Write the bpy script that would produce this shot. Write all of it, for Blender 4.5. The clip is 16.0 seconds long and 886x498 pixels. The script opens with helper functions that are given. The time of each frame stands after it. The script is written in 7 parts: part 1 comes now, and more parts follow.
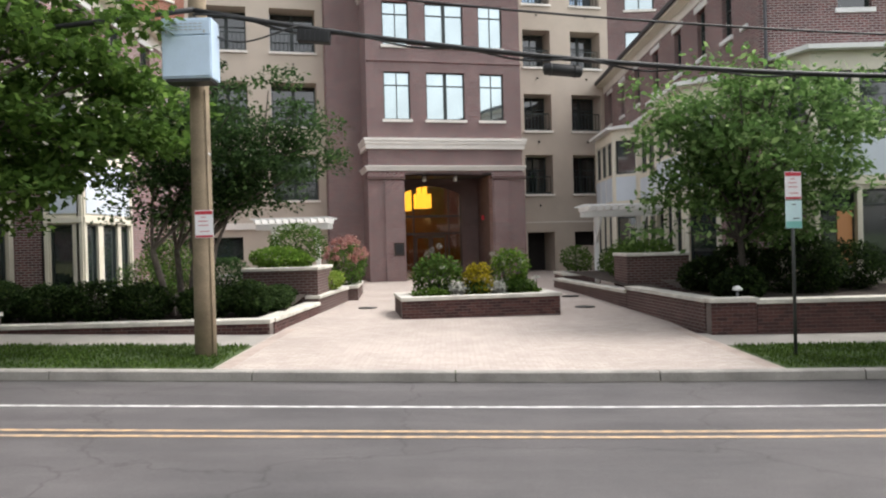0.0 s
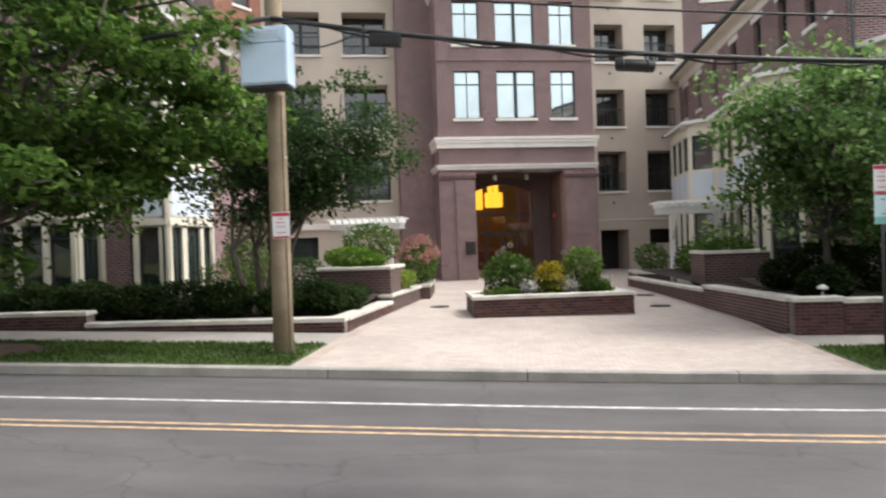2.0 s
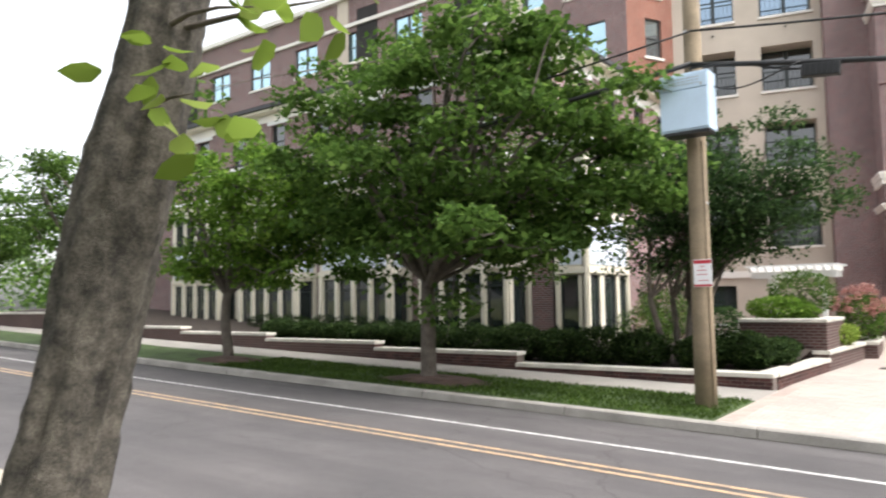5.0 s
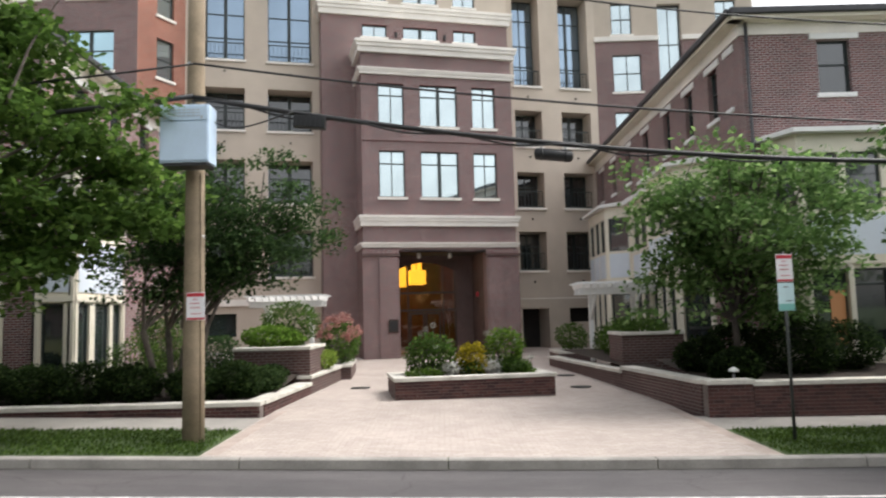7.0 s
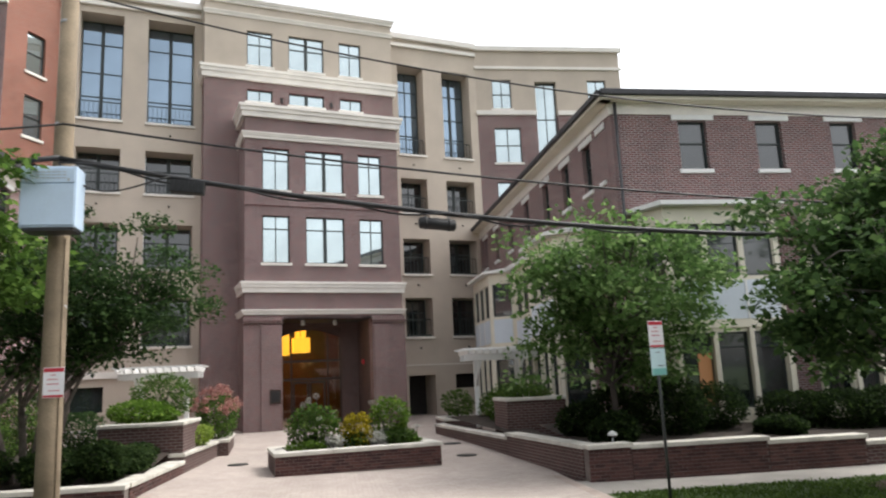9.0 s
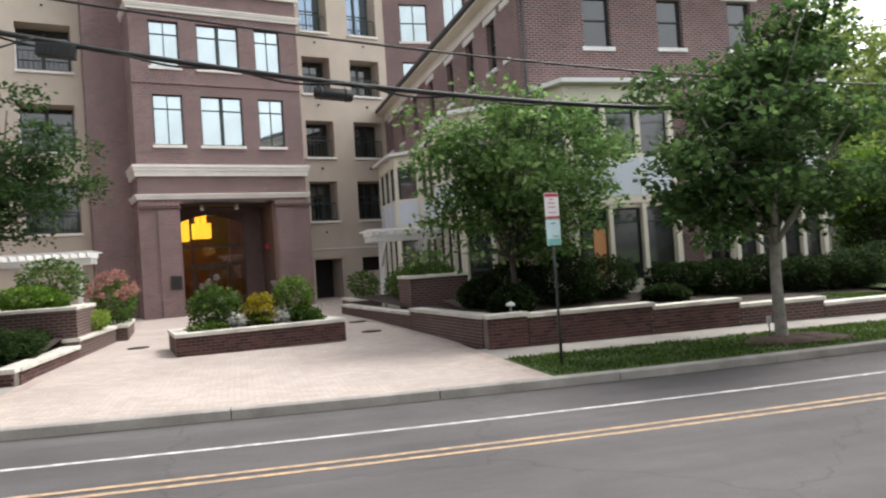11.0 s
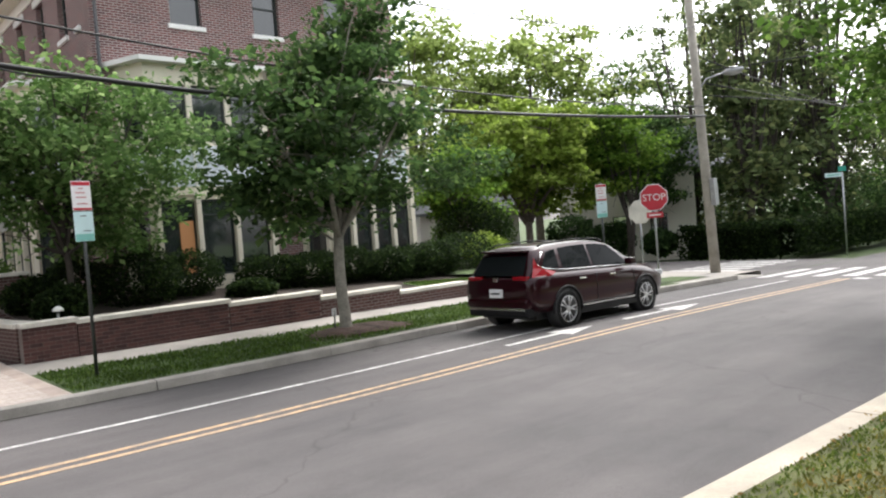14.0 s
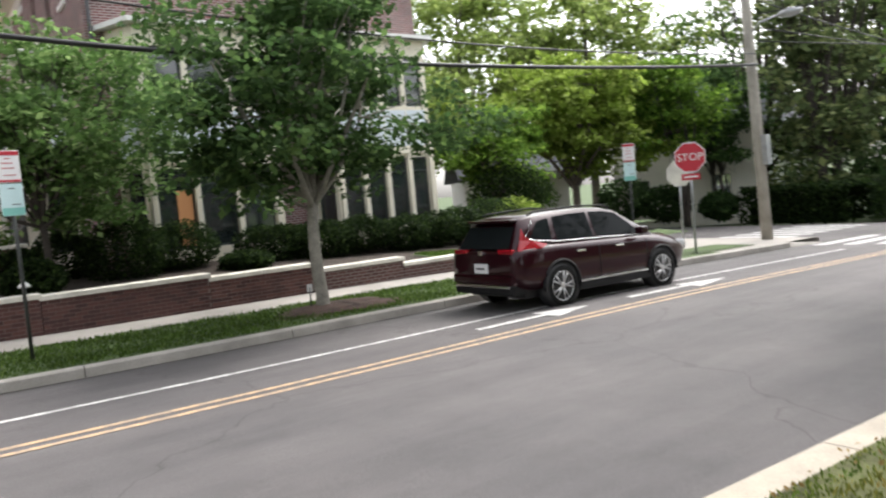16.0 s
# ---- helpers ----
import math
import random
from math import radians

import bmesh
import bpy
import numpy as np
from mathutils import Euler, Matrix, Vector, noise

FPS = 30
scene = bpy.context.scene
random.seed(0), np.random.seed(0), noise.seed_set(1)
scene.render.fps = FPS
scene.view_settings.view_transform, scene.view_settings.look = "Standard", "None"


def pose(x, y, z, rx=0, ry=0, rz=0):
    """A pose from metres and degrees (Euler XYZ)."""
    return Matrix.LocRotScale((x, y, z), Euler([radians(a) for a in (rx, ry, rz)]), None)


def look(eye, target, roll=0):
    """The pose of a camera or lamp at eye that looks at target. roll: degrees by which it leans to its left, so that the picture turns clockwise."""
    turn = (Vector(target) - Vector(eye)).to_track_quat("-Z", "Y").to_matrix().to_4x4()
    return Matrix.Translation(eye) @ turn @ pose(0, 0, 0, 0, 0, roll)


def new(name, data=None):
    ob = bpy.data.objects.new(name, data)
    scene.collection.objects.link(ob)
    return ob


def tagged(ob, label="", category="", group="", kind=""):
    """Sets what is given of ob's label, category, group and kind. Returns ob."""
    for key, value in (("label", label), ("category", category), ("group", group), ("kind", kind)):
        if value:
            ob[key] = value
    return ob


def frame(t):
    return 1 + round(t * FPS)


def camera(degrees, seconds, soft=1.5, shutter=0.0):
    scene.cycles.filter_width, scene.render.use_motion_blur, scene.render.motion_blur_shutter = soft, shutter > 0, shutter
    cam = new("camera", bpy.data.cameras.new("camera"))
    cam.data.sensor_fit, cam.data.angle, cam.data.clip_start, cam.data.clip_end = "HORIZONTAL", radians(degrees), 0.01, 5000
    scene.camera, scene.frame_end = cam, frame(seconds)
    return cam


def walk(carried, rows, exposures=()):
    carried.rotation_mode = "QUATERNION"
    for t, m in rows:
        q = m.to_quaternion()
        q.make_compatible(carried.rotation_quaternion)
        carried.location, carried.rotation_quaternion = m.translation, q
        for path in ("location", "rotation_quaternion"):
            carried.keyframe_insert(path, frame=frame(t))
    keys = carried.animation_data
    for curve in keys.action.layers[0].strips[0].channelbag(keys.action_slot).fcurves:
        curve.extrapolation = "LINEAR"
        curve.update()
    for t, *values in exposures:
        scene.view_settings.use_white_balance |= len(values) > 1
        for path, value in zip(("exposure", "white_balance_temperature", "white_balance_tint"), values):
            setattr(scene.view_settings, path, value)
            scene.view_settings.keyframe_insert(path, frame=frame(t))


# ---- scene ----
cam = camera(62.4, 16.0, soft=2.1, shutter=0.36)
PATH = [
    (0, (0.092, 0.511, 2.013), (0.077, 2.511, 2.0), -1.5),
    (0.5, (0.151, 0.477, 1.985), (0.123, 2.476, 1.942), -2.9),
    (1, (0.144, 0.417, 1.994), (0.107, 2.416, 1.927), -1.1),
    (1.5, (0.148, 0.454, 1.996), (0.091, 2.452, 1.94), -1.1),
    (2, (0.104, 0.454, 2.025), (-0.106, 2.443, 2.014), -1.9),
    (2.5, (0.042, 0.481, 2.04), (-0.358, 2.439, 2.125), -1.3),
    (3, (-0.003, 0.461, 2.027), (-0.631, 2.358, 2.094), -1.0),
    (3.2, (-0.062, 0.523, 2.013), (-0.796, 2.382, 2.088), -1.0),
    (3.7, (-0.054, 0.491, 2.036), (-1.038, 2.232, 2.119), -1.0),
    (4.2, (-0.051, 0.442, 2.031), (-1.244, 2.045, 2.141), -1.0),
    (4.7, (-0.049, 0.391, 2.024), (-1.311, 1.94, 2.161), -0.9),
    (5.05, (-0.045, 0.363, 2.031), (-1.223, 1.974, 2.179), -0.9),
    (5.3, (-0.039, 0.35, 2.047), (-1.059, 2.064, 2.197), -0.9),
    (5.5, (-0.016, 0.371, 2.059), (-0.851, 2.179, 2.238), -0.9),
    (5.8, (-0.009, 0.434, 2.107), (-0.604, 2.332, 2.304), -1.2),
    (6, (0.018, 0.437, 2.133), (-0.432, 2.377, 2.318), -0.9),
    (6.5, (0.098, 0.459, 2.141), (-0.087, 2.446, 2.278), 0.0),
    (7, (0.136, 0.521, 2.158), (0.139, 2.512, 2.345), -1.5),
    (7.5, (0.156, 0.522, 2.179), (0.277, 2.504, 2.414), -1.7),
    (8, (0.162, 0.548, 2.205), (0.341, 2.513, 2.528), -2.9),
    (8.5, (0.157, 0.567, 2.217), (0.381, 2.519, 2.59), -2.6),
    (9, (0.183, 0.566, 2.218), (0.497, 2.51, 2.57), -2.7),
    (9.2, (0.199, 0.54, 2.193), (0.557, 2.483, 2.504), -2.8),
    (11.3, (0.383, 0.72, 1.95), (1.019, 2.616, 1.963), -4.7),
    (11.5, (0.41, 0.765, 1.939), (1.15, 2.623, 1.954), -4.8),
    (12, (0.577, 0.749, 1.921), (1.531, 2.507, 1.909), -5.7),
    (12.5, (0.898, 0.756, 1.946), (2.084, 2.366, 1.934), -3.9),
    (13, (1.332, 0.664, 1.907), (2.695, 2.128, 1.904), -4.4),
    (13.5, (1.791, 0.737, 1.849), (3.296, 2.054, 1.83), -3.0),
    (14, (2.288, 0.527, 1.912), (3.628, 2.011, 1.852), -4.5),
    (14.5, (2.811, 0.487, 1.899), (4.177, 1.944, 1.802), -5.3),
    (15, (3.354, 0.53, 1.847), (4.735, 1.965, 1.655), -4.9),
    (15.5, (3.876, 0.517, 1.8), (5.211, 1.995, 1.629), -6.8),
    (16, (4.51, 0.55, 1.838), (5.683, 2.163, 1.697), -5.2),
]
walk(cam, [(t, look(e, g, r)) for t, e, g, r in PATH], [(0, 1.46), (3, 1.58), (5.3, 1.85), (5.6, 1.78), (6, 1.4), (7, 1.36), (9, 1.32), (11.5, 1.52), (12.5, 1.68), (13.5, 1.68), (16, 1.8)])
# ---- light ----
world = bpy.data.worlds.new("world")
scene.world = world
world.use_nodes = True
wn, wl = world.node_tree.nodes, world.node_tree.links
wn.clear()
sky = wn.new("ShaderNodeTexSky")
sky.sky_type = "NISHITA"
sky.sun_disc = False
sky.sun_elevation = radians(55)
sky.sun_rotation = radians(78)
sky.dust_density = 4.0
sky.air_density = 1.0
sky.ozone_density = 1.0
haze = wn.new("ShaderNodeHueSaturation")
haze.inputs["Saturation"].default_value = 0.2
bg = wn.new("ShaderNodeBackground")
bg.inputs["Strength"].default_value = 0.15
wout = wn.new("ShaderNodeOutputWorld")
wl.new(sky.outputs[0], haze.inputs["Color"])
wl.new(haze.outputs[0], bg.inputs["Color"])
wl.new(bg.outputs[0], wout.inputs[0])
sun_data = bpy.data.lights.new("sun", "SUN")
sun_data.energy = 0.6
sun_data.angle = radians(20)
sun_data.color = (1.0, 0.96, 0.90)
sun = new("sun", sun_data)
sun.matrix_basis = look((17, 15, 24), (0, 12, 0))


# ---- small tools ----
def part(name, bm, material, parent=None, label="", m=None):
    """One mesh object out of a bmesh (or of mesh data), under parent."""
    if isinstance(bm, bpy.types.Mesh):
        data = bm
    else:
        data = bpy.data.meshes.new(name)
        bm.to_mesh(data)
        bm.free()
        for mt in material if isinstance(material, (list, tuple)) else [material]:
            data.materials.append(mt)
    ob = new(name, data)
    if parent is not None:
        ob.parent = parent
    if m is not None:
        ob.matrix_basis = m
    if label:
        ob["label"] = label
    return ob


def thing(name, m, label, category, group="", kind=""):
    ob = new(name)
    ob.matrix_basis = m
    return tagged(ob, label, category, group, kind)


def box(bm, x0, x1, y0, y1, z0, z1, bevel=0.0, mat=0):
    vs = [bm.verts.new((x, y, z)) for z in (z0, z1) for y in (y0, y1) for x in (x0, x1)]
    fs = [(0, 2, 3, 1), (4, 5, 7, 6), (0, 1, 5, 4), (2, 6, 7, 3), (0, 4, 6, 2), (1, 3, 7, 5)]
    faces = [bm.faces.new([vs[i] for i in f]) for f in fs]
    for f in faces:
        f.material_index = mat
    if bevel:
        edges = list({e for f in faces for e in f.edges})
        r = bmesh.ops.bevel(bm, geom=edges, offset=bevel, segments=2, affect="EDGES", profile=0.6)
        for f in r["faces"]:
            f.material_index = mat
    return vs


def boxes(*args, bevel=0.0):
    bm = bmesh.new()
    for a in args:
        box(bm, *a, bevel=bevel)
    return bm


def tube(bm, pts, radii, n=8, cap=True):
    """A tapered tube along points."""
    pts = [Vector(p) for p in pts]
    rings = []
    for i, p in enumerate(pts):
        d = (pts[min(i + 1, len(pts) - 1)] - pts[max(i - 1, 0)]).normalized()
        a = d.cross(Vector((0, 0, 1)) if abs(d.z) < 0.9 else Vector((1, 0, 0))).normalized()
        b = d.cross(a)
        r = radii[i] if isinstance(radii, (list, tuple)) else radii
        rings.append([bm.verts.new(p + (a * math.cos(2 * math.pi * k / n) + b * math.sin(2 * math.pi * k / n)) * r) for k in range(n)])
    for r0, r1 in zip(rings, rings[1:]):
        for k in range(n):
            f = bm.faces.new((r0[k], r0[(k + 1) % n], r1[(k + 1) % n], r1[k]))
            f.smooth = True
    if cap:
        bm.faces.new(rings[0][::-1])
        bm.faces.new(rings[-1])
    return bm


def extrude_profile(bm, prof, x0, x1, nx=1, zf=None):
    """A (y, z) profile carried along x; zf lifts it by x."""
    rows = []
    for i in range(nx + 1):
        x = x0 + (x1 - x0) * i / nx
        dz = zf(x) if zf else 0
        rows.append([bm.verts.new((x, y, z + dz)) for y, z in prof])
    n = len(prof)
    for a, b in zip(rows, rows[1:]):
        for k in range(n):
            bm.faces.new((a[k], a[(k + 1) % n], b[(k + 1) % n], b[k]))
    bm.faces.new(rows[0])
    bm.faces.new(rows[-1][::-1])
    return bm


def wall_mesh(length, z0, z1, thick, holes, name="wall"):
    """A wall along x with its face at y=0, thick towards +y, with openings (x0, x1, z0, z1) that go through it."""
    bm = bmesh.new()
    xs = sorted({0.0, length, *[h[0] for h in holes], *[h[1] for h in holes]})
    zs = sorted({z0, z1, *[h[2] for h in holes], *[h[3] for h in holes]})
    grid = {}

    def v(x, y, z):
        key = (round(x, 4), round(y, 4), round(z, 4))
        if key not in grid:
            grid[key] = bm.verts.new((x, y, z))
        return grid[key]

    def solid(i, k):
        if not (0 <= i < len(xs) - 1 and 0 <= k < len(zs) - 1):
            return False
        cx, cz = (xs[i] + xs[i + 1]) / 2, (zs[k] + zs[k + 1]) / 2
        return not any(h[0] < cx < h[1] and h[2] < cz < h[3] for h in holes)

    for i in range(len(xs) - 1):
        for k in range(len(zs) - 1):
            if not solid(i, k):
                continue
            a, b, c, d = xs[i], xs[i + 1], zs[k], zs[k + 1]
            bm.faces.new((v(a, 0, c), v(b, 0, c), v(b, 0, d), v(a, 0, d)))
            bm.faces.new((v(a, thick, d), v(b, thick, d), v(b, thick, c), v(a, thick, c)))
            if not solid(i - 1, k):
                bm.faces.new((v(a, 0, d), v(a, thick, d), v(a, thick, c), v(a, 0, c)))
            if not solid(i + 1, k):
                bm.faces.new((v(b, 0, c), v(b, thick, c), v(b, thick, d), v(b, 0, d)))
            if not solid(i, k - 1):
                bm.faces.new((v(a, 0, c), v(a, thick, c), v(b, thick, c), v(b, 0, c)))
            if not solid(i, k + 1):
                bm.faces.new((v(a, 0, d), v(b, 0, d), v(b, thick, d), v(a, thick, d)))
    return bm


# ---- materials ----
class Mat:
    def __init__(self, name, rough=0.8, metal=0.0):
        self.m = bpy.data.materials.new(name)
        self.m.use_nodes = True
        self.t = self.m.node_tree
        self.b = self.t.nodes["Principled BSDF"]
        self.b.inputs["Roughness"].default_value = rough
        self.b.inputs["Metallic"].default_value = metal
        self.co = self.t.nodes.new("ShaderNodeTexCoord")

    def n(self, kind, **kw):
        nd = self.t.nodes.new(kind)
        for k, val in kw.items():
            nd.inputs[k].default_value = val
        return nd

    def l(self, a, b):
        self.t.links.new(a, b)

    def noise(self, scale, detail=4.0, vec=None, rough=0.6):
        nd = self.n("ShaderNodeTexNoise", Scale=scale, Detail=detail, Roughness=rough)
        self.l(vec or self.co.outputs["Object"], nd.inputs["Vector"])
        return nd.outputs["Fac"]

    def ramp(self, fac, stops):
        nd = self.t.nodes.new("ShaderNodeValToRGB")
        e = nd.color_ramp.elements
        while len(e) < len(stops):
            e.new(0.5)
        for el, (p, c) in zip(e, stops):
            el.position, el.color = p, (*c, 1)
        self.l(fac, nd.inputs["Fac"])
        return nd.outputs["Color"]

    def mix(self, a, b, fac, mode="MIX"):
        nd = self.t.nodes.new("ShaderNodeMix")
        nd.data_type, nd.blend_type = "RGBA", mode
        for sock, val in ((nd.inputs[6], a), (nd.inputs[7], b)):
            if isinstance(val, tuple):
                sock.default_value = (*val, 1)
            else:
                self.l(val, sock)
        if isinstance(fac, float):
            nd.inputs[0].default_value = fac
        else:
            self.l(fac, nd.inputs[0])
        return nd.outputs[2]

    def bump(self, h, strength=0.3, dist=0.01):
        nd = self.n("ShaderNodeBump", Strength=strength, Distance=dist)
        self.l(h, nd.inputs["Height"])
        self.l(nd.outputs[0], self.b.inputs["Normal"])

    def color(self, c):
        if isinstance(c, tuple):
            self.b.inputs["Base Color"].default_value = (*c, 1)
        else:
            self.l(c, self.b.inputs["Base Color"])
        return self.m


def shade(c, k):
    return tuple(min(1.0, v * k) for v in c)


def rough_mat(name, col, rough=0.85, s1=1.2, s2=30.0, amount=0.25, bump=0.15, metal=0.0):
    """A plain surface with stains at one scale and grain at another."""
    a = Mat(name, rough, metal)
    c1 = a.ramp(a.noise(s1), [(0.3, shade(col, 1 - amount)), (0.7, shade(col, 1 + amount * 0.6))])
    c2 = a.ramp(a.noise(s2, 6), [(0.3, (1 - amount * 0.8,) * 3), (0.7, (1.0, 1.0, 1.0))])
    if bump:
        a.bump(a.noise(s2 * 1.7, 5), bump, 0.01)
    return a.color(a.mix(c1, c2, 1.0, "MULTIPLY"))


def brick_mat(name, c1, c2, mortar, w=0.215, h=0.075, mort=0.012, stain=0.25):
    a = Mat(name, 0.9)
    sep = a.n("ShaderNodeSeparateXYZ")
    a.l(a.co.outputs["Object"], sep.inputs[0])
    add = a.t.nodes.new("ShaderNodeMath")
    a.l(sep.outputs["X"], add.inputs[0])
    a.l(sep.outputs["Y"], add.inputs[1])
    comb = a.n("ShaderNodeCombineXYZ")
    a.l(add.outputs[0], comb.inputs["X"])
    a.l(sep.outputs["Z"], comb.inputs["Y"])
    br = a.n("ShaderNodeTexBrick", **{"Scale": 1.0, "Mortar Size": mort, "Mortar Smooth": 0.2, "Bias": 0.0, "Brick Width": w, "Row Height": h})
    br.inputs["Color1"].default_value = (*c1, 1)
    br.inputs["Color2"].default_value = (*c2, 1)
    br.inputs["Mortar"].default_value = (*mortar, 1)
    a.l(comb.outputs[0], br.inputs["Vector"])
    st = a.ramp(a.noise(0.5, 5), [(0.3, (1 - stain,) * 3), (0.7, (1.06, 1.06, 1.06))])
    gr = a.ramp(a.noise(25, 5), [(0.3, (0.78, 0.78, 0.78)), (0.7, (1.05, 1.05, 1.05))])
    a.bump(br.outputs["Fac"], -0.5, 0.01)
    return a.color(a.mix(a.mix(br.outputs["Color"], st, 1.0, "MULTIPLY"), gr, 1.0, "MULTIPLY"))


def leaf_mat(name, col, tip, lo=(0.7, 0.7, 0.7), hi=(1.15, 1.15, 1.1), scale=0.7):
    a = Mat(name, 0.75)
    a.b.inputs["Specular IOR Level"].default_value = 0.15
    geo = a.t.nodes.new("ShaderNodeNewGeometry")
    c = a.ramp(geo.outputs["Random Per Island"], [(0.0, shade(col, 0.55)), (0.68, col), (1.0, tip)])
    big = a.ramp(a.noise(scale, 3), [(0.3, lo), (0.7, hi)])
    cc = a.mix(c, big, 1.0, "MULTIPLY")
    a.color(cc)
    tr = a.t.nodes.new("ShaderNodeBsdfTranslucent")
    a.l(cc, tr.inputs["Color"])
    mx = a.n("ShaderNodeMixShader", Fac=0.54)
    a.l(a.b.outputs[0], mx.inputs[1])
    a.l(tr.outputs[0], mx.inputs[2])
    a.l(mx.outputs[0], a.t.nodes["Material Output"].inputs["Surface"])
    return a.m


def emit_mat(name, col, strength):
    a = Mat(name, 0.5)
    a.b.inputs["Emission Color"].default_value = (*col, 1)
    a.b.inputs["Emission Strength"].default_value = strength
    return a.color(shade(col, 0.8))


BRICK = brick_mat("red_brick", (0.092, 0.029, 0.034), (0.20, 0.068, 0.068), (0.40, 0.345, 0.325), w=0.21, h=0.068, mort=0.014)
BRICK_ORANGE = brick_mat("orange_brick", (0.26, 0.078, 0.05), (0.32, 0.105, 0.066), (0.36, 0.24, 0.19))
# dark garden wall brick, also used for the shaded porch interior
BRICK_DARK = brick_mat("dark_and_shaded_brick", (0.075, 0.032, 0.030), (0.115, 0.050, 0.045), (0.20, 0.165, 0.15), stain=0.35)
TAN = rough_mat("tan_stucco", (0.55, 0.475, 0.395), 0.9, 0.4, 40, 0.14)
CREAM = rough_mat("cream_stone", (0.82, 0.78, 0.72), 0.8, 0.8, 30, 0.12)
CREAM_TRIM = rough_mat("cream_painted_trim", (0.72, 0.67, 0.55), 0.6, 0.8, 30, 0.1)
WHITE_TRIM = rough_mat("white_painted_trim", (0.78, 0.78, 0.76), 0.55, 0.8, 30, 0.1)
PANEL = rough_mat("pale_blue_white_panel", (0.62, 0.68, 0.74), 0.6, 0.8, 30, 0.08)
CAPSTONE = rough_mat("limestone_cap", (0.66, 0.63, 0.565), 0.85, 2.0, 35, 0.25)
FRAME = rough_mat("dark_green_window_frame", (0.022, 0.032, 0.030), 0.45, 2, 40, 0.2, 0.0)
ROOFM = rough_mat("dark_metal_roof_edge", (0.045, 0.045, 0.05), 0.6, 2, 20, 0.3)
ROOF = rough_mat("roof_gravel", (0.2, 0.19, 0.18), 0.95, 0.6, 20, 0.3)
# near-black base colour that carries the shade of soffits and deep openings
DARK = rough_mat("recess_shade", (0.03, 0.027, 0.026), 0.9, 1, 10, 0.3)
KERB_PALE = rough_mat("pale_sunworn_kerb_concrete", (0.43, 0.38, 0.31), 0.9, 1.5, 45, 0.22)
CONCRETE = rough_mat("kerb_concrete", (0.34, 0.318, 0.288), 0.9, 1.5, 45, 0.3)
SIDEWALK = rough_mat("sidewalk_concrete", (0.31, 0.288, 0.262), 0.9, 0.8, 40, 0.2)
MULCH = rough_mat("shredded_bark_mulch", (0.095, 0.057, 0.043), 0.95, 3, 45, 0.55, 0.9)
SOIL = rough_mat("planting_soil_mulch", (0.045, 0.031, 0.022), 0.95, 3, 45, 0.5, 0.8)
GRASSG = rough_mat("grass_ground", (0.065, 0.105, 0.028), 0.95, 1.5, 40, 0.45, 0.6)
WOODPOLE = rough_mat("weathered_pole_wood", (0.27, 0.21, 0.14), 0.9, 2, 40, 0.3, 0.4)
BARK = rough_mat("grey_brown_bark", (0.15, 0.125, 0.105), 0.95, 5, 40, 0.4, 0.8)
BARK_DARK = rough_mat("dark_bark", (0.06, 0.05, 0.042), 0.95, 5, 40, 0.4, 0.8)
BARK_PALE = rough_mat("pale_grey_bark", (0.30, 0.28, 0.24), 0.95, 5, 40, 0.35, 0.6)
BARK_ROUGH = rough_mat("flaky_grey_bark", (0.14, 0.122, 0.10), 0.95, 14, 90, 0.75, 1.0)
GREYWOOD = rough_mat("grey_weathered_pole_wood", (0.36, 0.335, 0.29), 0.9, 2, 40, 0.3, 0.4)
BLADE_BANK = leaf_mat("dry_grass_blade", (0.108, 0.152, 0.031), (0.25, 0.26, 0.07), (1.35, 0.72, 0.75), (0.72, 1.1, 1.0), 1.3)
BANKG = rough_mat("patchy_bank_grass", (0.11, 0.118, 0.038), 0.95, 1.5, 30, 0.5, 0.6)
GREYBOX = rough_mat("pale_grey_enamel", (0.52, 0.65, 0.79), 0.4, 1.5, 30, 0.08, 0.0)
CABLE = rough_mat("black_cable_rubber", (0.012, 0.012, 0.013), 0.55, 5, 40, 0.2, 0.0)
STEEL = rough_mat("galvanised_steel", (0.42, 0.43, 0.44), 0.45, 3, 40, 0.2, 0.0, 0.8)
POSTM = rough_mat("dark_green_sign_post", (0.03, 0.035, 0.032), 0.5, 3, 40, 0.3, 0.0)
LIT_CURTAIN = emit_mat("lamp_lit_amber_curtain", (0.42, 0.20, 0.085), 0.10)
SIGNW = rough_mat("white_sign_sheet", (0.80, 0.79, 0.80), 0.45, 3, 40, 0.05, 0.0)
SIGNR = rough_mat("red_sign_sheet", (0.52, 0.03, 0.05), 0.45, 3, 40, 0.1, 0.0)
SIGNG = rough_mat("green_sign_sheet", (0.02, 0.30, 0.22), 0.45, 3, 40, 0.1, 0.0)
SIGNT = rough_mat("pale_teal_sign_sheet", (0.58, 0.76, 0.78), 0.45, 3, 40, 0.08, 0.0)
SIGNTB = rough_mat("teal_sign_band", (0.22, 0.52, 0.47), 0.45, 3, 40, 0.08, 0.0)
SIGNY = rough_mat("yellow_sign_sheet", (0.80, 0.52, 0.03), 0.45, 3, 40, 0.08, 0.0)
BLACKP = rough_mat("black_paint", (0.015, 0.015, 0.016), 0.5, 3, 40, 0.2, 0.0)
LEAF = leaf_mat("leaf_mid_green", (0.080, 0.152, 0.030), (0.18, 0.285, 0.065))
LEAF_DARK = leaf_mat("leaf_dark_green", (0.066, 0.126, 0.041), (0.158, 0.25, 0.08))
LEAF_OLIVE = leaf_mat("leaf_dark_olive", (0.045, 0.09, 0.030), (0.10, 0.17, 0.055))
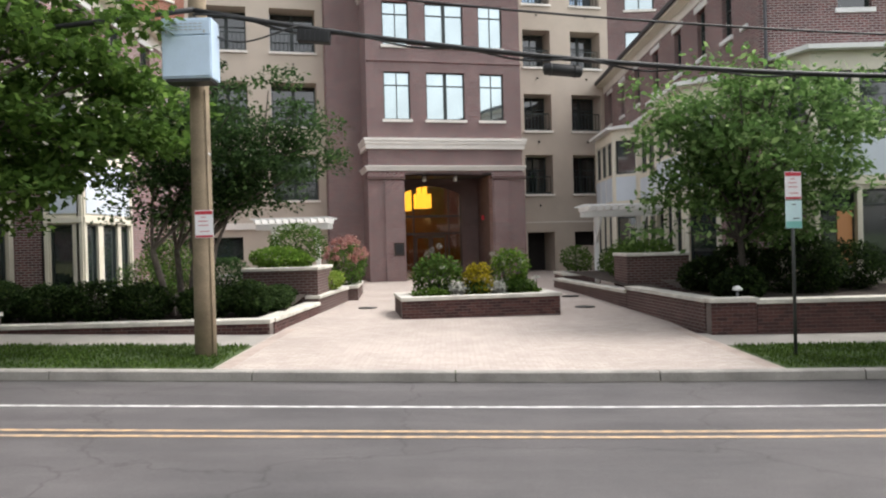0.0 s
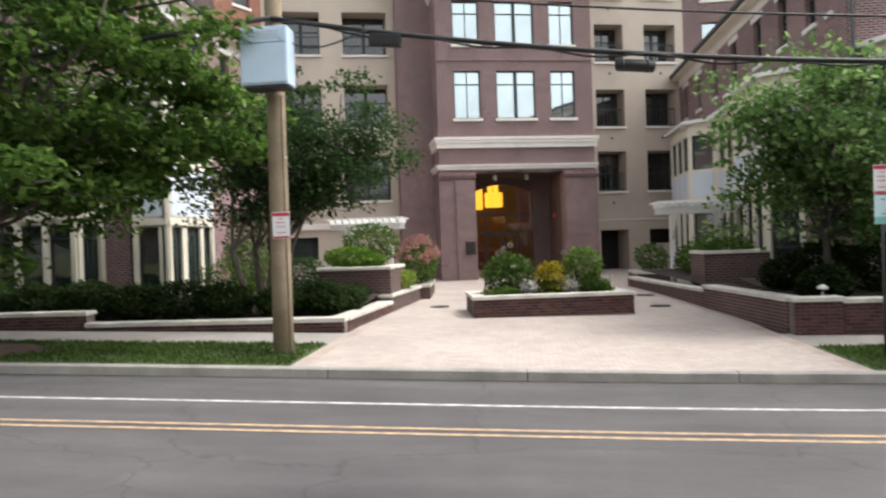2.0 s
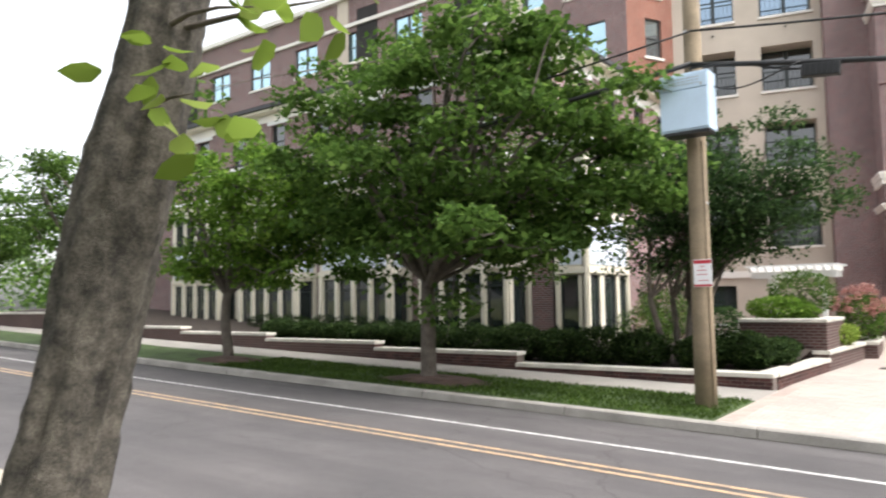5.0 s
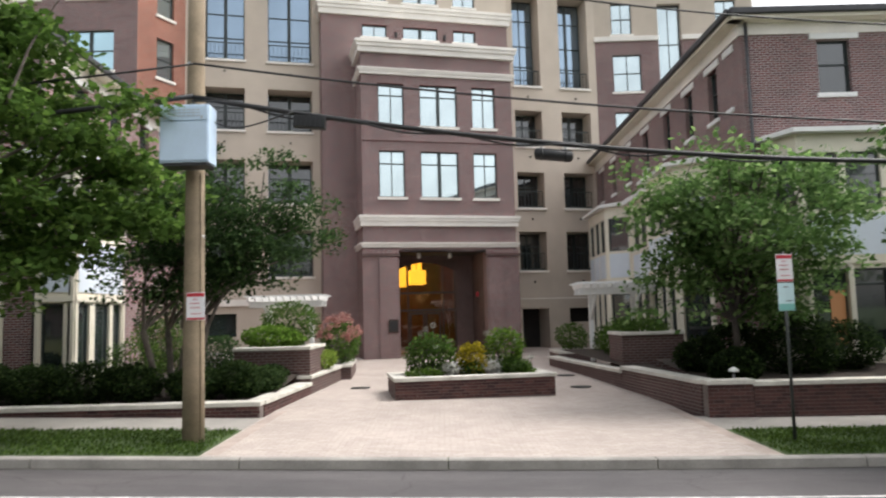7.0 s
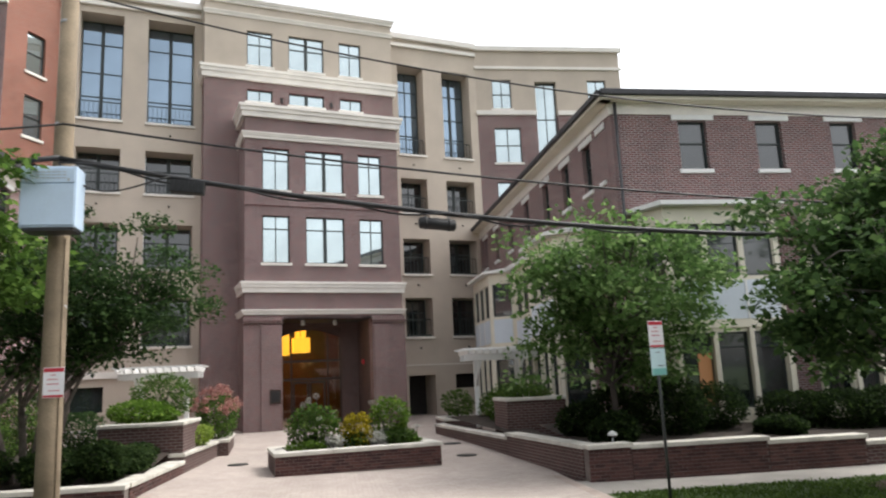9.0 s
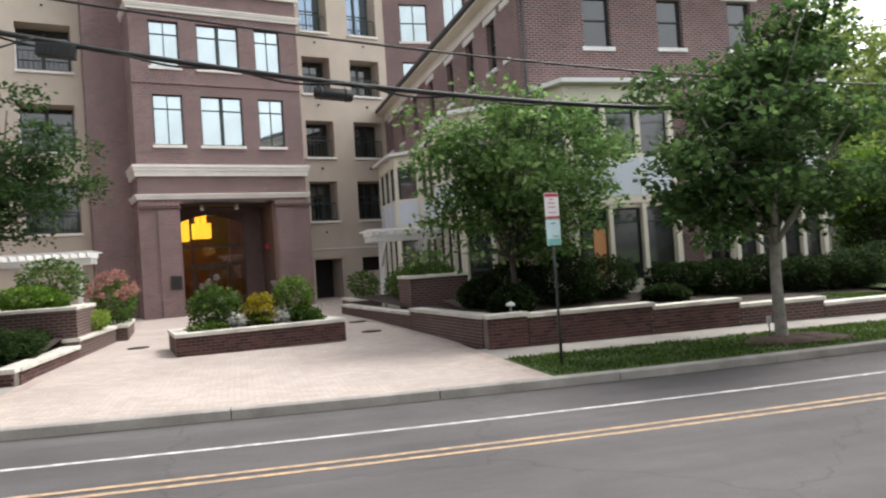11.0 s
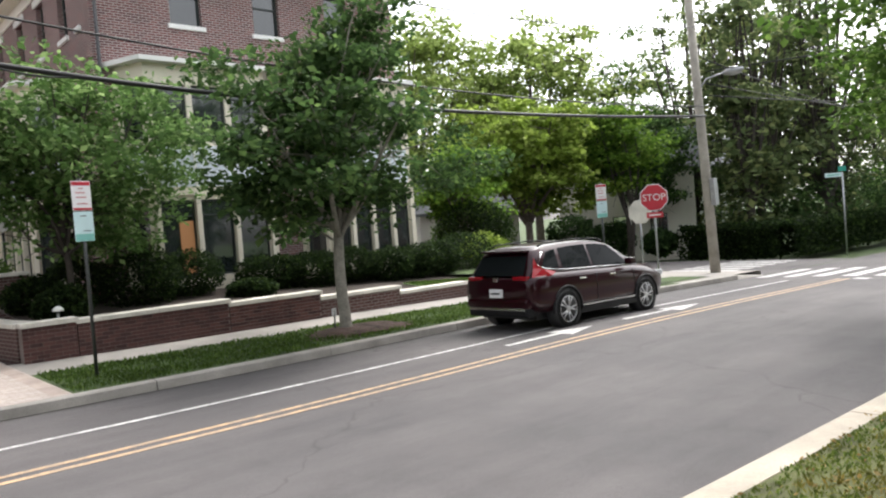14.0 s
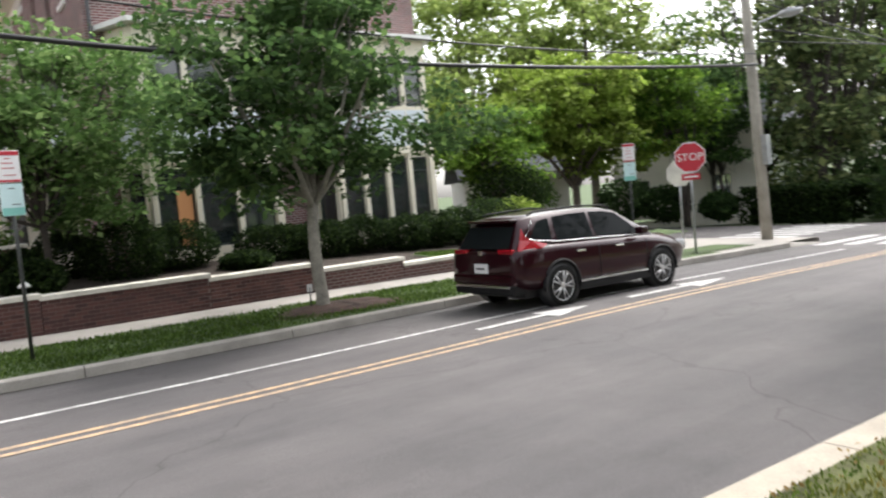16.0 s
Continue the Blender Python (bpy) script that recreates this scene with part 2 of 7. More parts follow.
LEAF_YOUNG = leaf_mat("leaf_young_green", (0.12, 0.22, 0.065), (0.29, 0.41, 0.165))
LEAF_EVER = leaf_mat("leaf_evergreen", (0.14, 0.19, 0.08), (0.31, 0.35, 0.145))
LEAF_BRIGHT = leaf_mat("leaf_bright_green", (0.125, 0.235, 0.032), (0.27, 0.40, 0.075))
LEAF_YELLOW = leaf_mat("leaf_yellow_green", (0.25, 0.36, 0.06), (0.43, 0.52, 0.15))
LEAF_BOX = leaf_mat("leaf_clipped_box", (0.038, 0.072, 0.022), (0.105, 0.158, 0.047))
# far leaves paled in base colour to carry backlight and haze
LEAF_PALE = leaf_mat("leaf_backlit_haze_green", (0.30, 0.40, 0.115), (0.46, 0.54, 0.20))
LEAF_HEDGE = leaf_mat("leaf_hedge", (0.021, 0.041, 0.012), (0.066, 0.106, 0.028))
LEAF_GOLD = leaf_mat("leaf_golden", (0.36, 0.30, 0.02), (0.62, 0.50, 0.05))
PETAL_PINK = leaf_mat("petal_dusty_pink", (0.50, 0.24, 0.22), (0.78, 0.52, 0.46))
PETAL_WHITE = leaf_mat("petal_white", (0.7, 0.7, 0.66), (0.85, 0.85, 0.8))
BLADE = leaf_mat("grass_blade", (0.07, 0.125, 0.025), (0.14, 0.20, 0.05))


def glass_mat(name="reflective_window_glass", col=(0.55, 0.635, 0.645)):
    a = Mat(name, 0.03, 0.85)
    c = a.ramp(a.noise(0.35, 2), [(0.3, shade(col, 0.85)), (0.7, shade(col, 1.1))])
    a.bump(a.noise(0.8, 2), 0.03, 0.05)
    return a.color(c)


def clear_glass_mat():
    a = Mat("clear_lobby_glass", 0.03)
    tr = a.t.nodes.new("ShaderNodeBsdfTransparent")
    tr.inputs["Color"].default_value = (0.8, 0.78, 0.74, 1)
    mx = a.n("ShaderNodeMixShader", Fac=0.12)
    gl = a.t.nodes.new("ShaderNodeBsdfGlossy")
    gl.inputs["Roughness"].default_value = 0.04
    a.l(tr.outputs[0], mx.inputs[1])
    a.l(gl.outputs[0], mx.inputs[2])
    a.l(mx.outputs[0], a.t.nodes["Material Output"].inputs["Surface"])
    return a.m


def asphalt_mat():
    a = Mat("worn_asphalt", 0.85)
    mp = a.n("ShaderNodeMapping")
    mp.inputs["Scale"].default_value = (0.25, 1.6, 1.0)
    a.l(a.co.outputs["Object"], mp.inputs["Vector"])
    wear = a.ramp(a.noise(0.9, 4, mp.outputs[0]), [(0.3, (0.066, 0.061, 0.063)), (0.7, (0.104, 0.096, 0.098))])
    patch = a.mix(a.ramp(a.noise(0.35, 3), [(0.35, (0.80, 0.80, 0.80)), (0.65, (1.1, 1.08, 1.06))]), a.ramp(a.noise(2.6, 6), [(0.36, (0.93, 0.925, 0.92)), (0.5, (1.0, 1.0, 1.0)), (0.68, (1.05, 1.045, 1.04))]), 1.0, "MULTIPLY")
    gr = a.ramp(a.noise(90, 6), [(0.3, (0.7, 0.7, 0.7)), (0.7, (1.2, 1.2, 1.2))])
    vor = a.t.nodes.new("ShaderNodeTexVoronoi")
    vor.feature = "DISTANCE_TO_EDGE"
    vor.inputs["Scale"].default_value = 0.22
    wob = a.n("ShaderNodeTexNoise", Scale=1.4, Detail=6.0)
    a.l(a.co.outputs["Object"], wob.inputs["Vector"])
    av = a.t.nodes.new("ShaderNodeVectorMath")
    av.operation = "ADD"
    a.l(a.co.outputs["Object"], av.inputs[0])
    a.l(wob.outputs["Color"], av.inputs[1])
    a.l(av.outputs[0], vor.inputs["Vector"])
    crack = a.ramp(vor.outputs["Distance"], [(0.0, (0.66, 0.65, 0.64)), (0.005, (1.0, 1.0, 1.0))])
    a.bump(a.noise(120, 5), 0.35, 0.01)
    c = a.mix(a.mix(wear, patch, 1.0, "MULTIPLY"), gr, 1.0, "MULTIPLY")
    return a.color(a.mix(c, crack, 1.0, "MULTIPLY"))


def paver_mat():
    a = Mat("pale_pink_brick_pavers", 0.9)
    br = a.n("ShaderNodeTexBrick", **{"Scale": 1.0, "Mortar Size": 0.006, "Mortar Smooth": 0.3, "Brick Width": 0.2, "Row Height": 0.1})
    br.inputs["Color1"].default_value = (0.41, 0.35, 0.315, 1)
    br.inputs["Color2"].default_value = (0.485, 0.425, 0.385, 1)
    br.inputs["Mortar"].default_value = (0.32, 0.265, 0.235, 1)
    a.l(a.co.outputs["Object"], br.inputs["Vector"])
    st = a.ramp(a.noise(0.5, 5), [(0.3, (0.85, 0.84, 0.83)), (0.7, (1.06, 1.05, 1.04))])
    gr = a.ramp(a.noise(18, 5), [(0.3, (0.86, 0.86, 0.86)), (0.7, (1.04, 1.04, 1.04))])
    a.bump(br.outputs["Fac"], -0.4, 0.008)
    return a.color(a.mix(a.mix(br.outputs["Color"], st, 1.0, "MULTIPLY"), gr, 1.0, "MULTIPLY"))


def paint_mat(name, col):
    """Road paint that is worn through in places."""
    a = Mat(name, 0.75)
    w = a.ramp(a.noise(7, 7), [(0.42, (0.13, 0.125, 0.12)), (0.58, col)])
    return a.color(a.mix(w, col, 0.45))


GLASS = glass_mat()
# blue of the reflected sky put into the pane colour
GLASS_BLUE = glass_mat("sky_blue_reflection_glass", (0.26, 0.34, 0.42))
GLASS_TEAL = glass_mat("teal_tinted_window_glass", (0.44, 0.62, 0.68))


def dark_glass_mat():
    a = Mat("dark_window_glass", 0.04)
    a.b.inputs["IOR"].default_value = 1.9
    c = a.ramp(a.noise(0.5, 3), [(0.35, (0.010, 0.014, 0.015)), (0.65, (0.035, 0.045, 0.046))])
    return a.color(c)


GLASS_DARK = dark_glass_mat()
BRICK_PIECE = Mat("single_dark_brick", 0.9)
_oi = BRICK_PIECE.t.nodes.new("ShaderNodeObjectInfo")
_c = BRICK_PIECE.ramp(_oi.outputs["Random"], [(0.0, (0.050, 0.022, 0.021)), (0.5, (0.085, 0.036, 0.032)), (1.0, (0.125, 0.056, 0.048))])
_g = BRICK_PIECE.ramp(BRICK_PIECE.noise(30, 5), [(0.3, (0.7, 0.7, 0.7)), (0.7, (1.1, 1.1, 1.1))])
BRICK_PIECE.bump(BRICK_PIECE.noise(60, 5), 0.4, 0.006)
BRICK_PIECE = BRICK_PIECE.color(BRICK_PIECE.mix(_c, _g, 1.0, "MULTIPLY"))
MORTAR = rough_mat("grey_brown_mortar", (0.19, 0.155, 0.14), 0.95, 2, 50, 0.3)
GLASS_CLEAR = clear_glass_mat()
ASPHALT = asphalt_mat()
PAVER = paver_mat()
PAINT_W = paint_mat("worn_white_road_paint", (0.56, 0.55, 0.535))
PAINT_Y = paint_mat("worn_yellow_road_paint", (0.46, 0.315, 0.185))

# ---- lie of the land ----
KNOTS_X = (-200, -60, -30, -20, -14, -10.5, -5.5, -1.6, 3, 8, 13, 16, 20, 25, 30, 40, 60, 200)
KNOTS_Z = (3.0, 1.7, 0.85, 0.52, 0.34, 0.245, 0.115, 0.0, -0.12, -0.185, -0.195, -0.25, -0.35, -0.48, -0.58, -0.75, -0.9, -1.0)


def gutter(x):
    return sum(float(np.interp(x + d, KNOTS_X, KNOTS_Z)) for d in (-2, -1, 0, 1, 2)) / 5


def road_z(x, y):
    return gutter(x) + 0.07 * max(0.0, 1 - ((y - 7.3) / 4.1) ** 2)


def land(x, y):
    """Height of the ground on the far side of the street."""
    c = gutter(x) + 0.15
    k = 1 - min(max((y - 15.5) / 8, 0), 1)
    if -3.6 < x < 5.4 or y > 23.5:
        pass
    else:
        k = 1.0
    return c * k + 0.12 * (1 - k) + min(max(y - 11.6, 0), 3.9) * 0.01 + max(y - 15.5, 0) * 0.013


def near_land(x, y):
    """Height of the bank on the camera's side of the street."""
    t = min(max((2.9 - y) / 2.6, 0), 1)
    return gutter(x) + 0.15 + 0.55 * t * t * (3 - 2 * t)


def near_edge(x):
    """The inner edge of the near kerb, which runs slightly askew to the street."""
    return 2.86 - 0.044 * (min(max(x, -12), 26) - 7)


def sheet(xs, ys, zf):
    bm = bmesh.new()
    rows = [[bm.verts.new((x, y, zf(x, y))) for x in xs] for y in ys]
    for a, b in zip(rows, rows[1:]):
        for i in range(len(xs) - 1):
            f = bm.faces.new((a[i], a[i + 1], b[i + 1], b[i]))
            f.smooth = True
    return bm


def steps(a, b, d):
    n = max(1, round((b - a) / d))
    return [a + (b - a) * i / n for i in range(n + 1)]

# ---- ground, road, pavement ----
far = [-3000, -600, -200, -100, *steps(-60, 60, 3), 100, 200, 600, 3000]
fary = [-3000, -600, -200, -60, -20, 0, 15, 40, 60, 100, 200, 600, 3000]
tagged(part("ground", sheet(far, fary, lambda x, y: gutter(max(-60, min(60, x))) - 0.35), GRASSG), "grassy ground that reaches the horizon", "ground", kind="structure")
tagged(part("road", sheet(steps(-70, 110, 1.5), steps(1.6, 11.45, 0.6), road_z), ASPHALT), "worn grey asphalt street with faint cracks", "road", kind="structure")
tagged(part("road_side", sheet(steps(26.2, 34.5, 1.4), steps(11.45, 70, 4), lambda x, y: gutter(x) + 0.01), ASPHALT), "grey asphalt side street behind the corner", "road", kind="structure")
tagged(part("road_near_side", sheet(steps(26.2, 34.5, 1.4), steps(-60, 3.2, 4), lambda x, y: gutter(x) + 0.01), ASPHALT), "grey asphalt side street on the near side", "road", kind="structure")


def stripe(name, x0, x1, y0, y1, material, label, dx=1.5):
    return tagged(part(name, sheet(steps(x0, x1, dx), [y0, y1], lambda x, y: road_z(x, y) + 0.006), material), label, "road marking", kind="structure")


# shadow line under the kerb face, laid on the road as a dark strip
KERB_SHADE = rough_mat("kerb_foot_shade", (0.052, 0.046, 0.040), 0.95, 1.3, 40, 0.45, 0.4)
stripe("kerb_shade_strip", -70, 24.3, 11.31, 11.399, KERB_SHADE, "dark strip painted as the shade at the kerb's foot")
stripe("white_lane_line", -70, 23.5, 9.43, 9.53, PAINT_W, "worn thin white painted line along the street")
stripe("yellow_lane_line", -70, 24, 8.20, 8.29, PAINT_Y, "worn yellow painted centre line of a pair")
stripe("yellow_lane_line", -70, 24, 7.97, 8.06, PAINT_Y, "worn yellow painted centre line of a pair")
stripe("stop_line", 23.9, 24.3, 3.6, 7.9, PAINT_W, "worn white stop line across the lane")
for i in range(9):
    y = 3.9 + i * 0.85
    tagged(stripe("crosswalk_bar", 25.0, 28.6, y, y + 0.42, PAINT_W, "worn white bar of a zebra crossing"), group="bars of the zebra crossing")
for i in range(7):
    x = 27.0 + i * 1.0
    tagged(part("crosswalk_bar", sheet([x, x + 0.5], steps(13.2, 16.0, 1.4), lambda a, b: gutter(a) + 0.018), PAINT_W), "worn white bar of a zebra crossing on the side street", "road marking", "bars of the side zebra crossing", "structure")


def arrow(x, y, s):
    bm = bmesh.new()
    pts = [(0, -0.07), (1.5 * s, -0.07), (1.5 * s, -0.30), (2.6 * s, 0.0), (1.5 * s, 0.30), (1.5 * s, 0.07), (0, 0.07)]
    bm.faces.new([bm.verts.new((x + a, y + b, road_z(x + a, y + b) + 0.014)) for a, b in pts])
    return tagged(part("road_arrow", bm, PAINT_W), "worn white painted arrow on the asphalt", "road marking", kind="structure")


arrow(11.0, 8.8, 0.9)
arrow(14.3, 8.75, 1.1)

# kerbs, piece by piece
KERB = [(11.40, -0.16), (11.43, 0.13), (11.46, 0.15), (11.60, 0.15), (11.60, -0.2)]
kerb = thing("kerb", Matrix(), "weathered concrete kerb with joints along the street", "kerb", kind="structure")
x = -70.0
random.seed(4)
while x < 24.4:
    w = 3.05
    bm = bmesh.new()
    d = random.uniform(-0.006, 0.006)
    extrude_profile(bm, [(a + d, b) for a, b in KERB], x + 0.008, min(x + w, 24.5) - 0.008, 3, gutter)
    bmesh.ops.recalc_face_normals(bm, faces=bm.faces)
    part("kerb_stone", bm, CONCRETE, kerb)
    x += w
kerb_near = thing("kerb_near", Matrix(), "pale concrete kerb beside the grass bank", "kerb", kind="structure")
x = -70.0
while x < 25:
    bm = bmesh.new()
    extrude_profile(bm, [(0.36, -0.1), (0.36, 0.012), (0.31, 0.02), (0.27, 0.14), (0.23, 0.155), (0.0, 0.155), (0.0, -0.1)], x + 0.008, x + 3.042, 3, gutter)
    for v in bm.verts:
        v.co.y += near_edge(v.co.x)
    bmesh.ops.recalc_face_normals(bm, faces=bm.faces)
    part("kerb_stone", bm, KERB_PALE, kerb_near)
    x += 3.05

tagged(part("verge_left", sheet(steps(-70, -3.55, 1.2), steps(11.6, 13.95, 0.6), lambda x, y: land(x, y) + 0.01 * math.sin(x * 3 + y * 5)), GRASSG), "mown grass strip beside the kerb", "grass", kind="structure")
tagged(part("verge_right", sheet(steps(5.15, 21.5, 1.2), steps(11.6, 13.95, 0.6), lambda x, y: land(x, y) + 0.01 * math.sin(x * 3 + y * 5)), GRASSG), "mown grass strip beside the kerb", "grass", kind="structure")
tagged(part("pavement_left", sheet(steps(-70, -3.55, 1.5), [13.95, 14.7, 15.6], land), SIDEWALK), "pale concrete pavement along the garden wall", "pavement", kind="structure")
tagged(part("pavement_right", sheet(steps(5.15, 21.5, 1.5), [13.95, 14.7, 15.6], land), SIDEWALK), "pale concrete pavement along the garden wall", "pavement", kind="structure")
tagged(part("pavement_corner", sheet(steps(21.5, 26.2, 1.2), steps(11.6, 30, 1.5), lambda x, y: gutter(x) + 0.15), SIDEWALK), "pale concrete pavement at the street corner", "pavement", kind="structure")
tagged(part("kerb_ramp", sheet(steps(24.5, 26.3, 0.6), [11.40, 11.46, 11.63], lambda x, y: gutter(x) + (0.155 - 0.14 * min(1, max(0, (x - 24.6) / 1.5))) * (0 if y < 11.43 else 1)), CONCRETE), "worn concrete kerb dropping to the crossing", "kerb", kind="structure")
tagged(part("kerb_side", sheet([26.14, 26.2, 26.24], steps(11.46, 40, 3), lambda x, y: gutter(x) + (0.155 if x < 26.22 else 0.0)), CONCRETE), "concrete kerb along the side street", "kerb", kind="structure")
tagged(part("grass_corner", sheet(steps(21.0, 23.6, 0.8), steps(11.9, 13.2, 0.6), lambda x, y: gutter(x) + 0.17), GRASSG), "small grass patch at the street corner", "grass", kind="structure")
tagged(part("plaza", sheet(steps(-3.55, 5.15, 0.8), steps(11.6, 40, 1.0), land), PAVER), "pale pinkish brick paved forecourt", "plaza", kind="structure")
tagged(part("plaza_side", sheet(steps(5.15, 8.7, 0.9), steps(21, 40, 2), lambda x, y: land(4, y) - 0.004), PAVER), "pale pinkish brick paved forecourt", "plaza", kind="structure")
tagged(part("plaza_side_left", sheet(steps(-12, -3.55, 2), steps(24, 40, 2), lambda x, y: land(-3, y) - 0.004), PAVER), "pale pinkish brick paved forecourt", "plaza", kind="structure")
bank_bm = sheet(steps(-70, 26, 1.5), [-60, -20, -8, -3, -1, *steps(0, 2.86, 0.35)], lambda x, y: near_land(x, max(y, 0.2)) + 0.015 * math.sin(x * 2.3 + y * 4))
for v in bank_bm.verts:
    if v.co.y > 0:
        v.co.y *= near_edge(v.co.x) / 2.86
tagged(part("bank", bank_bm, BANKG), "grass bank on the near side of the street", "grass", kind="structure")
SOLDIER = rough_mat("pink_border_pavers", (0.43, 0.35, 0.305), 0.9, 2, 30, 0.25)
for x0 in (-3.5, 4.9):
    tagged(part("paver_border", sheet([x0, x0 + 0.22], steps(11.65, 16.5, 1.0), lambda x, y: land(x, y) + 0.005), SOLDIER), "faint reddish border band set in the paving", "paving", kind="structure")
for x0, y0 in ((-2.25, 21.3), (3.8, 20.6), (3.9, 23.6)):
    bm = bmesh.new()
    bmesh.ops.create_cone(bm, cap_ends=True, segments=20, radius1=0.28, radius2=0.27, depth=0.02)
    tagged(part("drain_cover", bm, BLACKP, m=pose(x0, y0, land(x0, y0) + 0.012)), "round dark iron drain cover in the paving", "drain cover", "drain covers in the forecourt")


# ---- windows ----
PANES = {}


def window(parent, m, w, h, cols=2, transom=0.7, set_in=0.12, sill=True, bars=0, sill_mat=None, glass=None):
    """A dark framed window in an opening of that size; m puts its lower left corner on the wall's face."""
    glass = glass or GLASS
    key = ("w", round(w, 2), round(h, 2), cols, transom, set_in, glass.name)
    if key not in PANES:
        f = 0.055
        y0 = set_in
        cuts = [f]
        for i in range(1, cols):
            t = 0.16 if cols == 2 and w > 1.6 else 0.05
            cuts += [w * i / cols - t / 2, w * i / cols + t / 2]
        if w > 1.0 and cols == 1:
            cuts += [w / 2 - 0.02, w / 2 + 0.02]
        cuts.append(w - f)
        lev = [f]
        for t in (transom if isinstance(transom, tuple) else (transom,)):
            if t:
                lev += [h * t - 0.025, h * t + 0.025]
        lev.append(h - f)
        bm = wall_mesh(w, 0.0, h, 0.07, [(a, b, c, d) for a, b in zip(cuts[::2], cuts[1::2]) for c, d in zip(lev[::2], lev[1::2])])
        bmesh.ops.translate(bm, vec=(0, y0, 0), verts=bm.verts)
        d1 = bpy.data.meshes.new("window_frame")
        bm.to_mesh(d1)
        bm.free()
        d1.materials.append(FRAME)
        d2 = bpy.data.meshes.new("pane")
        bm = boxes((f, w - f, y0 + 0.035, y0 + 0.05, f, h - f))
        bm.to_mesh(d2)
        bm.free()
        d2.materials.append(glass)
        PANES[key] = (d1, d2)
    d1, d2 = PANES[key]
    fr = part("window", d1, None, parent, m=m)
    part("pane", d2, None, fr)
    if sill:
        part("sill", boxes((-0.08, w + 0.08, -0.07, set_in, -0.13, -0.005), bevel=0.012), sill_mat or CREAM, fr)
    return fr


def at(u, v, z):
    return Matrix.Translation((u, v, z))


# ---- main apartment building ----
MA = pose(-3.407, 33.35, 0.0, 0, 0, 14.0)
main = thing("apartment_building", MA, "six-storey red brick and tan apartment building with cream cornices", "building")
# entrance block
SING = ((0.78, 2.0), (5.3, 6.46))
DOUB = (2.75, 4.57)
R1, R2 = (7.73, 9.9), (11.1, 13.07)
holes = [(a, b, *r) for r in (R1, R2) for a, b in (*SING, DOUB)]
PORT = (1.6, 5.75, 0.0, 5.2)
part("wall", wall_mesh(7.3, 0.0, 14.6, 0.4, [*holes, PORT]), BRICK, main, m=at(0, 0, 0))
for x0 in (0.0, 6.9):
    part("wall", boxes((x0, x0 + 0.4, 0.4, 2.0, 0, 14.6)), BRICK, main)
part("roof", boxes((0.0, 7.3, 0.02, 2.0, 14.5, 14.62)), ROOF, main)
for r in (R1, R2):
    for a, b in SING:
        window(main, at(a, 0, r[0]), b - a, r[1] - r[0], 1, 0.72)
    window(main, at(DOUB[0], 0, r[0]), DOUB[1] - DOUB[0], r[1] - r[0], 2, 0.72)


def cornice(x0, x1, z0, z1, depth, out, ret, material=CREAM, v=0.0):
    """A stepped stone band round a block's front and sides."""
    h = z1 - z0
    bm = bmesh.new()
    for k, (a, b, o) in enumerate(((0, 0.45, out * 0.55), (0.45, 0.75, out * 0.8), (0.75, 1.0, out))):
        box(bm, x0 - o, x1 + o, v - o, v + ret, z0 + h * a, z0 + h * b, bevel=0.008)
    return part("cornice", bm, material, main)


cornice(0, 7.3, 6.38, 6.87, 0.3, 0.2, 2.0)
cornice(0, 7.3, 5.4, 5.62, 0.2, 0.16, 2.0)
cornice(0, 7.3, 14.5, 15.07, 0.3, 0.28, 2.0)
cornice(0, 7.3, 13.48, 13.78, 0.2, 0.16, 2.0)
part("band", boxes((-0.03, 7.33, -0.05, 0.0, 10.35, 10.43)), BRICK, main)
# portal piers, stepped
for x0, x1 in ((-0.06, 1.6), (5.75, 7.36)):
    part("pier", boxes((x0, x1, -0.12, 0.0, 0.0, 5.3)), BRICK, main)
    part("pier", boxes((x0 + 0.75 if x0 < 1 else x0 + 0.06, x1 - 0.06 if x0 < 1 else x1 - 0.8, -0.2, -0.12, 0.0, 4.95)), BRICK, main)
    part("pier_cap", boxes((x0 - 0.04, x1 + 0.04, -0.24, 0.0, 5.0, 5.1)), BRICK_DARK, main)
# porch interior in the darker brick, so its shade is in the colour
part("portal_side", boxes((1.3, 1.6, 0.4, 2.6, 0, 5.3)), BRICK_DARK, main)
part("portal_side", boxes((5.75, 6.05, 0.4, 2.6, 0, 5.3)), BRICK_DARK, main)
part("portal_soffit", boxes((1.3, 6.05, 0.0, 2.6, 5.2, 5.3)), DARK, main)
# glazed entrance with an arched head
bm = wall_mesh(4.15, 0.0, 5.2, 0.3, [(0.15, 3.3, 0.0, 4.95)])
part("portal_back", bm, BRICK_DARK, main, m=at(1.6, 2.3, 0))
bm = bmesh.new()
n = 14
arc = [(0.15 + 3.15 * i / n, 4.45 + 0.42 * math.sin(math.pi * i / n)) for i in range(n + 1)]
for (a, b), (c, d) in zip(arc, arc[1:]):
    vs = [bm.verts.new(p) for p in ((a, 2.28, b), (c, 2.28, d), (c, 2.28, 4.97), (a, 2.28, 4.97))]
    bm.faces.new(vs)
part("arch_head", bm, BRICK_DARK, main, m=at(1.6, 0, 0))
FR_BROWN = rough_mat("dark_bronze_frame", (0.035, 0.022, 0.016), 0.5, 3, 30, 0.2, 0.0)
bm = bmesh.new()
for xx in (0.15, 0.86, 2.62, 3.24):
    box(bm, xx, xx + 0.06, 2.4, 2.48, 0.3, 4.9)
for zz in (2.5, 3.35):
    box(bm, 0.15, 3.3, 2.39, 2.49, zz, zz + 0.1)
part("entrance_frame", bm, FR_BROWN, main, m=at(1.6, 0, 0))
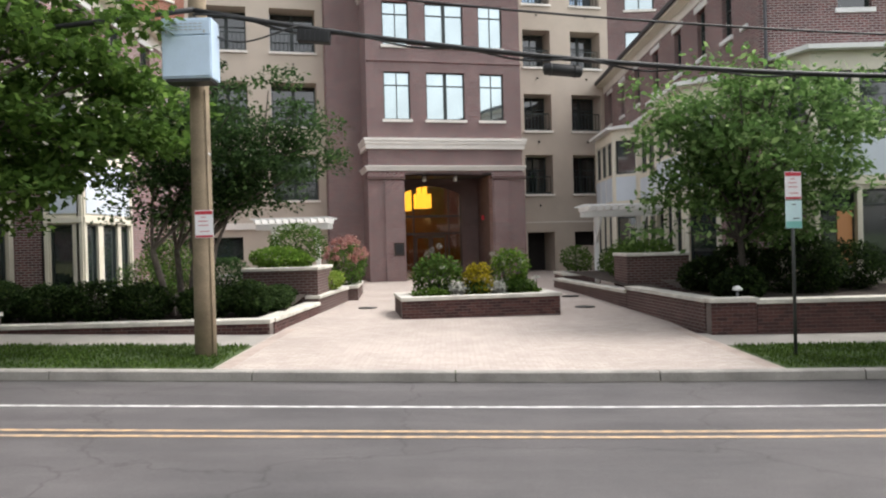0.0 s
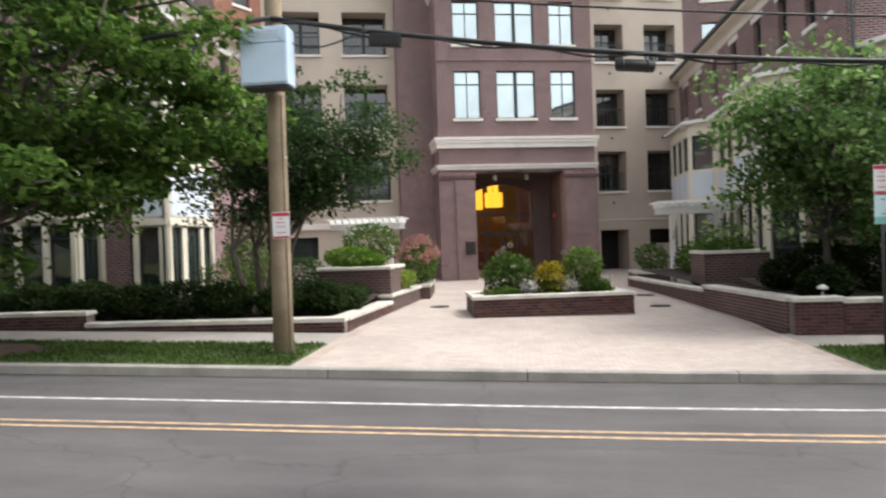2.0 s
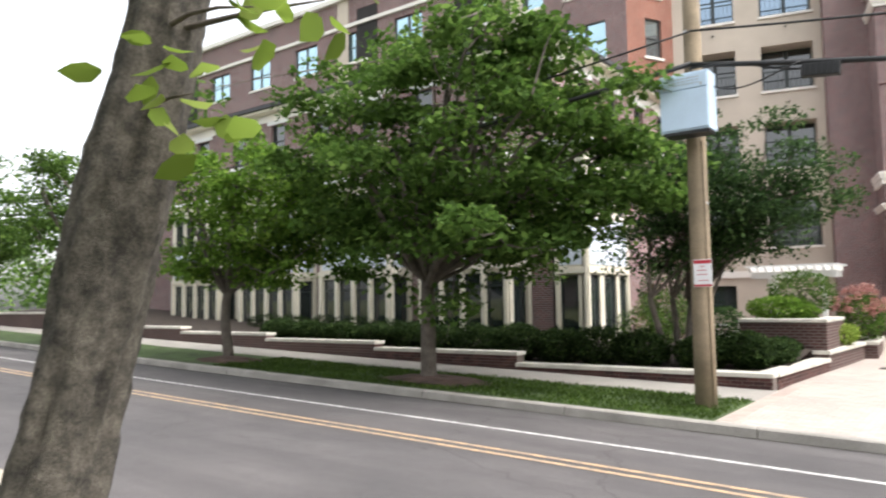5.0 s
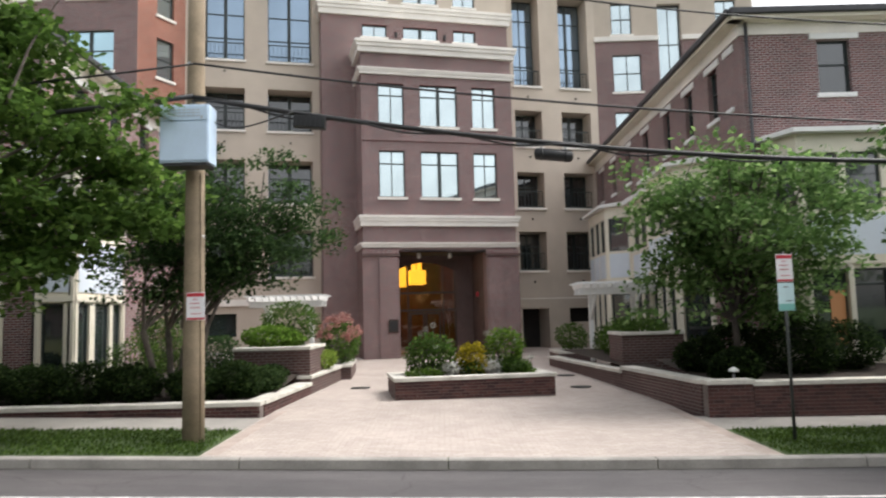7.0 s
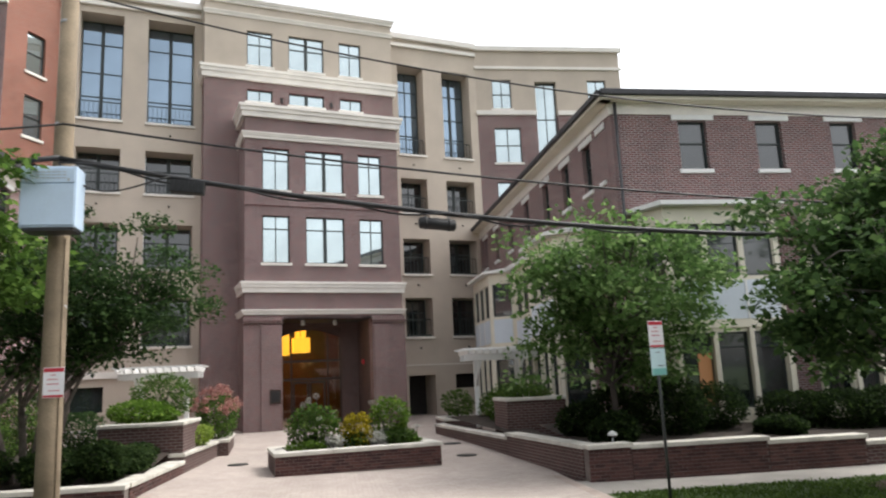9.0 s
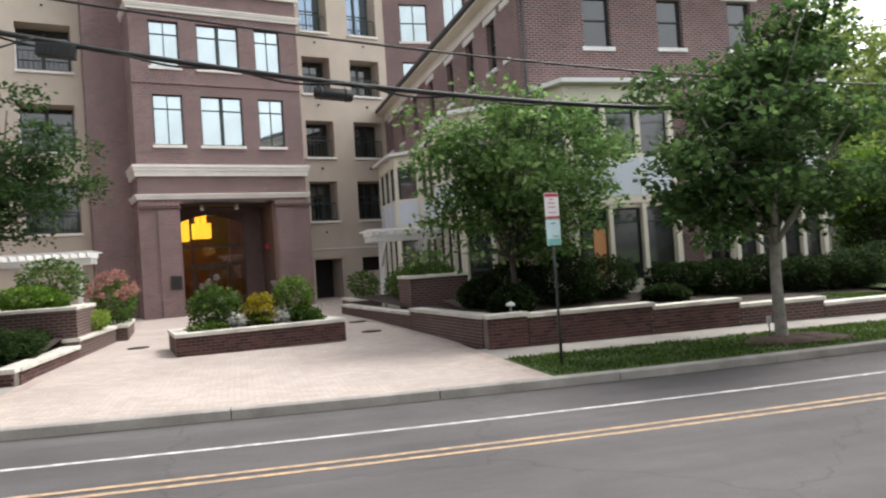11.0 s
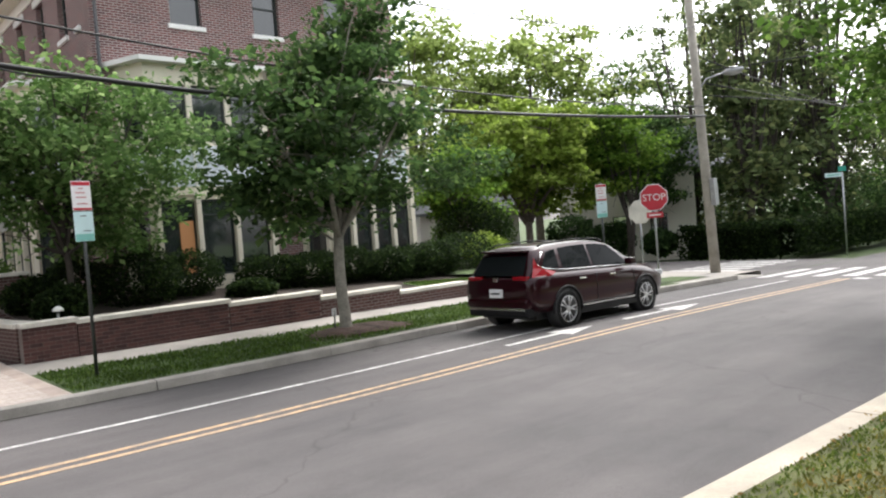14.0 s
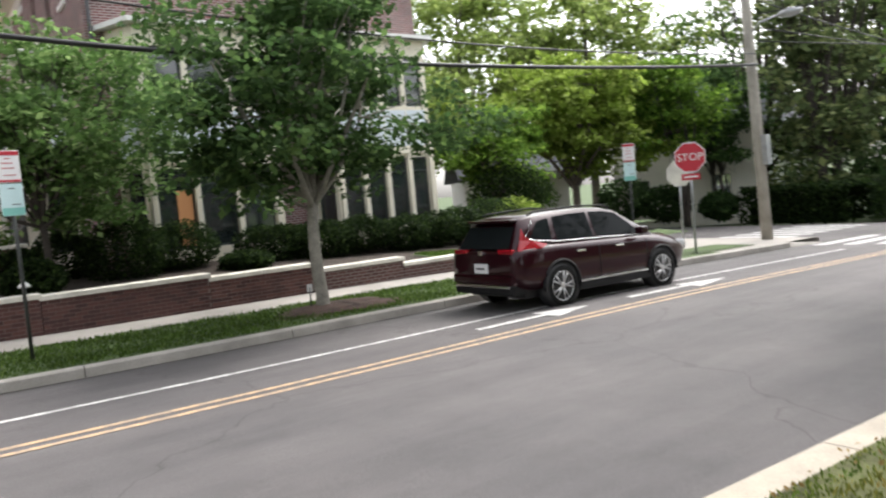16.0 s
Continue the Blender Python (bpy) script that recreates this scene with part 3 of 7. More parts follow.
part("entrance_glass", boxes((1.75, 4.9, 2.43, 2.44, 0.3, 4.9)), GLASS_CLEAR, main).visible_shadow = False
WOODIN = rough_mat("warm_wood_panelling", (0.20, 0.075, 0.03), 0.5, 1.5, 25, 0.3)
part("lobby_wall", boxes((1.2, 6.1, 6.6, 6.7, 0.3, 5.2)), WOODIN, main)
part("lobby_wall", boxes((1.1, 1.2, 2.6, 6.7, 0.3, 5.2)), WOODIN, main)
part("lobby_wall", boxes((6.1, 6.2, 2.6, 6.7, 0.3, 5.2)), WOODIN, main)
part("lobby_ceiling", boxes((1.1, 6.2, 2.6, 6.7, 5.2, 5.3)), CREAM, main)
part("lobby_floor", boxes((1.1, 6.2, 2.0, 6.7, 0.2, 0.42)), WOODIN, main)
for x0 in (2.55, 3.35):
    part("entrance_door", boxes((x0, x0 + 0.07, 2.36, 2.42, 0.42, 2.45), (x0 + 0.68, x0 + 0.75, 2.36, 2.42, 0.42, 2.45), (x0, x0 + 0.75, 2.36, 2.42, 2.35, 2.45), (x0, x0 + 0.75, 2.36, 2.42, 0.42, 0.65)), FR_BROWN, main)
LAMP = emit_mat("glowing_amber_lantern", (1.0, 0.47, 0.035), 1.15)
for x0, y0, z0, w, h in ((1.98, 3.0, 3.72, 0.5, 1.05), (2.72, 3.3, 3.85, 0.8, 0.7), (3.02, 3.9, 4.62, 0.46, 0.44)):
    pend = thing("pendant_lantern", MA @ at(x0 + w / 2, y0, z0), "glowing amber box lantern hanging in the lobby", "lamp", "lobby lanterns")
    part("shade", boxes((-w / 2, w / 2, -w / 2, w / 2, 0, h), bevel=0.03), LAMP, pend)
    part("rod", boxes((-0.015, 0.015, -0.015, 0.015, h, 5.2 - z0)), FR_BROWN, pend)
glow = bpy.data.lights.new("lobby_light", "POINT")
glow.energy, glow.color, glow.shadow_soft_size = 14, (1.0, 0.62, 0.25), 0.3
gl = new("lobby_light", glow)
gl.matrix_basis = MA @ at(3.6, 4.2, 3.3)
for x0 in (2.7, 4.2):
    cl = thing("porch_downlight", MA @ at(x0, 0.7, 5.2), "small white cylindrical downlight under the porch", "lamp", "porch downlights")
    bm = bmesh.new()
    tube(bm, [(0, 0, 0), (0, 0, -0.22), (0, 0, -0.24)], [0.09, 0.09, 0.06], 14)
    part("housing", bm, WHITE_TRIM, cl)
plq = thing("wall_plaque", MA @ at(1.04, -0.24, 1.55), "dark bronze plaque fixed to the brick pier", "plaque")
part("plate", boxes((0, 0.46, -0.03, 0.03, 0, 0.58), bevel=0.01), FR_BROWN, plq)
part("boss", boxes((0.06, 0.40, -0.045, -0.03, 0.08, 0.5), bevel=0.01), BLACKP, plq)
alarm = thing("fire_bell", MA @ at(5.72, 1.3, 3.25), "small red alarm bell on the portal wall", "alarm bell")
bm = bmesh.new()
tube(bm, [(0, 0, 0), (-0.06, 0, 0), (-0.1, 0, 0)], [0.13, 0.13, 0.07], 16)
part("gong", bm, SIGNR, alarm)

# upper block behind the entrance block
SM = ((0.37, 1.62), (5.03, 6.2))
DM = (2.42, 4.22)
h5, h6 = (16.06, 16.68), (17.93, 19.76)
part("wall", wall_mesh(9.52, 0.0, 17.2, 0.4, [(a + 1.62, b + 1.62, *h5) for a, b in (*SM, DM)] + [(2.92, 7.67, 0.0, 5.25)]), BRICK, main, m=at(-1.62, 2.0, 0))
part("wall", wall_mesh(9.52, 17.2, 21.3, 0.4, [(a + 1.62, b + 1.62, *h6) for a, b in (*SM, DM)]), TAN, main, m=at(-1.62, 2.0, 0))
for x0 in (-1.62, 7.5):
    part("wall", boxes((x0, x0 + 0.4, 2.4, 9.0, 0, 17.2)), BRICK, main)
    part("wall", boxes((x0, x0 + 0.4, 2.4, 9.0, 17.2, 21.3)), TAN, main)
part("roof", boxes((-1.6, 7.88, 2.05, 9.0, 21.1, 21.2)), ROOF, main)
for r, tr in ((h5, 0), (h6, 0.62)):
    for a, b in SM:
        window(main, at(a, 2.0, r[0]), b - a, r[1] - r[0], 1, tr)
    window(main, at(DM[0], 2.0, r[0]), DM[1] - DM[0], r[1] - r[0], 2, tr)
cornice(-1.62, 7.9, 17.08, 17.7, 0.3, 0.24, 3.0, v=2.0)
cornice(-1.62, 7.9, 20.4, 20.62, 0.2, 0.12, 7.0, v=2.0)
cornice(-1.62, 7.9, 21.06, 21.36, 0.2, 0.18, 7.0, v=2.0)
for u in (2.0, 4.5):
    part("wall_light", boxes((u, u + 0.12, 1.88, 2.0, 16.1, 16.35)), BLACKP, main)

# tan wings with deep recesses
def wing(x0, x1, cols, rows, top, name, tall, doors=()):
    hs = [(a - x0, b - x0, r[0], r[1]) for a, b in cols for r in (*rows, tall)] + [(a - x0, b - x0, c, d) for a, b, c, d in doors]
    part("wall", wall_mesh(x1 - x0, 0, top, 1.3, hs), TAN, main, m=at(x0, 3.2, 0))
    for a, b in cols:
        for r in (*rows, tall):
            # dark glass low down; from 14 m up the glass coloured like reflected sky
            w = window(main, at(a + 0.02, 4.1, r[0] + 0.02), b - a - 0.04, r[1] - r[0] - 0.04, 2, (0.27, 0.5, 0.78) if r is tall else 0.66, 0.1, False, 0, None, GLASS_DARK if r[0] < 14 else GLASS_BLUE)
            part("sill", boxes((a - 0.06, b + 0.06, 3.1, 3.5, r[0] - 0.1, r[0] + 0.012), bevel=0.01), CREAM, main)
            qs = steps(0.03, b - a - 0.11, 0.2)
            part("railing", wall_mesh(b - a - 0.08, 0.0, 0.95, 0.03, [(q + 0.02, q2, 0.12, 0.9) for q, q2 in zip(qs, qs[1:])]), FRAME, main, m=at(a + 0.04, 3.42, r[0] + 0.013))
            bm = bmesh.new()
            tube(bm, [((a + b) / 2, 3.2, r[0] - 0.55), ((a + b) / 2, 3.1, r[0] - 0.6)], 0.045, 8)
            part("scupper", bm, BLACKP, main)
    part("roof", boxes((x0, x1, 3.3, 10, top - 0.25, top - 0.15)), ROOF, main)
    cornice_w = boxes((x0, x1, 2.98, 3.2, top - 0.3, top), (x0, x1, 3.05, 3.2, top - 0.75, top - 0.55), bevel=0.01)
    part("cornice", cornice_w, CREAM, main)
    part("band", boxes((x0, x1, 3.17, 3.2, 3.0, 3.06)), CREAM, main)


wing(-8.0, -1.62, ((-7.1, -5.22), (-4.13, -1.98)), ((4.3, 6.55), (7.87, 9.98), (11.42, 13.52)), 21.3, "left", (14.9, 20.2), ((-7.6, -5.6, 1.5, 2.6),))
wing(7.9, 13.45, ((8.64, 10.16), (11.3, 13.0)), ((4.48, 6.54), (7.79, 9.71), (11.1, 13.05)), 21.35, "right", (14.38, 19.5), ((8.62, 10.1, 0.0, 2.5), (11.3, 12.8, 1.75, 2.5)))
part("service_door", boxes((8.55, 10.2, 4.52, 4.6, 0.0, 2.6)), DARK, main, "set-back service door, its shade given as near-black colour")
part("door_frame", boxes((8.5, 8.62, 3.05, 3.2, 0.3, 2.65), (10.1, 10.22, 3.05, 3.2, 0.3, 2.65), (8.5, 10.22, 3.05, 3.2, 2.52, 2.65)), TAN, main)
part("basement_window", boxes((11.2, 12.9, 4.1, 4.2, 1.7, 2.6)), DARK, main)
part("basement_window", boxes((-7.7, -5.5, 3.5, 3.55, 1.4, 2.7)), GLASS_DARK, main)
part("band", boxes((-8.0, -1.62, 3.02, 3.2, 2.95, 3.25)), CREAM, main)

# canted end of the building
KA = MA @ at(13.45, 3.2, 0) @ pose(0, 0, 0, 0, 0, -15.35)
KI = MA.inverted() @ KA
kh = [(0.94, 2.08, 17.48, 19.25), (6.68, 7.82, 17.48, 19.25), (3.5, 4.78, 14.66, 19.15), (0.94, 2.5, 14.24, 16.32), (6.4, 7.8, 14.24, 16.32), (0.94, 2.5, 11.05, 13.1), (3.5, 5.0, 11.05, 13.1)]
part("wall", wall_mesh(8.75, 0, 17.12, 0.5, [(a, b, c, min(d, 17.12)) for a, b, c, d in kh if c < 16]), BRICK, main, m=KI)
part("wall", wall_mesh(8.75, 17.12, 21.25, 0.5, [(a, b, max(c, 17.12), d) for a, b, c, d in kh if d > 17]), TAN, main, m=KI)
part("wall", boxes((8.35, 8.75, 0.5, 9, 0, 21.25)), TAN, main, m=KI)
part("roof", boxes((0, 8.75, 0.1, 9, 20.9, 21.0)), ROOF, main, m=KI)
part("penthouse", boxes((1.0, 4.8, 2.0, 6, 21.0, 22.15)), CREAM, main, m=KI)
for a, b, c, d in kh:
    window(main, KI @ at(a, 0.0, c), b - a, d - c, 2 if b - a > 1.5 else 1, 0.5, 0.3 if d - c > 3 else 0.12)
part("cornice", boxes((-0.05, 3.5, -0.12, 0, 17.07, 17.34), (4.78, 8.85, -0.12, 0, 17.07, 17.34), bevel=0.01), CREAM, main, m=KI)
part("cornice", boxes((-0.05, 8.9, -0.18, 0, 21.0, 21.27), (-0.05, 8.85, -0.1, 0, 19.88, 20.05), bevel=0.01), CREAM, main, m=KI)

# red brick block on the left, front parallel to the street and a canted side
lh = []
for k in range(5):
    z0 = 4.0 + 2.95 * k if k < 4 else 16.2
    for a in (-53.8, -49.4, -45.0, -40.6, -36.0, -31.6, -27.4, -23.0, -19.6, -16.3):
        lh.append((a + 58, a + 60.1, round(z0 + 0.6, 2), round(z0 + 2.45, 2)))
left_m = Matrix.Translation((-58, 32, 0))
lblock = thing("apartment_block", left_m, "red brick apartment block with wide windows behind the trees", "building")
part("wall", wall_mesh(44.85, 0, 21.0, 0.5, lh), BRICK, lblock)
for a, b, c, d in lh:
    window(lblock, at(a, 0, c), b - a, d - c, 2, 0.5, glass=GLASS_TEAL)
ang = math.degrees(math.atan2(3.35, 1.65))
SI = at(44.85, 0, 0) @ pose(0, 0, 0, 0, 0, ang)
sh = [(1.1, 2.1, round(4.6 + 2.95 * k, 2), round(6.45 + 2.95 * k, 2)) for k in range(5)]
part("wall", wall_mesh(3.75, 0, 21.0, 0.4, sh), BRICK_ORANGE, lblock, m=SI)
for a, b, c, d in sh:
    window(lblock, SI @ at(a, 0, c), b - a, d - c, 1, 0.5)
part("roof", boxes((0, 44.8, 0.1, 9, 20.6, 20.7)), ROOF, lblock)
part("pilaster", boxes((26.0, 26.9, -0.08, 0, 0, 21)), TAN, lblock)
part("pilaster", boxes((38.6, 39.3, -0.08, 0, 0, 21)), TAN, lblock)
part("cornice", boxes((0, 45.0, -0.25, 0, 20.8, 21.1), (0, 44.9, -0.15, 0, 19.0, 19.2)), CREAM, lblock)
# dark slabs on the wall face stand in for shaded recesses
for x0 in (9.6, 27.6, 35.0):
    part("recess", boxes((x0, x0 + 1.7, -0.02, 0.2, 13, 20)), DARK, lblock)


# ---- town house wings ----
def bay(parent, m, w, depth, z0, n=3, two=True, roof_h=0.26, c=0.75):
    """A cream bay with canted cheeks, columns and big windows; m puts its left end on the wall's face."""
    pts = [(0, 0), (c, -depth), (w - c, -depth), (w, 0)]
    levels = [(z0 + 0.15, z0 + 2.2)] + ([(z0 + 3.75, z0 + 5.25)] if two else [])
    top = z0 + (5.75 if two else 2.9)
    for (ax, ay), (bx, by) in zip(pts, pts[1:]):
        L = math.hypot(bx - ax, by - ay)
        fm = m @ at(ax, ay, 0) @ pose(0, 0, 0, 0, 0, math.degrees(math.atan2(by - ay, bx - ax)))
        k = n if L > 1.6 else 1
        p = 0.16
        ww = (L - p * (k + 1)) / k
        hs = [(p + i * (ww + p), p + i * (ww + p) + ww, a, b) for i in range(k) for a, b in levels]
        part("bay_wall", wall_mesh(L, -0.3, top, 0.2, hs), CREAM_TRIM, parent, m=fm)
        for a, b, cz, d in hs:
            window(parent, fm @ at(a, 0, cz), b - a, d - cz, 1, 0.8, 0.08, False, 0, None, GLASS_DARK)
        for i in range(k + 1):
            part("column", boxes((i * (ww + p) + 0.01, i * (ww + p) + p - 0.01, -0.06, 0.0, -0.3, levels[0][1] + 0.1), bevel=0.01), CREAM_TRIM, parent, m=fm)
        if two:
            part("panel", boxes((p, L - p, -0.03, 0.0, levels[0][1] + 0.35, levels[1][0] - 0.12)), PANEL, parent, m=fm)
            for i in range(1, k):
                part("panel_batten", boxes((i * (ww + p) + p / 2 - 0.03, i * (ww + p) + p / 2 + 0.03, -0.05, -0.03, levels[0][1] + 0.35, levels[1][0] - 0.12)), WHITE_TRIM, parent, m=fm)
            part("bay_band", boxes((0, L, -0.07, 0.0, levels[0][1] + 0.12, levels[0][1] + 0.3)), CREAM_TRIM, parent, m=fm)
    bm = bmesh.new()
    o = 0.28
    outer = [(-o, 0.0), (c - o * 0.6, -depth - o), (w - c + o * 0.6, -depth - o), (w + o, 0.0)]
    lo = [bm.verts.new((x, y, top)) for x, y in outer]
    mid = [bm.verts.new((x, y, top + 0.12)) for x, y in outer]
    hi = [bm.verts.new((x * 0.8 + w * 0.1, min(y * 0.3, 0), top + roof_h)) for x, y in outer]
    for r0, r1 in ((lo, mid), (mid, hi)):
        for i in range(3):
            bm.faces.new((r0[i], r0[i + 1], r1[i + 1], r1[i]))
    bm.faces.new(lo[::-1])
    bm.faces.new(hi)
    part("bay_roof", bm, WHITE_TRIM, parent, m=m)


def house_window(parent, m, w, h):
    fr = window(parent, m, w, h, 1, 0.55, 0.14, True, 0, WHITE_TRIM, GLASS_DARK)
    part("lintel", boxes((-0.2, w + 0.25, -0.04, 0.1, h + 0.02, h + 0.22), bevel=0.008), WHITE_TRIM, fr)
    return fr


def eave(parent, m, L, z, ret0=0.35, ret1=0.35):
    part("frieze", boxes((0, L, -0.05, 0.0, z - 0.42, z - 0.08)), CREAM, parent, m=m)
    part("soffit", boxes((-ret0, L + ret1, -0.42, 0.0, z - 0.08, z + 0.02)), CREAM_TRIM, parent, m=m)
    part("gutter", boxes((-ret0 - 0.08, L + ret1 + 0.08, -0.52, 0.05, z + 0.02, z + 0.2), bevel=0.03), ROOFM, parent, m=m)


rb = thing("town_house_wing", pose(8.6, 20.3, 0), "three-storey red brick town house wing with cream bays", "house")
fw = [(2.12, 3.04), (4.66, 5.54), (7.2, 8.08)]
FZ = (8.08, 9.6)
lowh = [(0.6, 4.3, 0.3, 6.6), (6.05, 9.5, 0.3, 6.6)]
part("wall", wall_mesh(9.9, -0.4, 10.2, 0.4, [(a, b, *FZ) for a, b in fw] + lowh), BRICK, rb)
for a, b in fw:
    house_window(rb, at(a, 0, FZ[0]), b - a, FZ[1] - FZ[0])
bay(rb, at(0.45, 0, 0), 4.2, 1.0, 0.95, c=0.4)
part("lit_curtain", boxes((1.5, 1.9, -0.915, -0.905, 1.2, 2.6)), LIT_CURTAIN, rb, "amber curtain lit from inside")
bay(rb, at(5.75, 0, 0), 4.05, 1.0, 0.95, 4, c=0.35)
eave(rb, Matrix(), 9.9, 10.2)
SL = 19.9
SM2 = at(0, SL, 0) @ pose(0, 0, 0, 0, 0, -90)
sw = [(SL - d - 0.75, SL - d, 7.95, 9.5) for d in (0.3, 1.85, 4.05, 6.5, 9.35, 12.2, 15.0, 17.6)]
part("wall", wall_mesh(SL - 0.41, -0.4, 10.2, 0.4, [h for h in sw if h[1] < SL - 0.41] + [(SL - 11.4, SL - 8.4, 4.8, 6.5)]), BRICK, rb, m=SM2)
for a, b, c, d in sw[1:]:
    house_window(rb, SM2 @ at(a, 0, c), b - a, d - c)
house_window(rb, SM2 @ at(sw[0][0], 0, sw[0][2]), 0.3, 1.55)
eave(rb, SM2, SL, 10.2, 0, 0.3)
# cream panelled lower storeys towards the court
part("panel_wall", wall_mesh(4.2, -0.3, 6.9, 0.15, [(0.5 + i * 1.1, 1.35 + i * 1.1, 4.8, 6.5) for i in range(3)] + [(0.5 + i * 1.1, 1.35 + i * 1.1, 1.2, 3.0) for i in range(3)]), CREAM_TRIM, rb, m=SM2 @ at(SL - 12.0, -0.2, 0))
for i in range(3):
    for z in (4.8, 1.2):
        window(rb, SM2 @ at(SL - 11.5 + i * 1.1, -0.2, z), 0.85, 1.7 if z > 4 else 1.8, 1, 0.8, 0.06, False, 0, None, GLASS_DARK)
part("panel", boxes((0.4, 3.8, -0.03, 0, 3.4, 4.6)), PANEL, rb, m=SM2 @ at(SL - 12.0, -0.2, 0))
part("panel_cap", boxes((-0.1, 4.3, -0.3, 0, 6.85, 7.05)), WHITE_TRIM, rb, m=SM2 @ at(SL - 12.0, -0.2, 0))
bay(rb, SM2 @ at(SL - 17.8, 0, 0), 5.2, 1.0, 1.2, 3)
bay(rb, SM2 @ at(SL - 7.6, 0, 0), 4.6, 0.9, 1.1, 3)
part("roof", boxes((0.05, 9.85, 0.05, SL, 10.3, 10.42)), ROOF, rb)
part("wall", boxes((9.5, 9.9, 0.41, SL, -0.4, 10.2)), BRICK, rb)
bm = bmesh.new()
tube(bm, [(0.12, -0.12, 10.1), (0.12, -0.12, 0.3)], 0.05, 8)
part("downpipe", bm, ROOFM, rb)

lb = thing("town_house_wing", pose(-10.95, 20.3, 0), "three-storey red brick town house wing behind street trees", "house")
LM = at(-26, 0, 0)
lwn = [(26 - d - 0.87, 26 - d, *FZ) for d in (2.0, 4.6, 7.2, 9.8, 12.4, 15.0, 17.6, 20.2)]
BAYS = (-4.95, -9.8, -14.65, -19.5)
lho = [(26 + q + 0.3, 26 + q + 3.85, 1.0, 6.6) for q in BAYS]
part("wall", wall_mesh(26, -0.2, 10.2, 0.4, lwn + lho), BRICK, lb, m=LM)
for a, b, c, d in lwn:
    house_window(lb, LM @ at(a, 0, c), b - a, d - c)
for x0 in BAYS:
    bay(lb, at(x0, 0, 0), 4.15, 0.8, 0.75, 4, c=0.32)
eave(lb, LM, 26, 10.2)
LS = pose(0, 0, 0, 0, 0, 90)
part("wall", wall_mesh(14.5, -0.2, 10.2, 0.4, [(d, d + 0.85, *FZ) for d in (1.6, 4.0, 6.4, 8.8, 11.2)]), BRICK, lb, m=LS @ at(0.41, 0, 0))
for d in (1.6, 4.0, 6.4, 8.8, 11.2):
    house_window(lb, LS @ at(0.41 + d, 0, FZ[0]), 0.85, FZ[1] - FZ[0])
eave(lb, LS, 14.5, 10.2, 0.3, 0)
# cream corner bay: one window to the street, three to the forecourt
for fm, L, hs in ((at(0.25, -0.3, 0), 1.04, [(0.14, 0.75)]), (at(1.29, -0.3, 0) @ LS, 3.0, [(0.22, 0.86), (1.16, 2.06), (2.28, 2.84)])):
    part("bay_wall", wall_mesh(L, -0.3, 6.7, 0.18, [(a, b, c, d) for a, b in hs for c, d in ((0.95, 2.8), (4.7, 6.2))]), CREAM_TRIM, lb, m=fm)
    for a, b in hs:
        window(lb, fm @ at(a, 0, 0.95), b - a, 1.85, 1, 0.0, 0.07, False, 0, None, GLASS_DARK)
        window(lb, fm @ at(a, 0, 4.7), b - a, 1.5, 1, 0.0, 0.07, False, 0, None, GLASS_DARK)
    part("panel", boxes((0.16, L - 0.16, -0.03, 0.0, 3.1, 4.5)), PANEL, lb, m=fm)
    part("bay_band", boxes((0.0, L, -0.06, 0.0, 2.84, 3.0), bevel=0.01), CREAM_TRIM, lb, m=fm)
    part("corner_post", boxes((0.0, 0.1, -0.04, 0.0, -0.3, 6.7), (L - 0.1, L - 0.002, -0.04, 0.0, -0.3, 6.7), bevel=0.008), CREAM_TRIM, lb, m=fm)
part("bay_wall", boxes((0.0, 1.11, 2.52, 2.7, -0.3, 6.7)), CREAM_TRIM, lb)
part("bay_roof", boxes((-0.05, 1.55, -0.55, 2.95, 6.7, 6.95), bevel=0.03), WHITE_TRIM, lb)
bm = bmesh.new()
tube(bm, [(0.12, -0.1, 10.1), (0.12, -0.1, 0.2)], 0.055, 8)
part("downpipe", bm, ROOFM, lb)
part("roof", boxes((-26, -0.05, 0.05, 14, 10.3, 10.42)), ROOF, lb)


# ---- garden walls and planters ----
BRICK_DATA = bpy.data.meshes.new("brick")
_b = boxes((0, 0.205, -0.008, 0.03, 0, 0.062), bevel=0.004)
_b.to_mesh(BRICK_DATA)
_b.free()
BRICK_DATA.materials.append(BRICK_PIECE)
FACES = []


def lay_bricks(parent, x0, x1, y0, z0, z1, m):
    """Single bricks in running bond on a wall's face."""
    k, z = 0, z1 - 0.072
    while z > z0:
        x = x0
        if k % 2 == 0:
            part("brick", BRICK_DATA, None, parent, m=(m or Matrix()) @ Matrix.Translation((x, y0, z)) @ Matrix.Diagonal((0.48, 1, 1, 1)))
            x += 0.11
        while x + 0.205 < x1 + 0.005:
            part("brick", BRICK_DATA, None, parent, m=(m or Matrix()) @ Matrix.Translation((x, y0, z)) @ pose(0, random.uniform(-0.003, 0.003), 0, 0, random.uniform(-0.4, 0.4), 0))
            x += 0.215
        if x1 - x > 0.05:
            part("brick", BRICK_DATA, None, parent, m=(m or Matrix()) @ Matrix.Translation((x, y0, z)) @ Matrix.Diagonal(((x1 - x - 0.002) / 0.205, 1, 1, 1)))
        z -= 0.073
        k += 1


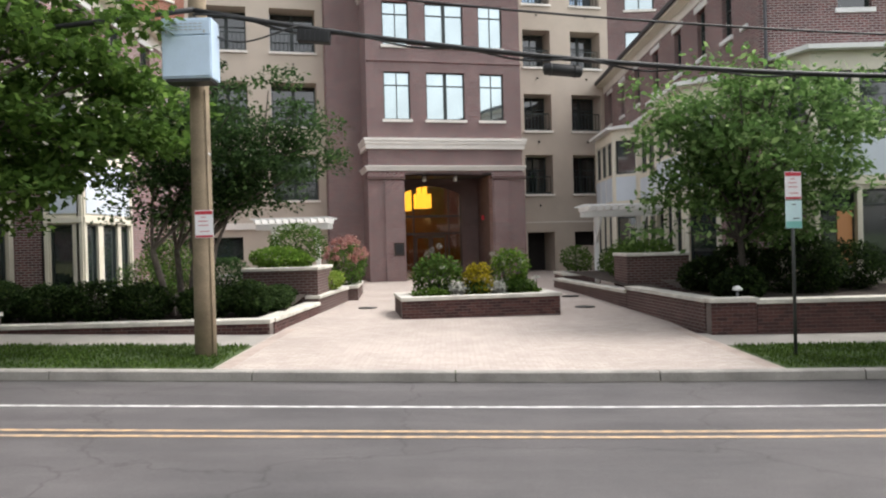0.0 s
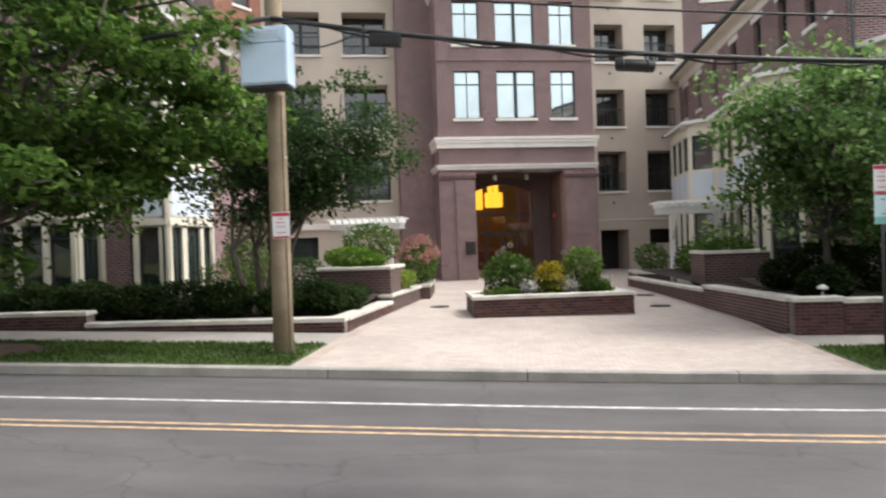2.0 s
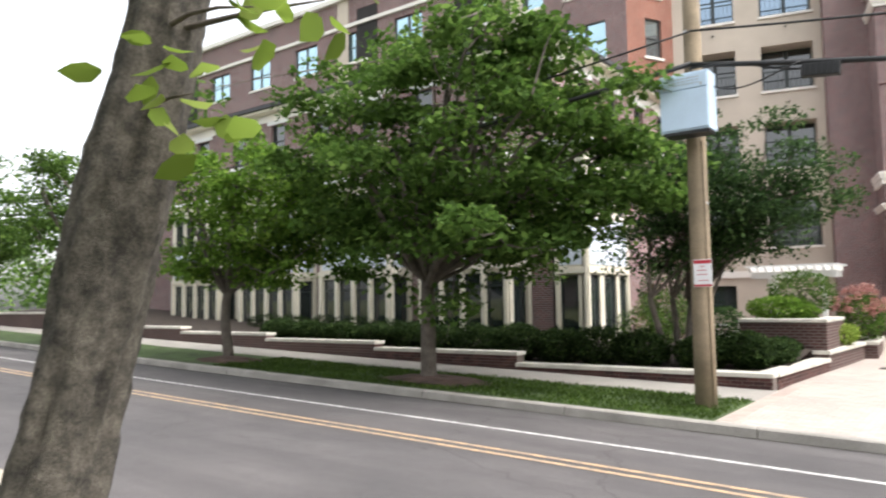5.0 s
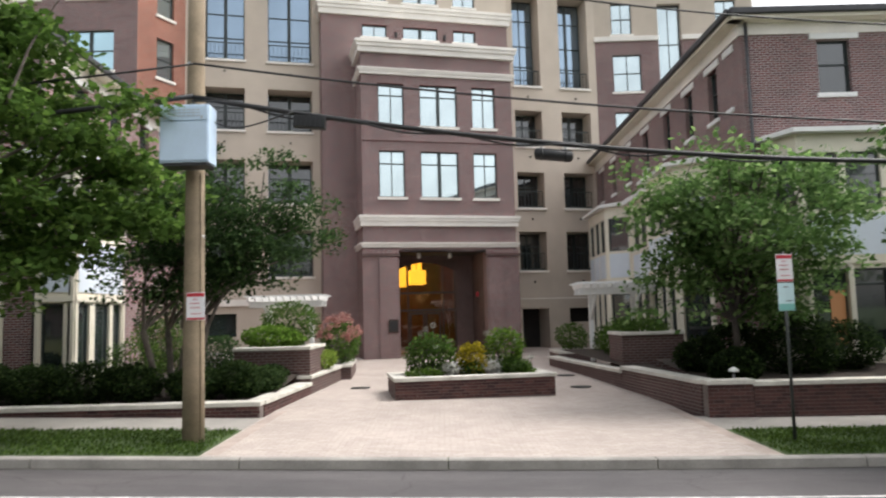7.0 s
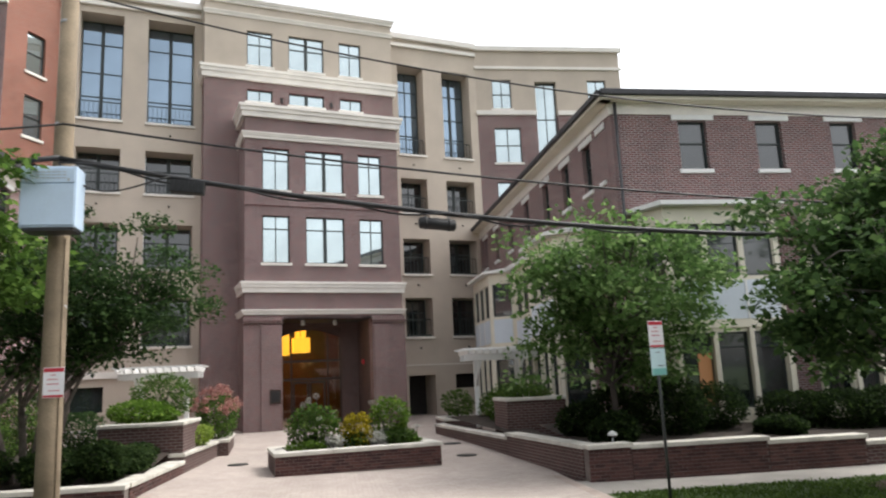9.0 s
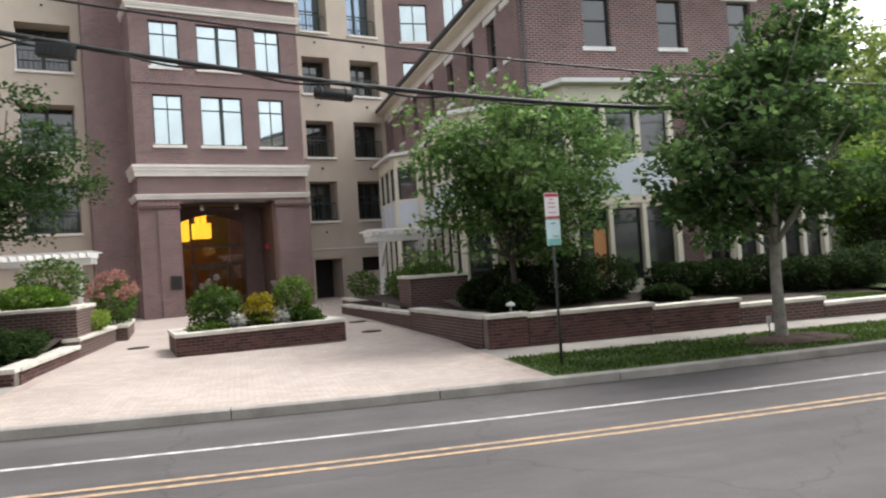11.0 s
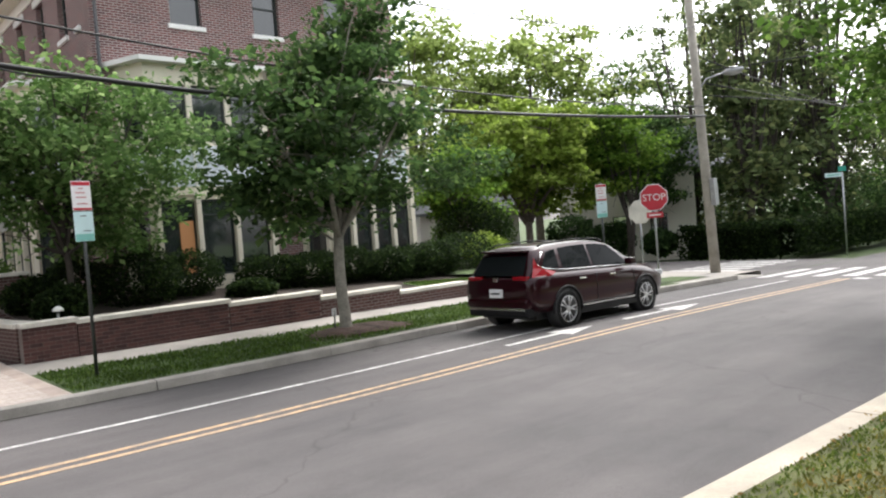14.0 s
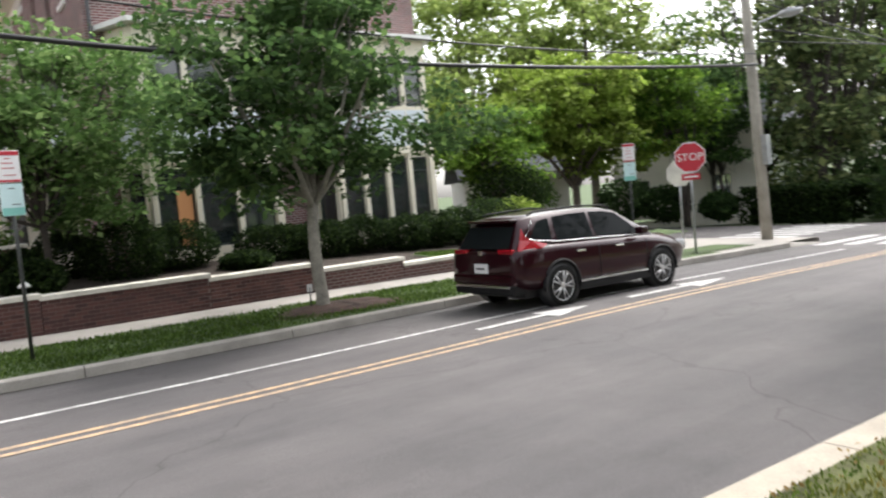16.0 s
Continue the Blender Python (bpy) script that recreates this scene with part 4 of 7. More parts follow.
def garden_wall(parent, x0, x1, y0, z0, z1, thick=0.32, m=None, bricks=None):
    """A brick wall piece with limestone cap stones."""
    part("brickwork", boxes((x0, x1, y0, y0 + thick, z0, z1 - 0.09)), MORTAR if bricks is not None else BRICK_DARK, parent, m=m)
    n = max(1, round((x1 - x0) / 1.22))
    for i in range(n):
        a, b = x0 + (x1 - x0) * i / n, x0 + (x1 - x0) * (i + 1) / n
        part("cap_stone", boxes((a - (0.03 if i == 0 else -0.003), b + (0.03 if i == n - 1 else -0.003), y0 - 0.05, y0 + thick + 0.05, z1 - 0.09, z1), bevel=0.014), CAPSTONE, parent, m=m)
    if bricks is not None:
        FACES.append((parent, x0, x1, y0, bricks, z1 - 0.09, m))


gw = thing("garden_wall", Matrix(), "low stepped brick garden wall with pale stone caps, left of the forecourt", "wall", "garden walls")
gw["label"] = "low stepped dark brick garden wall with pale stone caps beside hedges"
for x0, x1, z1 in ((-9.35, -3.62, 0.57), (-13.95, -9.36, 0.83), (-18.6, -13.96, 1.0), (-23.2, -18.61, 1.17), (-27.8, -23.21, 1.34), (-33, -27.81, 1.52), (-45, -33.01, 1.9)):
    garden_wall(gw, x0, x1, 15.5, land(x1, 15.5) - 0.5, z1, bricks=land((x0 + x1) / 2, 15.5) - 0.1 if x1 > -10 else None)
ret = pose(-3.62, 15.5, 0, 0, 0, 87)
garden_wall(gw, 0.33, 4.4, -0.0, -0.3, 0.57, m=ret, bricks=0.1)
garden_wall(gw, 4.43, 8.5, -0.0, -0.3, 0.74, m=ret)
rw = thing("garden_wall", Matrix(), "low stepped dark brick garden wall with pale stone caps along the pavement", "wall", "garden walls")
for x0, x1, z1 in ((5.38, 6.3, 0.77), (6.31, 9.35, 0.73), (9.36, 11.66, 0.65), (11.67, 14.06, 0.50), (14.07, 16.5, 0.35), (16.51, 19.0, 0.2), (19.01, 21.4, 0.05)):
    garden_wall(rw, x0, x1, 15.35, -0.6, z1, bricks=land((x0 + x1) / 2, 15.3) - 0.08 if x1 < 14 else None)
rret = pose(5.38, 15.35, 0, 0, 0, 96.5)
garden_wall(rw, 0.3, 4.85, -0.32, -0.3, 0.76, m=rret)
garden_wall(rw, 4.88, 12.4, -0.32, -0.3, 0.66, m=rret)


def planter(m, w, d, h, label, fill=True):
    p = thing("brick_planter", m, label, "planter", "brick planters")
    t = 0.28
    garden_wall(p, 0, w, 0, -0.3, h, t, bricks=-0.03 if w > 2 else None)
    garden_wall(p, 0, w, d - t, -0.3, h, t)
    for x0 in (0, w - t):
        part("brickwork", boxes((x0, x0 + t, t + 0.001, d - t - 0.001, -0.3, h - 0.09)), BRICK_DARK, p)
        part("cap_stone", boxes((x0 - 0.03, x0 + t + 0.03, t + 0.055, d - t - 0.055, h - 0.09, h), bevel=0.014), CAPSTONE, p)
    part("soil", boxes((t, w - t, t, d - t, 0, h - 0.14)), SOIL, p)
    return p


PA = pose(-1.08, 18.35, 0.16, 0, 0, 13.6) @ Matrix(((1, 0.17, 0, 0), (0, 1, 0, 0), (0, 0, 1, 0), (0, 0, 0, 1)))
planter(PA, 4.0, 2.1, 0.57, "low dark brick planter with stone cap and flowers on the forecourt")
planter(pose(-5.42, 20.0, 0.1), 2.0, 2.4, 1.4, "tall dark brick planter with stone cap and shrubs")
planter(pose(-3.82, 24.1, 0.25, 0, 0, 4), 0.95, 3.2, 0.5, "low dark brick planter with pink flowering shrub")
planter(pose(5.12, 21.2, 0.1), 1.75, 1.6, 1.52, "tall dark brick planter with stone cap and shrubs")
planter(pose(4.35, 27.9, 0.25), 1.4, 2.2, 0.55, "low dark brick planter with green shrubs near the entrance")

for nm, x0, x1, y0, y1, zf in (("bed_left", -45, -3.7, 15.8, 20.35, lambda x, y: float(np.interp(x, (-45, -33, -28, -23, -18.6, -14, -9.4, -9.3, -4), (1.7, 1.6, 1.2, 1.0, 0.88, 0.73, 0.47, 0.46, 0.45))) + (y - 15.8) * 0.08),
                               ("bed_right", 5.76, 21.4, 15.65, 20.35, lambda x, y: float(np.interp(x, (5.7, 9.3, 11.7, 14.1, 16.6, 19, 21.4), (0.58, 0.56, 0.45, 0.32, 0.2, 0.06, -0.1))) + (y - 15.7) * 0.07),
                               ("bed_inner", -12, -3.7, 20.35, 26, lambda x, y: 0.62)):
    tagged(part(nm, sheet(steps(x0, x1, 1.0), steps(y0, y1, 0.8), zf), SOIL), "dark mulched planting bed behind the garden wall", "bed", kind="structure")
bm = bmesh.new()
wedge = [[bm.verts.new((x, y, 0.58 + (y - 15.7) * 0.03)) for x in (5.38 - (y - 15.35) * 0.114 + 0.2, 5.8)] for y in steps(15.6, 27.0, 1.5)]
for r0, r1 in zip(wedge, wedge[1:]):
    bm.faces.new((r0[0], r0[1], r1[1], r1[0]))
tagged(part("bed_wedge", bm, SOIL), "dark mulched planting bed behind the garden wall", "bed", kind="structure")
tagged(part("lawn_side", sheet(steps(15.4, 26, 1.5), steps(15.72, 17.0, 0.4), lambda x, y: float(np.interp(x, (5.7, 9.3, 11.7, 14.1, 16.6, 19, 21.4), (0.58, 0.56, 0.45, 0.32, 0.2, 0.06, -0.1))) + (y - 15.7) * 0.07 + 0.03), GRASSG), "small lawn behind the garden wall", "grass", kind="structure")
tagged(part("lawn_corner", sheet(steps(18.5, 26, 1.5), steps(17.0, 40, 2), lambda x, y: 0.35), GRASSG), "lawn beside the town house", "grass", kind="structure")


def pergola(m, label, w):
    p = thing("pergola", m, label, "pergola", "white pergolas")
    for x0 in (0.5, w - 0.65):
        part("post", boxes((x0, x0 + 0.16, 0.9, 1.06, 0, 2.45), bevel=0.01), WHITE_TRIM, p)
        bm = bmesh.new()
        tube(bm, [(x0 + 0.08, 0.95, 1.5), (x0 + 0.08, 0.1, 2.4)], 0.06, 4)
        part("brace", bm, WHITE_TRIM, p)
    for y0 in (0.05, 0.9):
        part("beam", boxes((0, w, y0, y0 + 0.1, 2.4, 2.62), bevel=0.01), WHITE_TRIM, p)
    for i in range(11):
        x0 = 0.05 + (w - 0.15) * i / 10
        bm = bmesh.new()
        extrude_profile(bm, [(-0.45, 2.72), (-0.35, 2.62), (1.5, 2.62), (1.6, 2.72), (1.6, 2.78), (-0.45, 2.78)], x0, x0 + 0.06)
        bmesh.ops.recalc_face_normals(bm, faces=bm.faces)
        part("rafter", bm, WHITE_TRIM, p)
    for i in range(8):
        y0 = -0.35 + i * 0.26
        part("slat", boxes((-0.1, w + 0.1, y0, y0 + 0.05, 2.78, 2.83)), WHITE_TRIM, p)
    return p


pergola(pose(4.95, 26.4, 0.45, 0, 0, 0), "white painted wooden pergola by the town house", 2.7)
pergola(pose(-7.0, 27.4, 0.3, 0, 0, 0), "white painted wooden pergola behind shrubs", 2.7)

# ---- street furniture ----
pole = thing("utility_pole", pose(-4.05, 12.84, 0.2), "weathered wooden utility pole standing in the grass strip", "utility pole")
bm = bmesh.new()
tube(bm, [(0, 0, -0.6), (0.0, 0, 1.5), (0.01, 0, 5), (0.02, 0.0, 10.5)], [0.185, 0.175, 0.155, 0.125], 18)
part("shaft", bm, WOODPOLE, pole)
for z in (3.4, 5.75, 6.4, 8.2):
    bm = bmesh.new()
    r = 0.175 - z * 0.0045
    tube(bm, [(0.01, 0, z), (0.01, 0, z + 0.05)], r, 18)
    part("strap", bm, STEEL, pole)
bm = bmesh.new()
tube(bm, [(0.15, -0.1, -0.1), (0.145, -0.1, 4.5)], 0.016, 6)
part("conduit", bm, WOODPOLE, pole)
cab = thing("equipment_cabinet", pose(-4.4, 12.17, 4.77) @ Matrix.Diagonal((0.85, 0.8, 0.96, 1.0)), "pale grey metal equipment cabinet mounted on the utility pole", "cabinet")
part("body", boxes((0, 0.94, 0.0, 0.52, 0, 1.0), bevel=0.012), GREYBOX, cab)
part("door", boxes((0.02, 0.92, -0.03, -0.002, 0.03, 0.70), bevel=0.008), GREYBOX, cab)
part("vent_panel", boxes((0.02, 0.92, -0.028, -0.002, 0.72, 0.97), bevel=0.008), GREYBOX, cab)
for i in range(3):
    for k in range(7):
        part("louvre", boxes((0.17 + k * 0.09, 0.235 + k * 0.09, -0.036, -0.028, 0.79 + i * 0.05, 0.803 + i * 0.05)), STEEL, cab)
for x0 in (0.09, 0.80):
    part("latch", boxes((x0, x0 + 0.03, -0.04, -0.028, 0.74, 0.79)), STEEL, cab)
for z0 in (0.1, 0.45):
    part("hinge", boxes((0.0, 0.02, -0.04, -0.03, z0, z0 + 0.07)), STEEL, cab)
part("base", boxes((0.05, 0.9, 0.02, 0.5, -0.05, 0.0)), BLACKP, cab)
part("bracket", boxes((0.36, 0.56, 0.52, 0.62, 0.2, 0.8)), STEEL, cab)


def bars(name, rows, w, h, material, parent):
    for z, a, b in rows:
        part(name, boxes((w * (a - 0.5), w * (b - 0.5), -0.004, 0.0, z, z + h)), material, parent)


def parking_sign(m, lower, label):
    s = thing("parking_sign", m, label, "sign", "parking signs")
    if lower:
        bm = bmesh.new()
        tube(bm, [(0, 0.03, -3.0), (0, 0.03, 0.5)], 0.028, 8)
        part("post", bm, POSTM, s)
    w, h = 0.305, 0.457
    part("plate", boxes((-w / 2, w / 2, 0, 0.006, 0, h), bevel=0.002), SIGNW, s)
    for z0, z1 in ((h - 0.07, h - 0.012), (0.008, 0.04)):
        part("red_band", boxes((-w / 2 + 0.008, w / 2 - 0.008, -0.004, 0, z0, z1)), SIGNR, s)
    bars("lettering_bar", ((0.335, 0.35, 0.6), (0.27, 0.2, 0.7), (0.20, 0.2, 0.75), (0.10, 0.25, 0.8)), w, 0.011, SIGNR, s)
    if lower:
        part("lower_plate", boxes((-w / 2, w / 2, 0, 0.006, -0.475, -0.015), bevel=0.002), SIGNT, s)
        bm = boxes((-w / 2 + 0.008, w / 2 - 0.008, -0.004, 0, -0.468, -0.36))
        part("lower_band", bm, SIGNTB, s)
        bars("lower_bar", ((-0.09, 0.35, 0.65), (-0.32, 0.45, 0.85)), w, 0.012, POSTM, s)
    return s


parking_sign(pose(-3.96, 12.645, 2.225, 0, 0, 0), False, "white and red parking sign strapped to the wooden pole")
parking_sign(pose(5.79, 12.6, 2.60, 0, 0, 12), True, "red and white sign over pale teal sign on dark post")
parking_sign(pose(19.45, 12.75, 2.3, 0, 0, -35), True, "white and pale teal parking signs on dark post")

stop = thing("stop_sign", pose(20.93, 12.0, 2.28, 0, 0, -52), "red octagonal stop sign on a steel post", "stop sign")
bm = bmesh.new()
tube(bm, [(0, 0.03, -2.6), (0, 0.03, 0.4)], 0.03, 8)
part("post", bm, STEEL, stop)


def octagon(r, y0, y1):
    bm = bmesh.new()
    a = [bm.verts.new((r * math.cos(math.pi / 8 + k * math.pi / 4), y0, r * math.sin(math.pi / 8 + k * math.pi / 4))) for k in range(8)]
    b = [bm.verts.new((v.co.x, y1, v.co.z)) for v in a]
    bm.faces.new(a)
    bm.faces.new(b[::-1])
    for k in range(8):
        bm.faces.new((a[k], b[k], b[(k + 1) % 8], a[(k + 1) % 8]))
    bmesh.ops.recalc_face_normals(bm, faces=bm.faces)
    return bm


part("border", octagon(0.412, 0.0, 0.008), SIGNW, stop)
part("face", octagon(0.385, -0.004, 0.0), SIGNR, stop)


def words(name, text, size, m, material, parent):
    cu = bpy.data.curves.new(name, "FONT")
    cu.body, cu.size, cu.align_x, cu.align_y, cu.extrude = text, size, "CENTER", "CENTER", 0.002
    tmp = bpy.data.objects.new(name, cu)
    scene.collection.objects.link(tmp)
    dg = bpy.context.evaluated_depsgraph_get()
    data = bpy.data.meshes.new_from_object(tmp.evaluated_get(dg))
    bpy.data.objects.remove(tmp)
    data.materials.clear()
    data.materials.append(material)
    return part(name, data, None, parent, m=m)


words("lettering", "STOP", 0.27, pose(0, -0.007, 0, 90, 0, 0), SIGNW, stop)
part("lower_plate", boxes((-0.23, 0.23, 0.0, 0.006, -0.58, -0.42), bevel=0.002), SIGNR, stop, "red plate with a white line of writing")
part("lower_bars", boxes((-0.17, 0.17, -0.004, 0, -0.52, -0.48)), SIGNW, stop)
back = thing("road_sign_back", pose(22.73, 13.64, 1.9, 0, 0, -40), "bare pale back of a road sign on its post", "sign")
bm = octagon(0.4, 0, 0.01)
part("plate", bm, CAPSTONE, back)
bm = bmesh.new()
tube(bm, [(0, 0.04, -2.3), (0, 0.04, 0.4)], 0.03, 8)
part("post", bm, STEEL, back)

sn = thing("street_name_sign", pose(39, 13.2, -0.7), "green street name blades on a grey post", "street sign")
bm = bmesh.new()
tube(bm, [(0, 0, -0.2), (0, 0, 3.7)], 0.04, 8)
part("post", bm, STEEL, sn)
part("blade", boxes((-0.02, 0.02, -0.17, 0.17, 3.75, 3.98)), SIGNG, sn, m=pose(0, 0, 0, 0, 0, 20))
part("blade", boxes((-0.02, 0.02, 0.03, 0.72, 3.50, 3.70)), SIGNT, sn, m=pose(0, 0, 0, 0, 0, 20))
part("blade_bars", boxes((-0.026, -0.02, 0.12, 0.62, 3.57, 3.63)), SIGNTB, sn, m=pose(0, 0, 0, 0, 0, 20))
ys = thing("warning_sign", pose(50, 13.0, 1.75, 0, 0, -70), "yellow diamond two-way warning sign on a post", "sign")
bm = boxes((-0.38, 0.38, 0, 0.01, -0.38, 0.38), bevel=0.003)
part("plate", bm, SIGNY, ys, m=pose(0, 0, 0, 0, 45, 0))
bm = bmesh.new()
for x0, s in ((-0.12, 1), (0.12, -1)):
    pts = [(-0.035, -0.2), (0.035, -0.2), (0.035, 0.05), (0.09, 0.05), (0, 0.22), (-0.09, 0.05), (-0.035, 0.05)]
    bm.faces.new([bm.verts.new((x0 + a, -0.012, b * s)) for a, b in pts])
part("arrows", bm, BLACKP, ys)
bm = bmesh.new()
tube(bm, [(0, 0.04, -3.0), (0, 0.04, 0.4)], 0.035, 8)
part("post", bm, STEEL, ys)

rp = thing("utility_pole", pose(25.6, 12.72, gutter(25) + 0.1, -2.0, 0, 0), "weathered wooden utility pole with street lamp at the corner", "utility pole")
bm = bmesh.new()
tube(bm, [(0, 0, -0.4), (0, 0, 4), (0, 0, 11.5)], [0.17, 0.155, 0.12], 16)
part("shaft", bm, GREYWOOD, rp)
bm = bmesh.new()
tube(bm, [(0, -0.1, 6.25), (0.12, -0.3, 6.55), (0.35, -0.85, 6.66)], 0.03, 8)
lamp_arm = part("lamp_arm", bm, STEEL, rp)
bm = bmesh.new()
tube(bm, [(0.33, -0.8, 6.64), (0.42, -1.05, 6.65), (0.50, -1.25, 6.66), (0.55, -1.4, 6.68)], [0.07, 0.15, 0.13, 0.04], 12)
part("lamp_head", bm, STEEL, rp)
part("meter_box", boxes((-0.12, 0.12, -0.32, -0.15, 2.3, 3.2), bevel=0.01), STEEL, rp)
part("crossarm", boxes((-0.06, 0.06, -1.1, 1.1, 9.6, 9.72)), WOODPOLE, rp)


def cable(name, pts, r, label, group="overhead cables"):
    bm = bmesh.new()
    tube(bm, pts, r, 6)
    return tagged(part(name, bm, CABLE), label, "cable", group)


def sag(x, x0, c, al, ar):
    return c + (al if x < x0 else ar) * (x - x0) ** 2


def line(xs, x0, c, al, ar, y0=12.6, dy=0.0):
    return [(x, y0 + dy * (x + 4) / 30, sag(x, x0, c, al, ar)) for x in xs]


XS = steps(-4.0, 25.4, 0.9)
cable("thick_cable", line(XS, 11, 4.5, 0.0066, 0.002), 0.045, "thick black bundled cable hung between the wooden poles")
random.seed(9)
wob = [(x, 12.6 + 0.05 * math.sin(x * 2.1), sag(x, 11, 4.5, 0.0066, 0.002) - 0.05 + 0.045 * math.sin(x * 3.3)) for x in steps(-4.0, 6.0, 0.25)]
cable("loose_cable", wob, 0.018, "thin black cable wound loosely round the bundle")
cable("upper_cable", line(XS, 16, 4.97, 0.004, 0.003), 0.02, "thin black cable above the bundle")
cable("top_cable", line(XS, 12, 6.8, 0.0082, 0.006), 0.016, "thin dark wire near the pole top")
XL = steps(-60, -4.0, 1.5)
cable("thick_cable", [(x, 12.6, 6.0 + 0.0035 * (x + 4) * (x + 34)) for x in steps(-34, -4, 1.0)], 0.045, "thick black bundled cable leading off behind the trees")
cable("upper_cable", [(x, 12.6, 6.56 + 0.0035 * (x + 4) * (x + 34)) for x in steps(-34, -4, 1.0)], 0.018, "thin black cable leading off behind the trees")
for k, (x1, y1, z1) in enumerate(((60, 5, 6.5), (62, 9, 5.6), (34, -20, 7.0), (58, 12, 4.9))):
    cable("side_cable", [(25.6 + (x1 - 25.6) * t, 12.6 + (y1 - 12.6) * t, 5.6 + 0.4 * k + (z1 - 5.6 - 0.4 * k) * t - 1.6 * t * (1 - t)) for t in steps(0, 1, 0.1)], 0.02, "thin dark cable leading off from the corner pole")
can = thing("splice_case", pose(2.05, 12.6, sag(2.05, 11, 4.5, 0.0066, 0.002) - 0.2), "black cylindrical cable splice case hung from the bundle", "splice case")
bm = bmesh.new()
tube(bm, [(-0.32, 0, 0.03), (-0.29, 0, 0.03), (0.29, 0, -0.03), (0.32, 0, -0.03)], [0.06, 0.1, 0.1, 0.06], 14)
part("case", bm, CABLE, can)
for x0 in (-0.2, 0.2):
    part("strap", boxes((x0 - 0.015, x0 + 0.015, -0.012, 0.012, 0.0, 0.2)), STEEL, can)
    bm = bmesh.new()
    tube(bm, [(x0 - 0.02, 0, -0.1 * x0), (x0 + 0.02, 0, -0.1 * x0)], 0.108, 14)
    part("rib", bm, CABLE, can)
amp = thing("cable_amplifier", pose(-2.03, 12.58, sag(-2, 11, 4.5, 0.0066, 0.002) - 0.12, 0, 6, 0), "dark grey finned cable amplifier box on the bundle", "amplifier")
part("housing", boxes((-0.27, 0.27, -0.09, 0.09, -0.11, 0.09), bevel=0.02), CABLE, amp)
for i in range(6):
    part("fin", boxes((-0.23 + i * 0.08, -0.21 + i * 0.08, -0.105, -0.09, -0.1, 0.08)), CABLE, amp)
cable("slack_loop", [(-4 + 1.7 * t, 12.5, 5.9 - 1.6 * t * (1 - t) * (1.4 - t) - 0.25 * t) for t in steps(0, 1, 0.08)], 0.014, "thin slack loop of cable beside the pole")

# ---- foliage ----
def quads_mesh(name, v4, material):
    """A mesh of separate four-cornered leaves; v4 has the shape (n, 4, 3)."""
    n = len(v4)
    data = bpy.data.meshes.new(name)
    data.vertices.add(n * 4)
    data.vertices.foreach_set("co", v4.astype(np.float32).ravel())
    data.loops.add(n * 4)
    data.loops.foreach_set("vertex_index", np.arange(n * 4, dtype=np.int32))
    data.polygons.add(n)
    data.polygons.foreach_set("loop_start", np.arange(0, n * 4, 4, dtype=np.int32))
    data.update(calc_edges=True)
    data.validate()
    data.materials.append(material)
    return data


def leaf_quads(P, L, W, rng, droop=0.25, up=0.0):
    n = len(P)
    d = rng.normal(size=(n, 3))
    d[:, 2] = d[:, 2] * 0.6 - droop + up
    d /= np.linalg.norm(d, axis=1)[:, None]
    s = np.cross(d, rng.normal(size=(n, 3)) * (0.5, 0.5, 0.5) + (0, 0, 1.0))
    s /= np.linalg.norm(s, axis=1)[:, None] + 1e-9
    k = rng.uniform(0.65, 1.25, size=(n, 1))
    m = P + d * (L * 0.5) * k
    return np.stack([P, m + s * W * k, P + d * L * k, m - s * W * k], axis=1)


def bent(a, b, rng, amp, n=5):
    a, b = np.array(a, float), np.array(b, float)
    pts = []
    o = rng.normal(size=3) * amp
    for i in range(n + 1):
        t = i / n
        p = a + (b - a) * t + o * math.sin(math.pi * t)
        p[2] += amp * 0.8 * math.sin(math.pi * t)
        pts.append(tuple(p))
    return pts


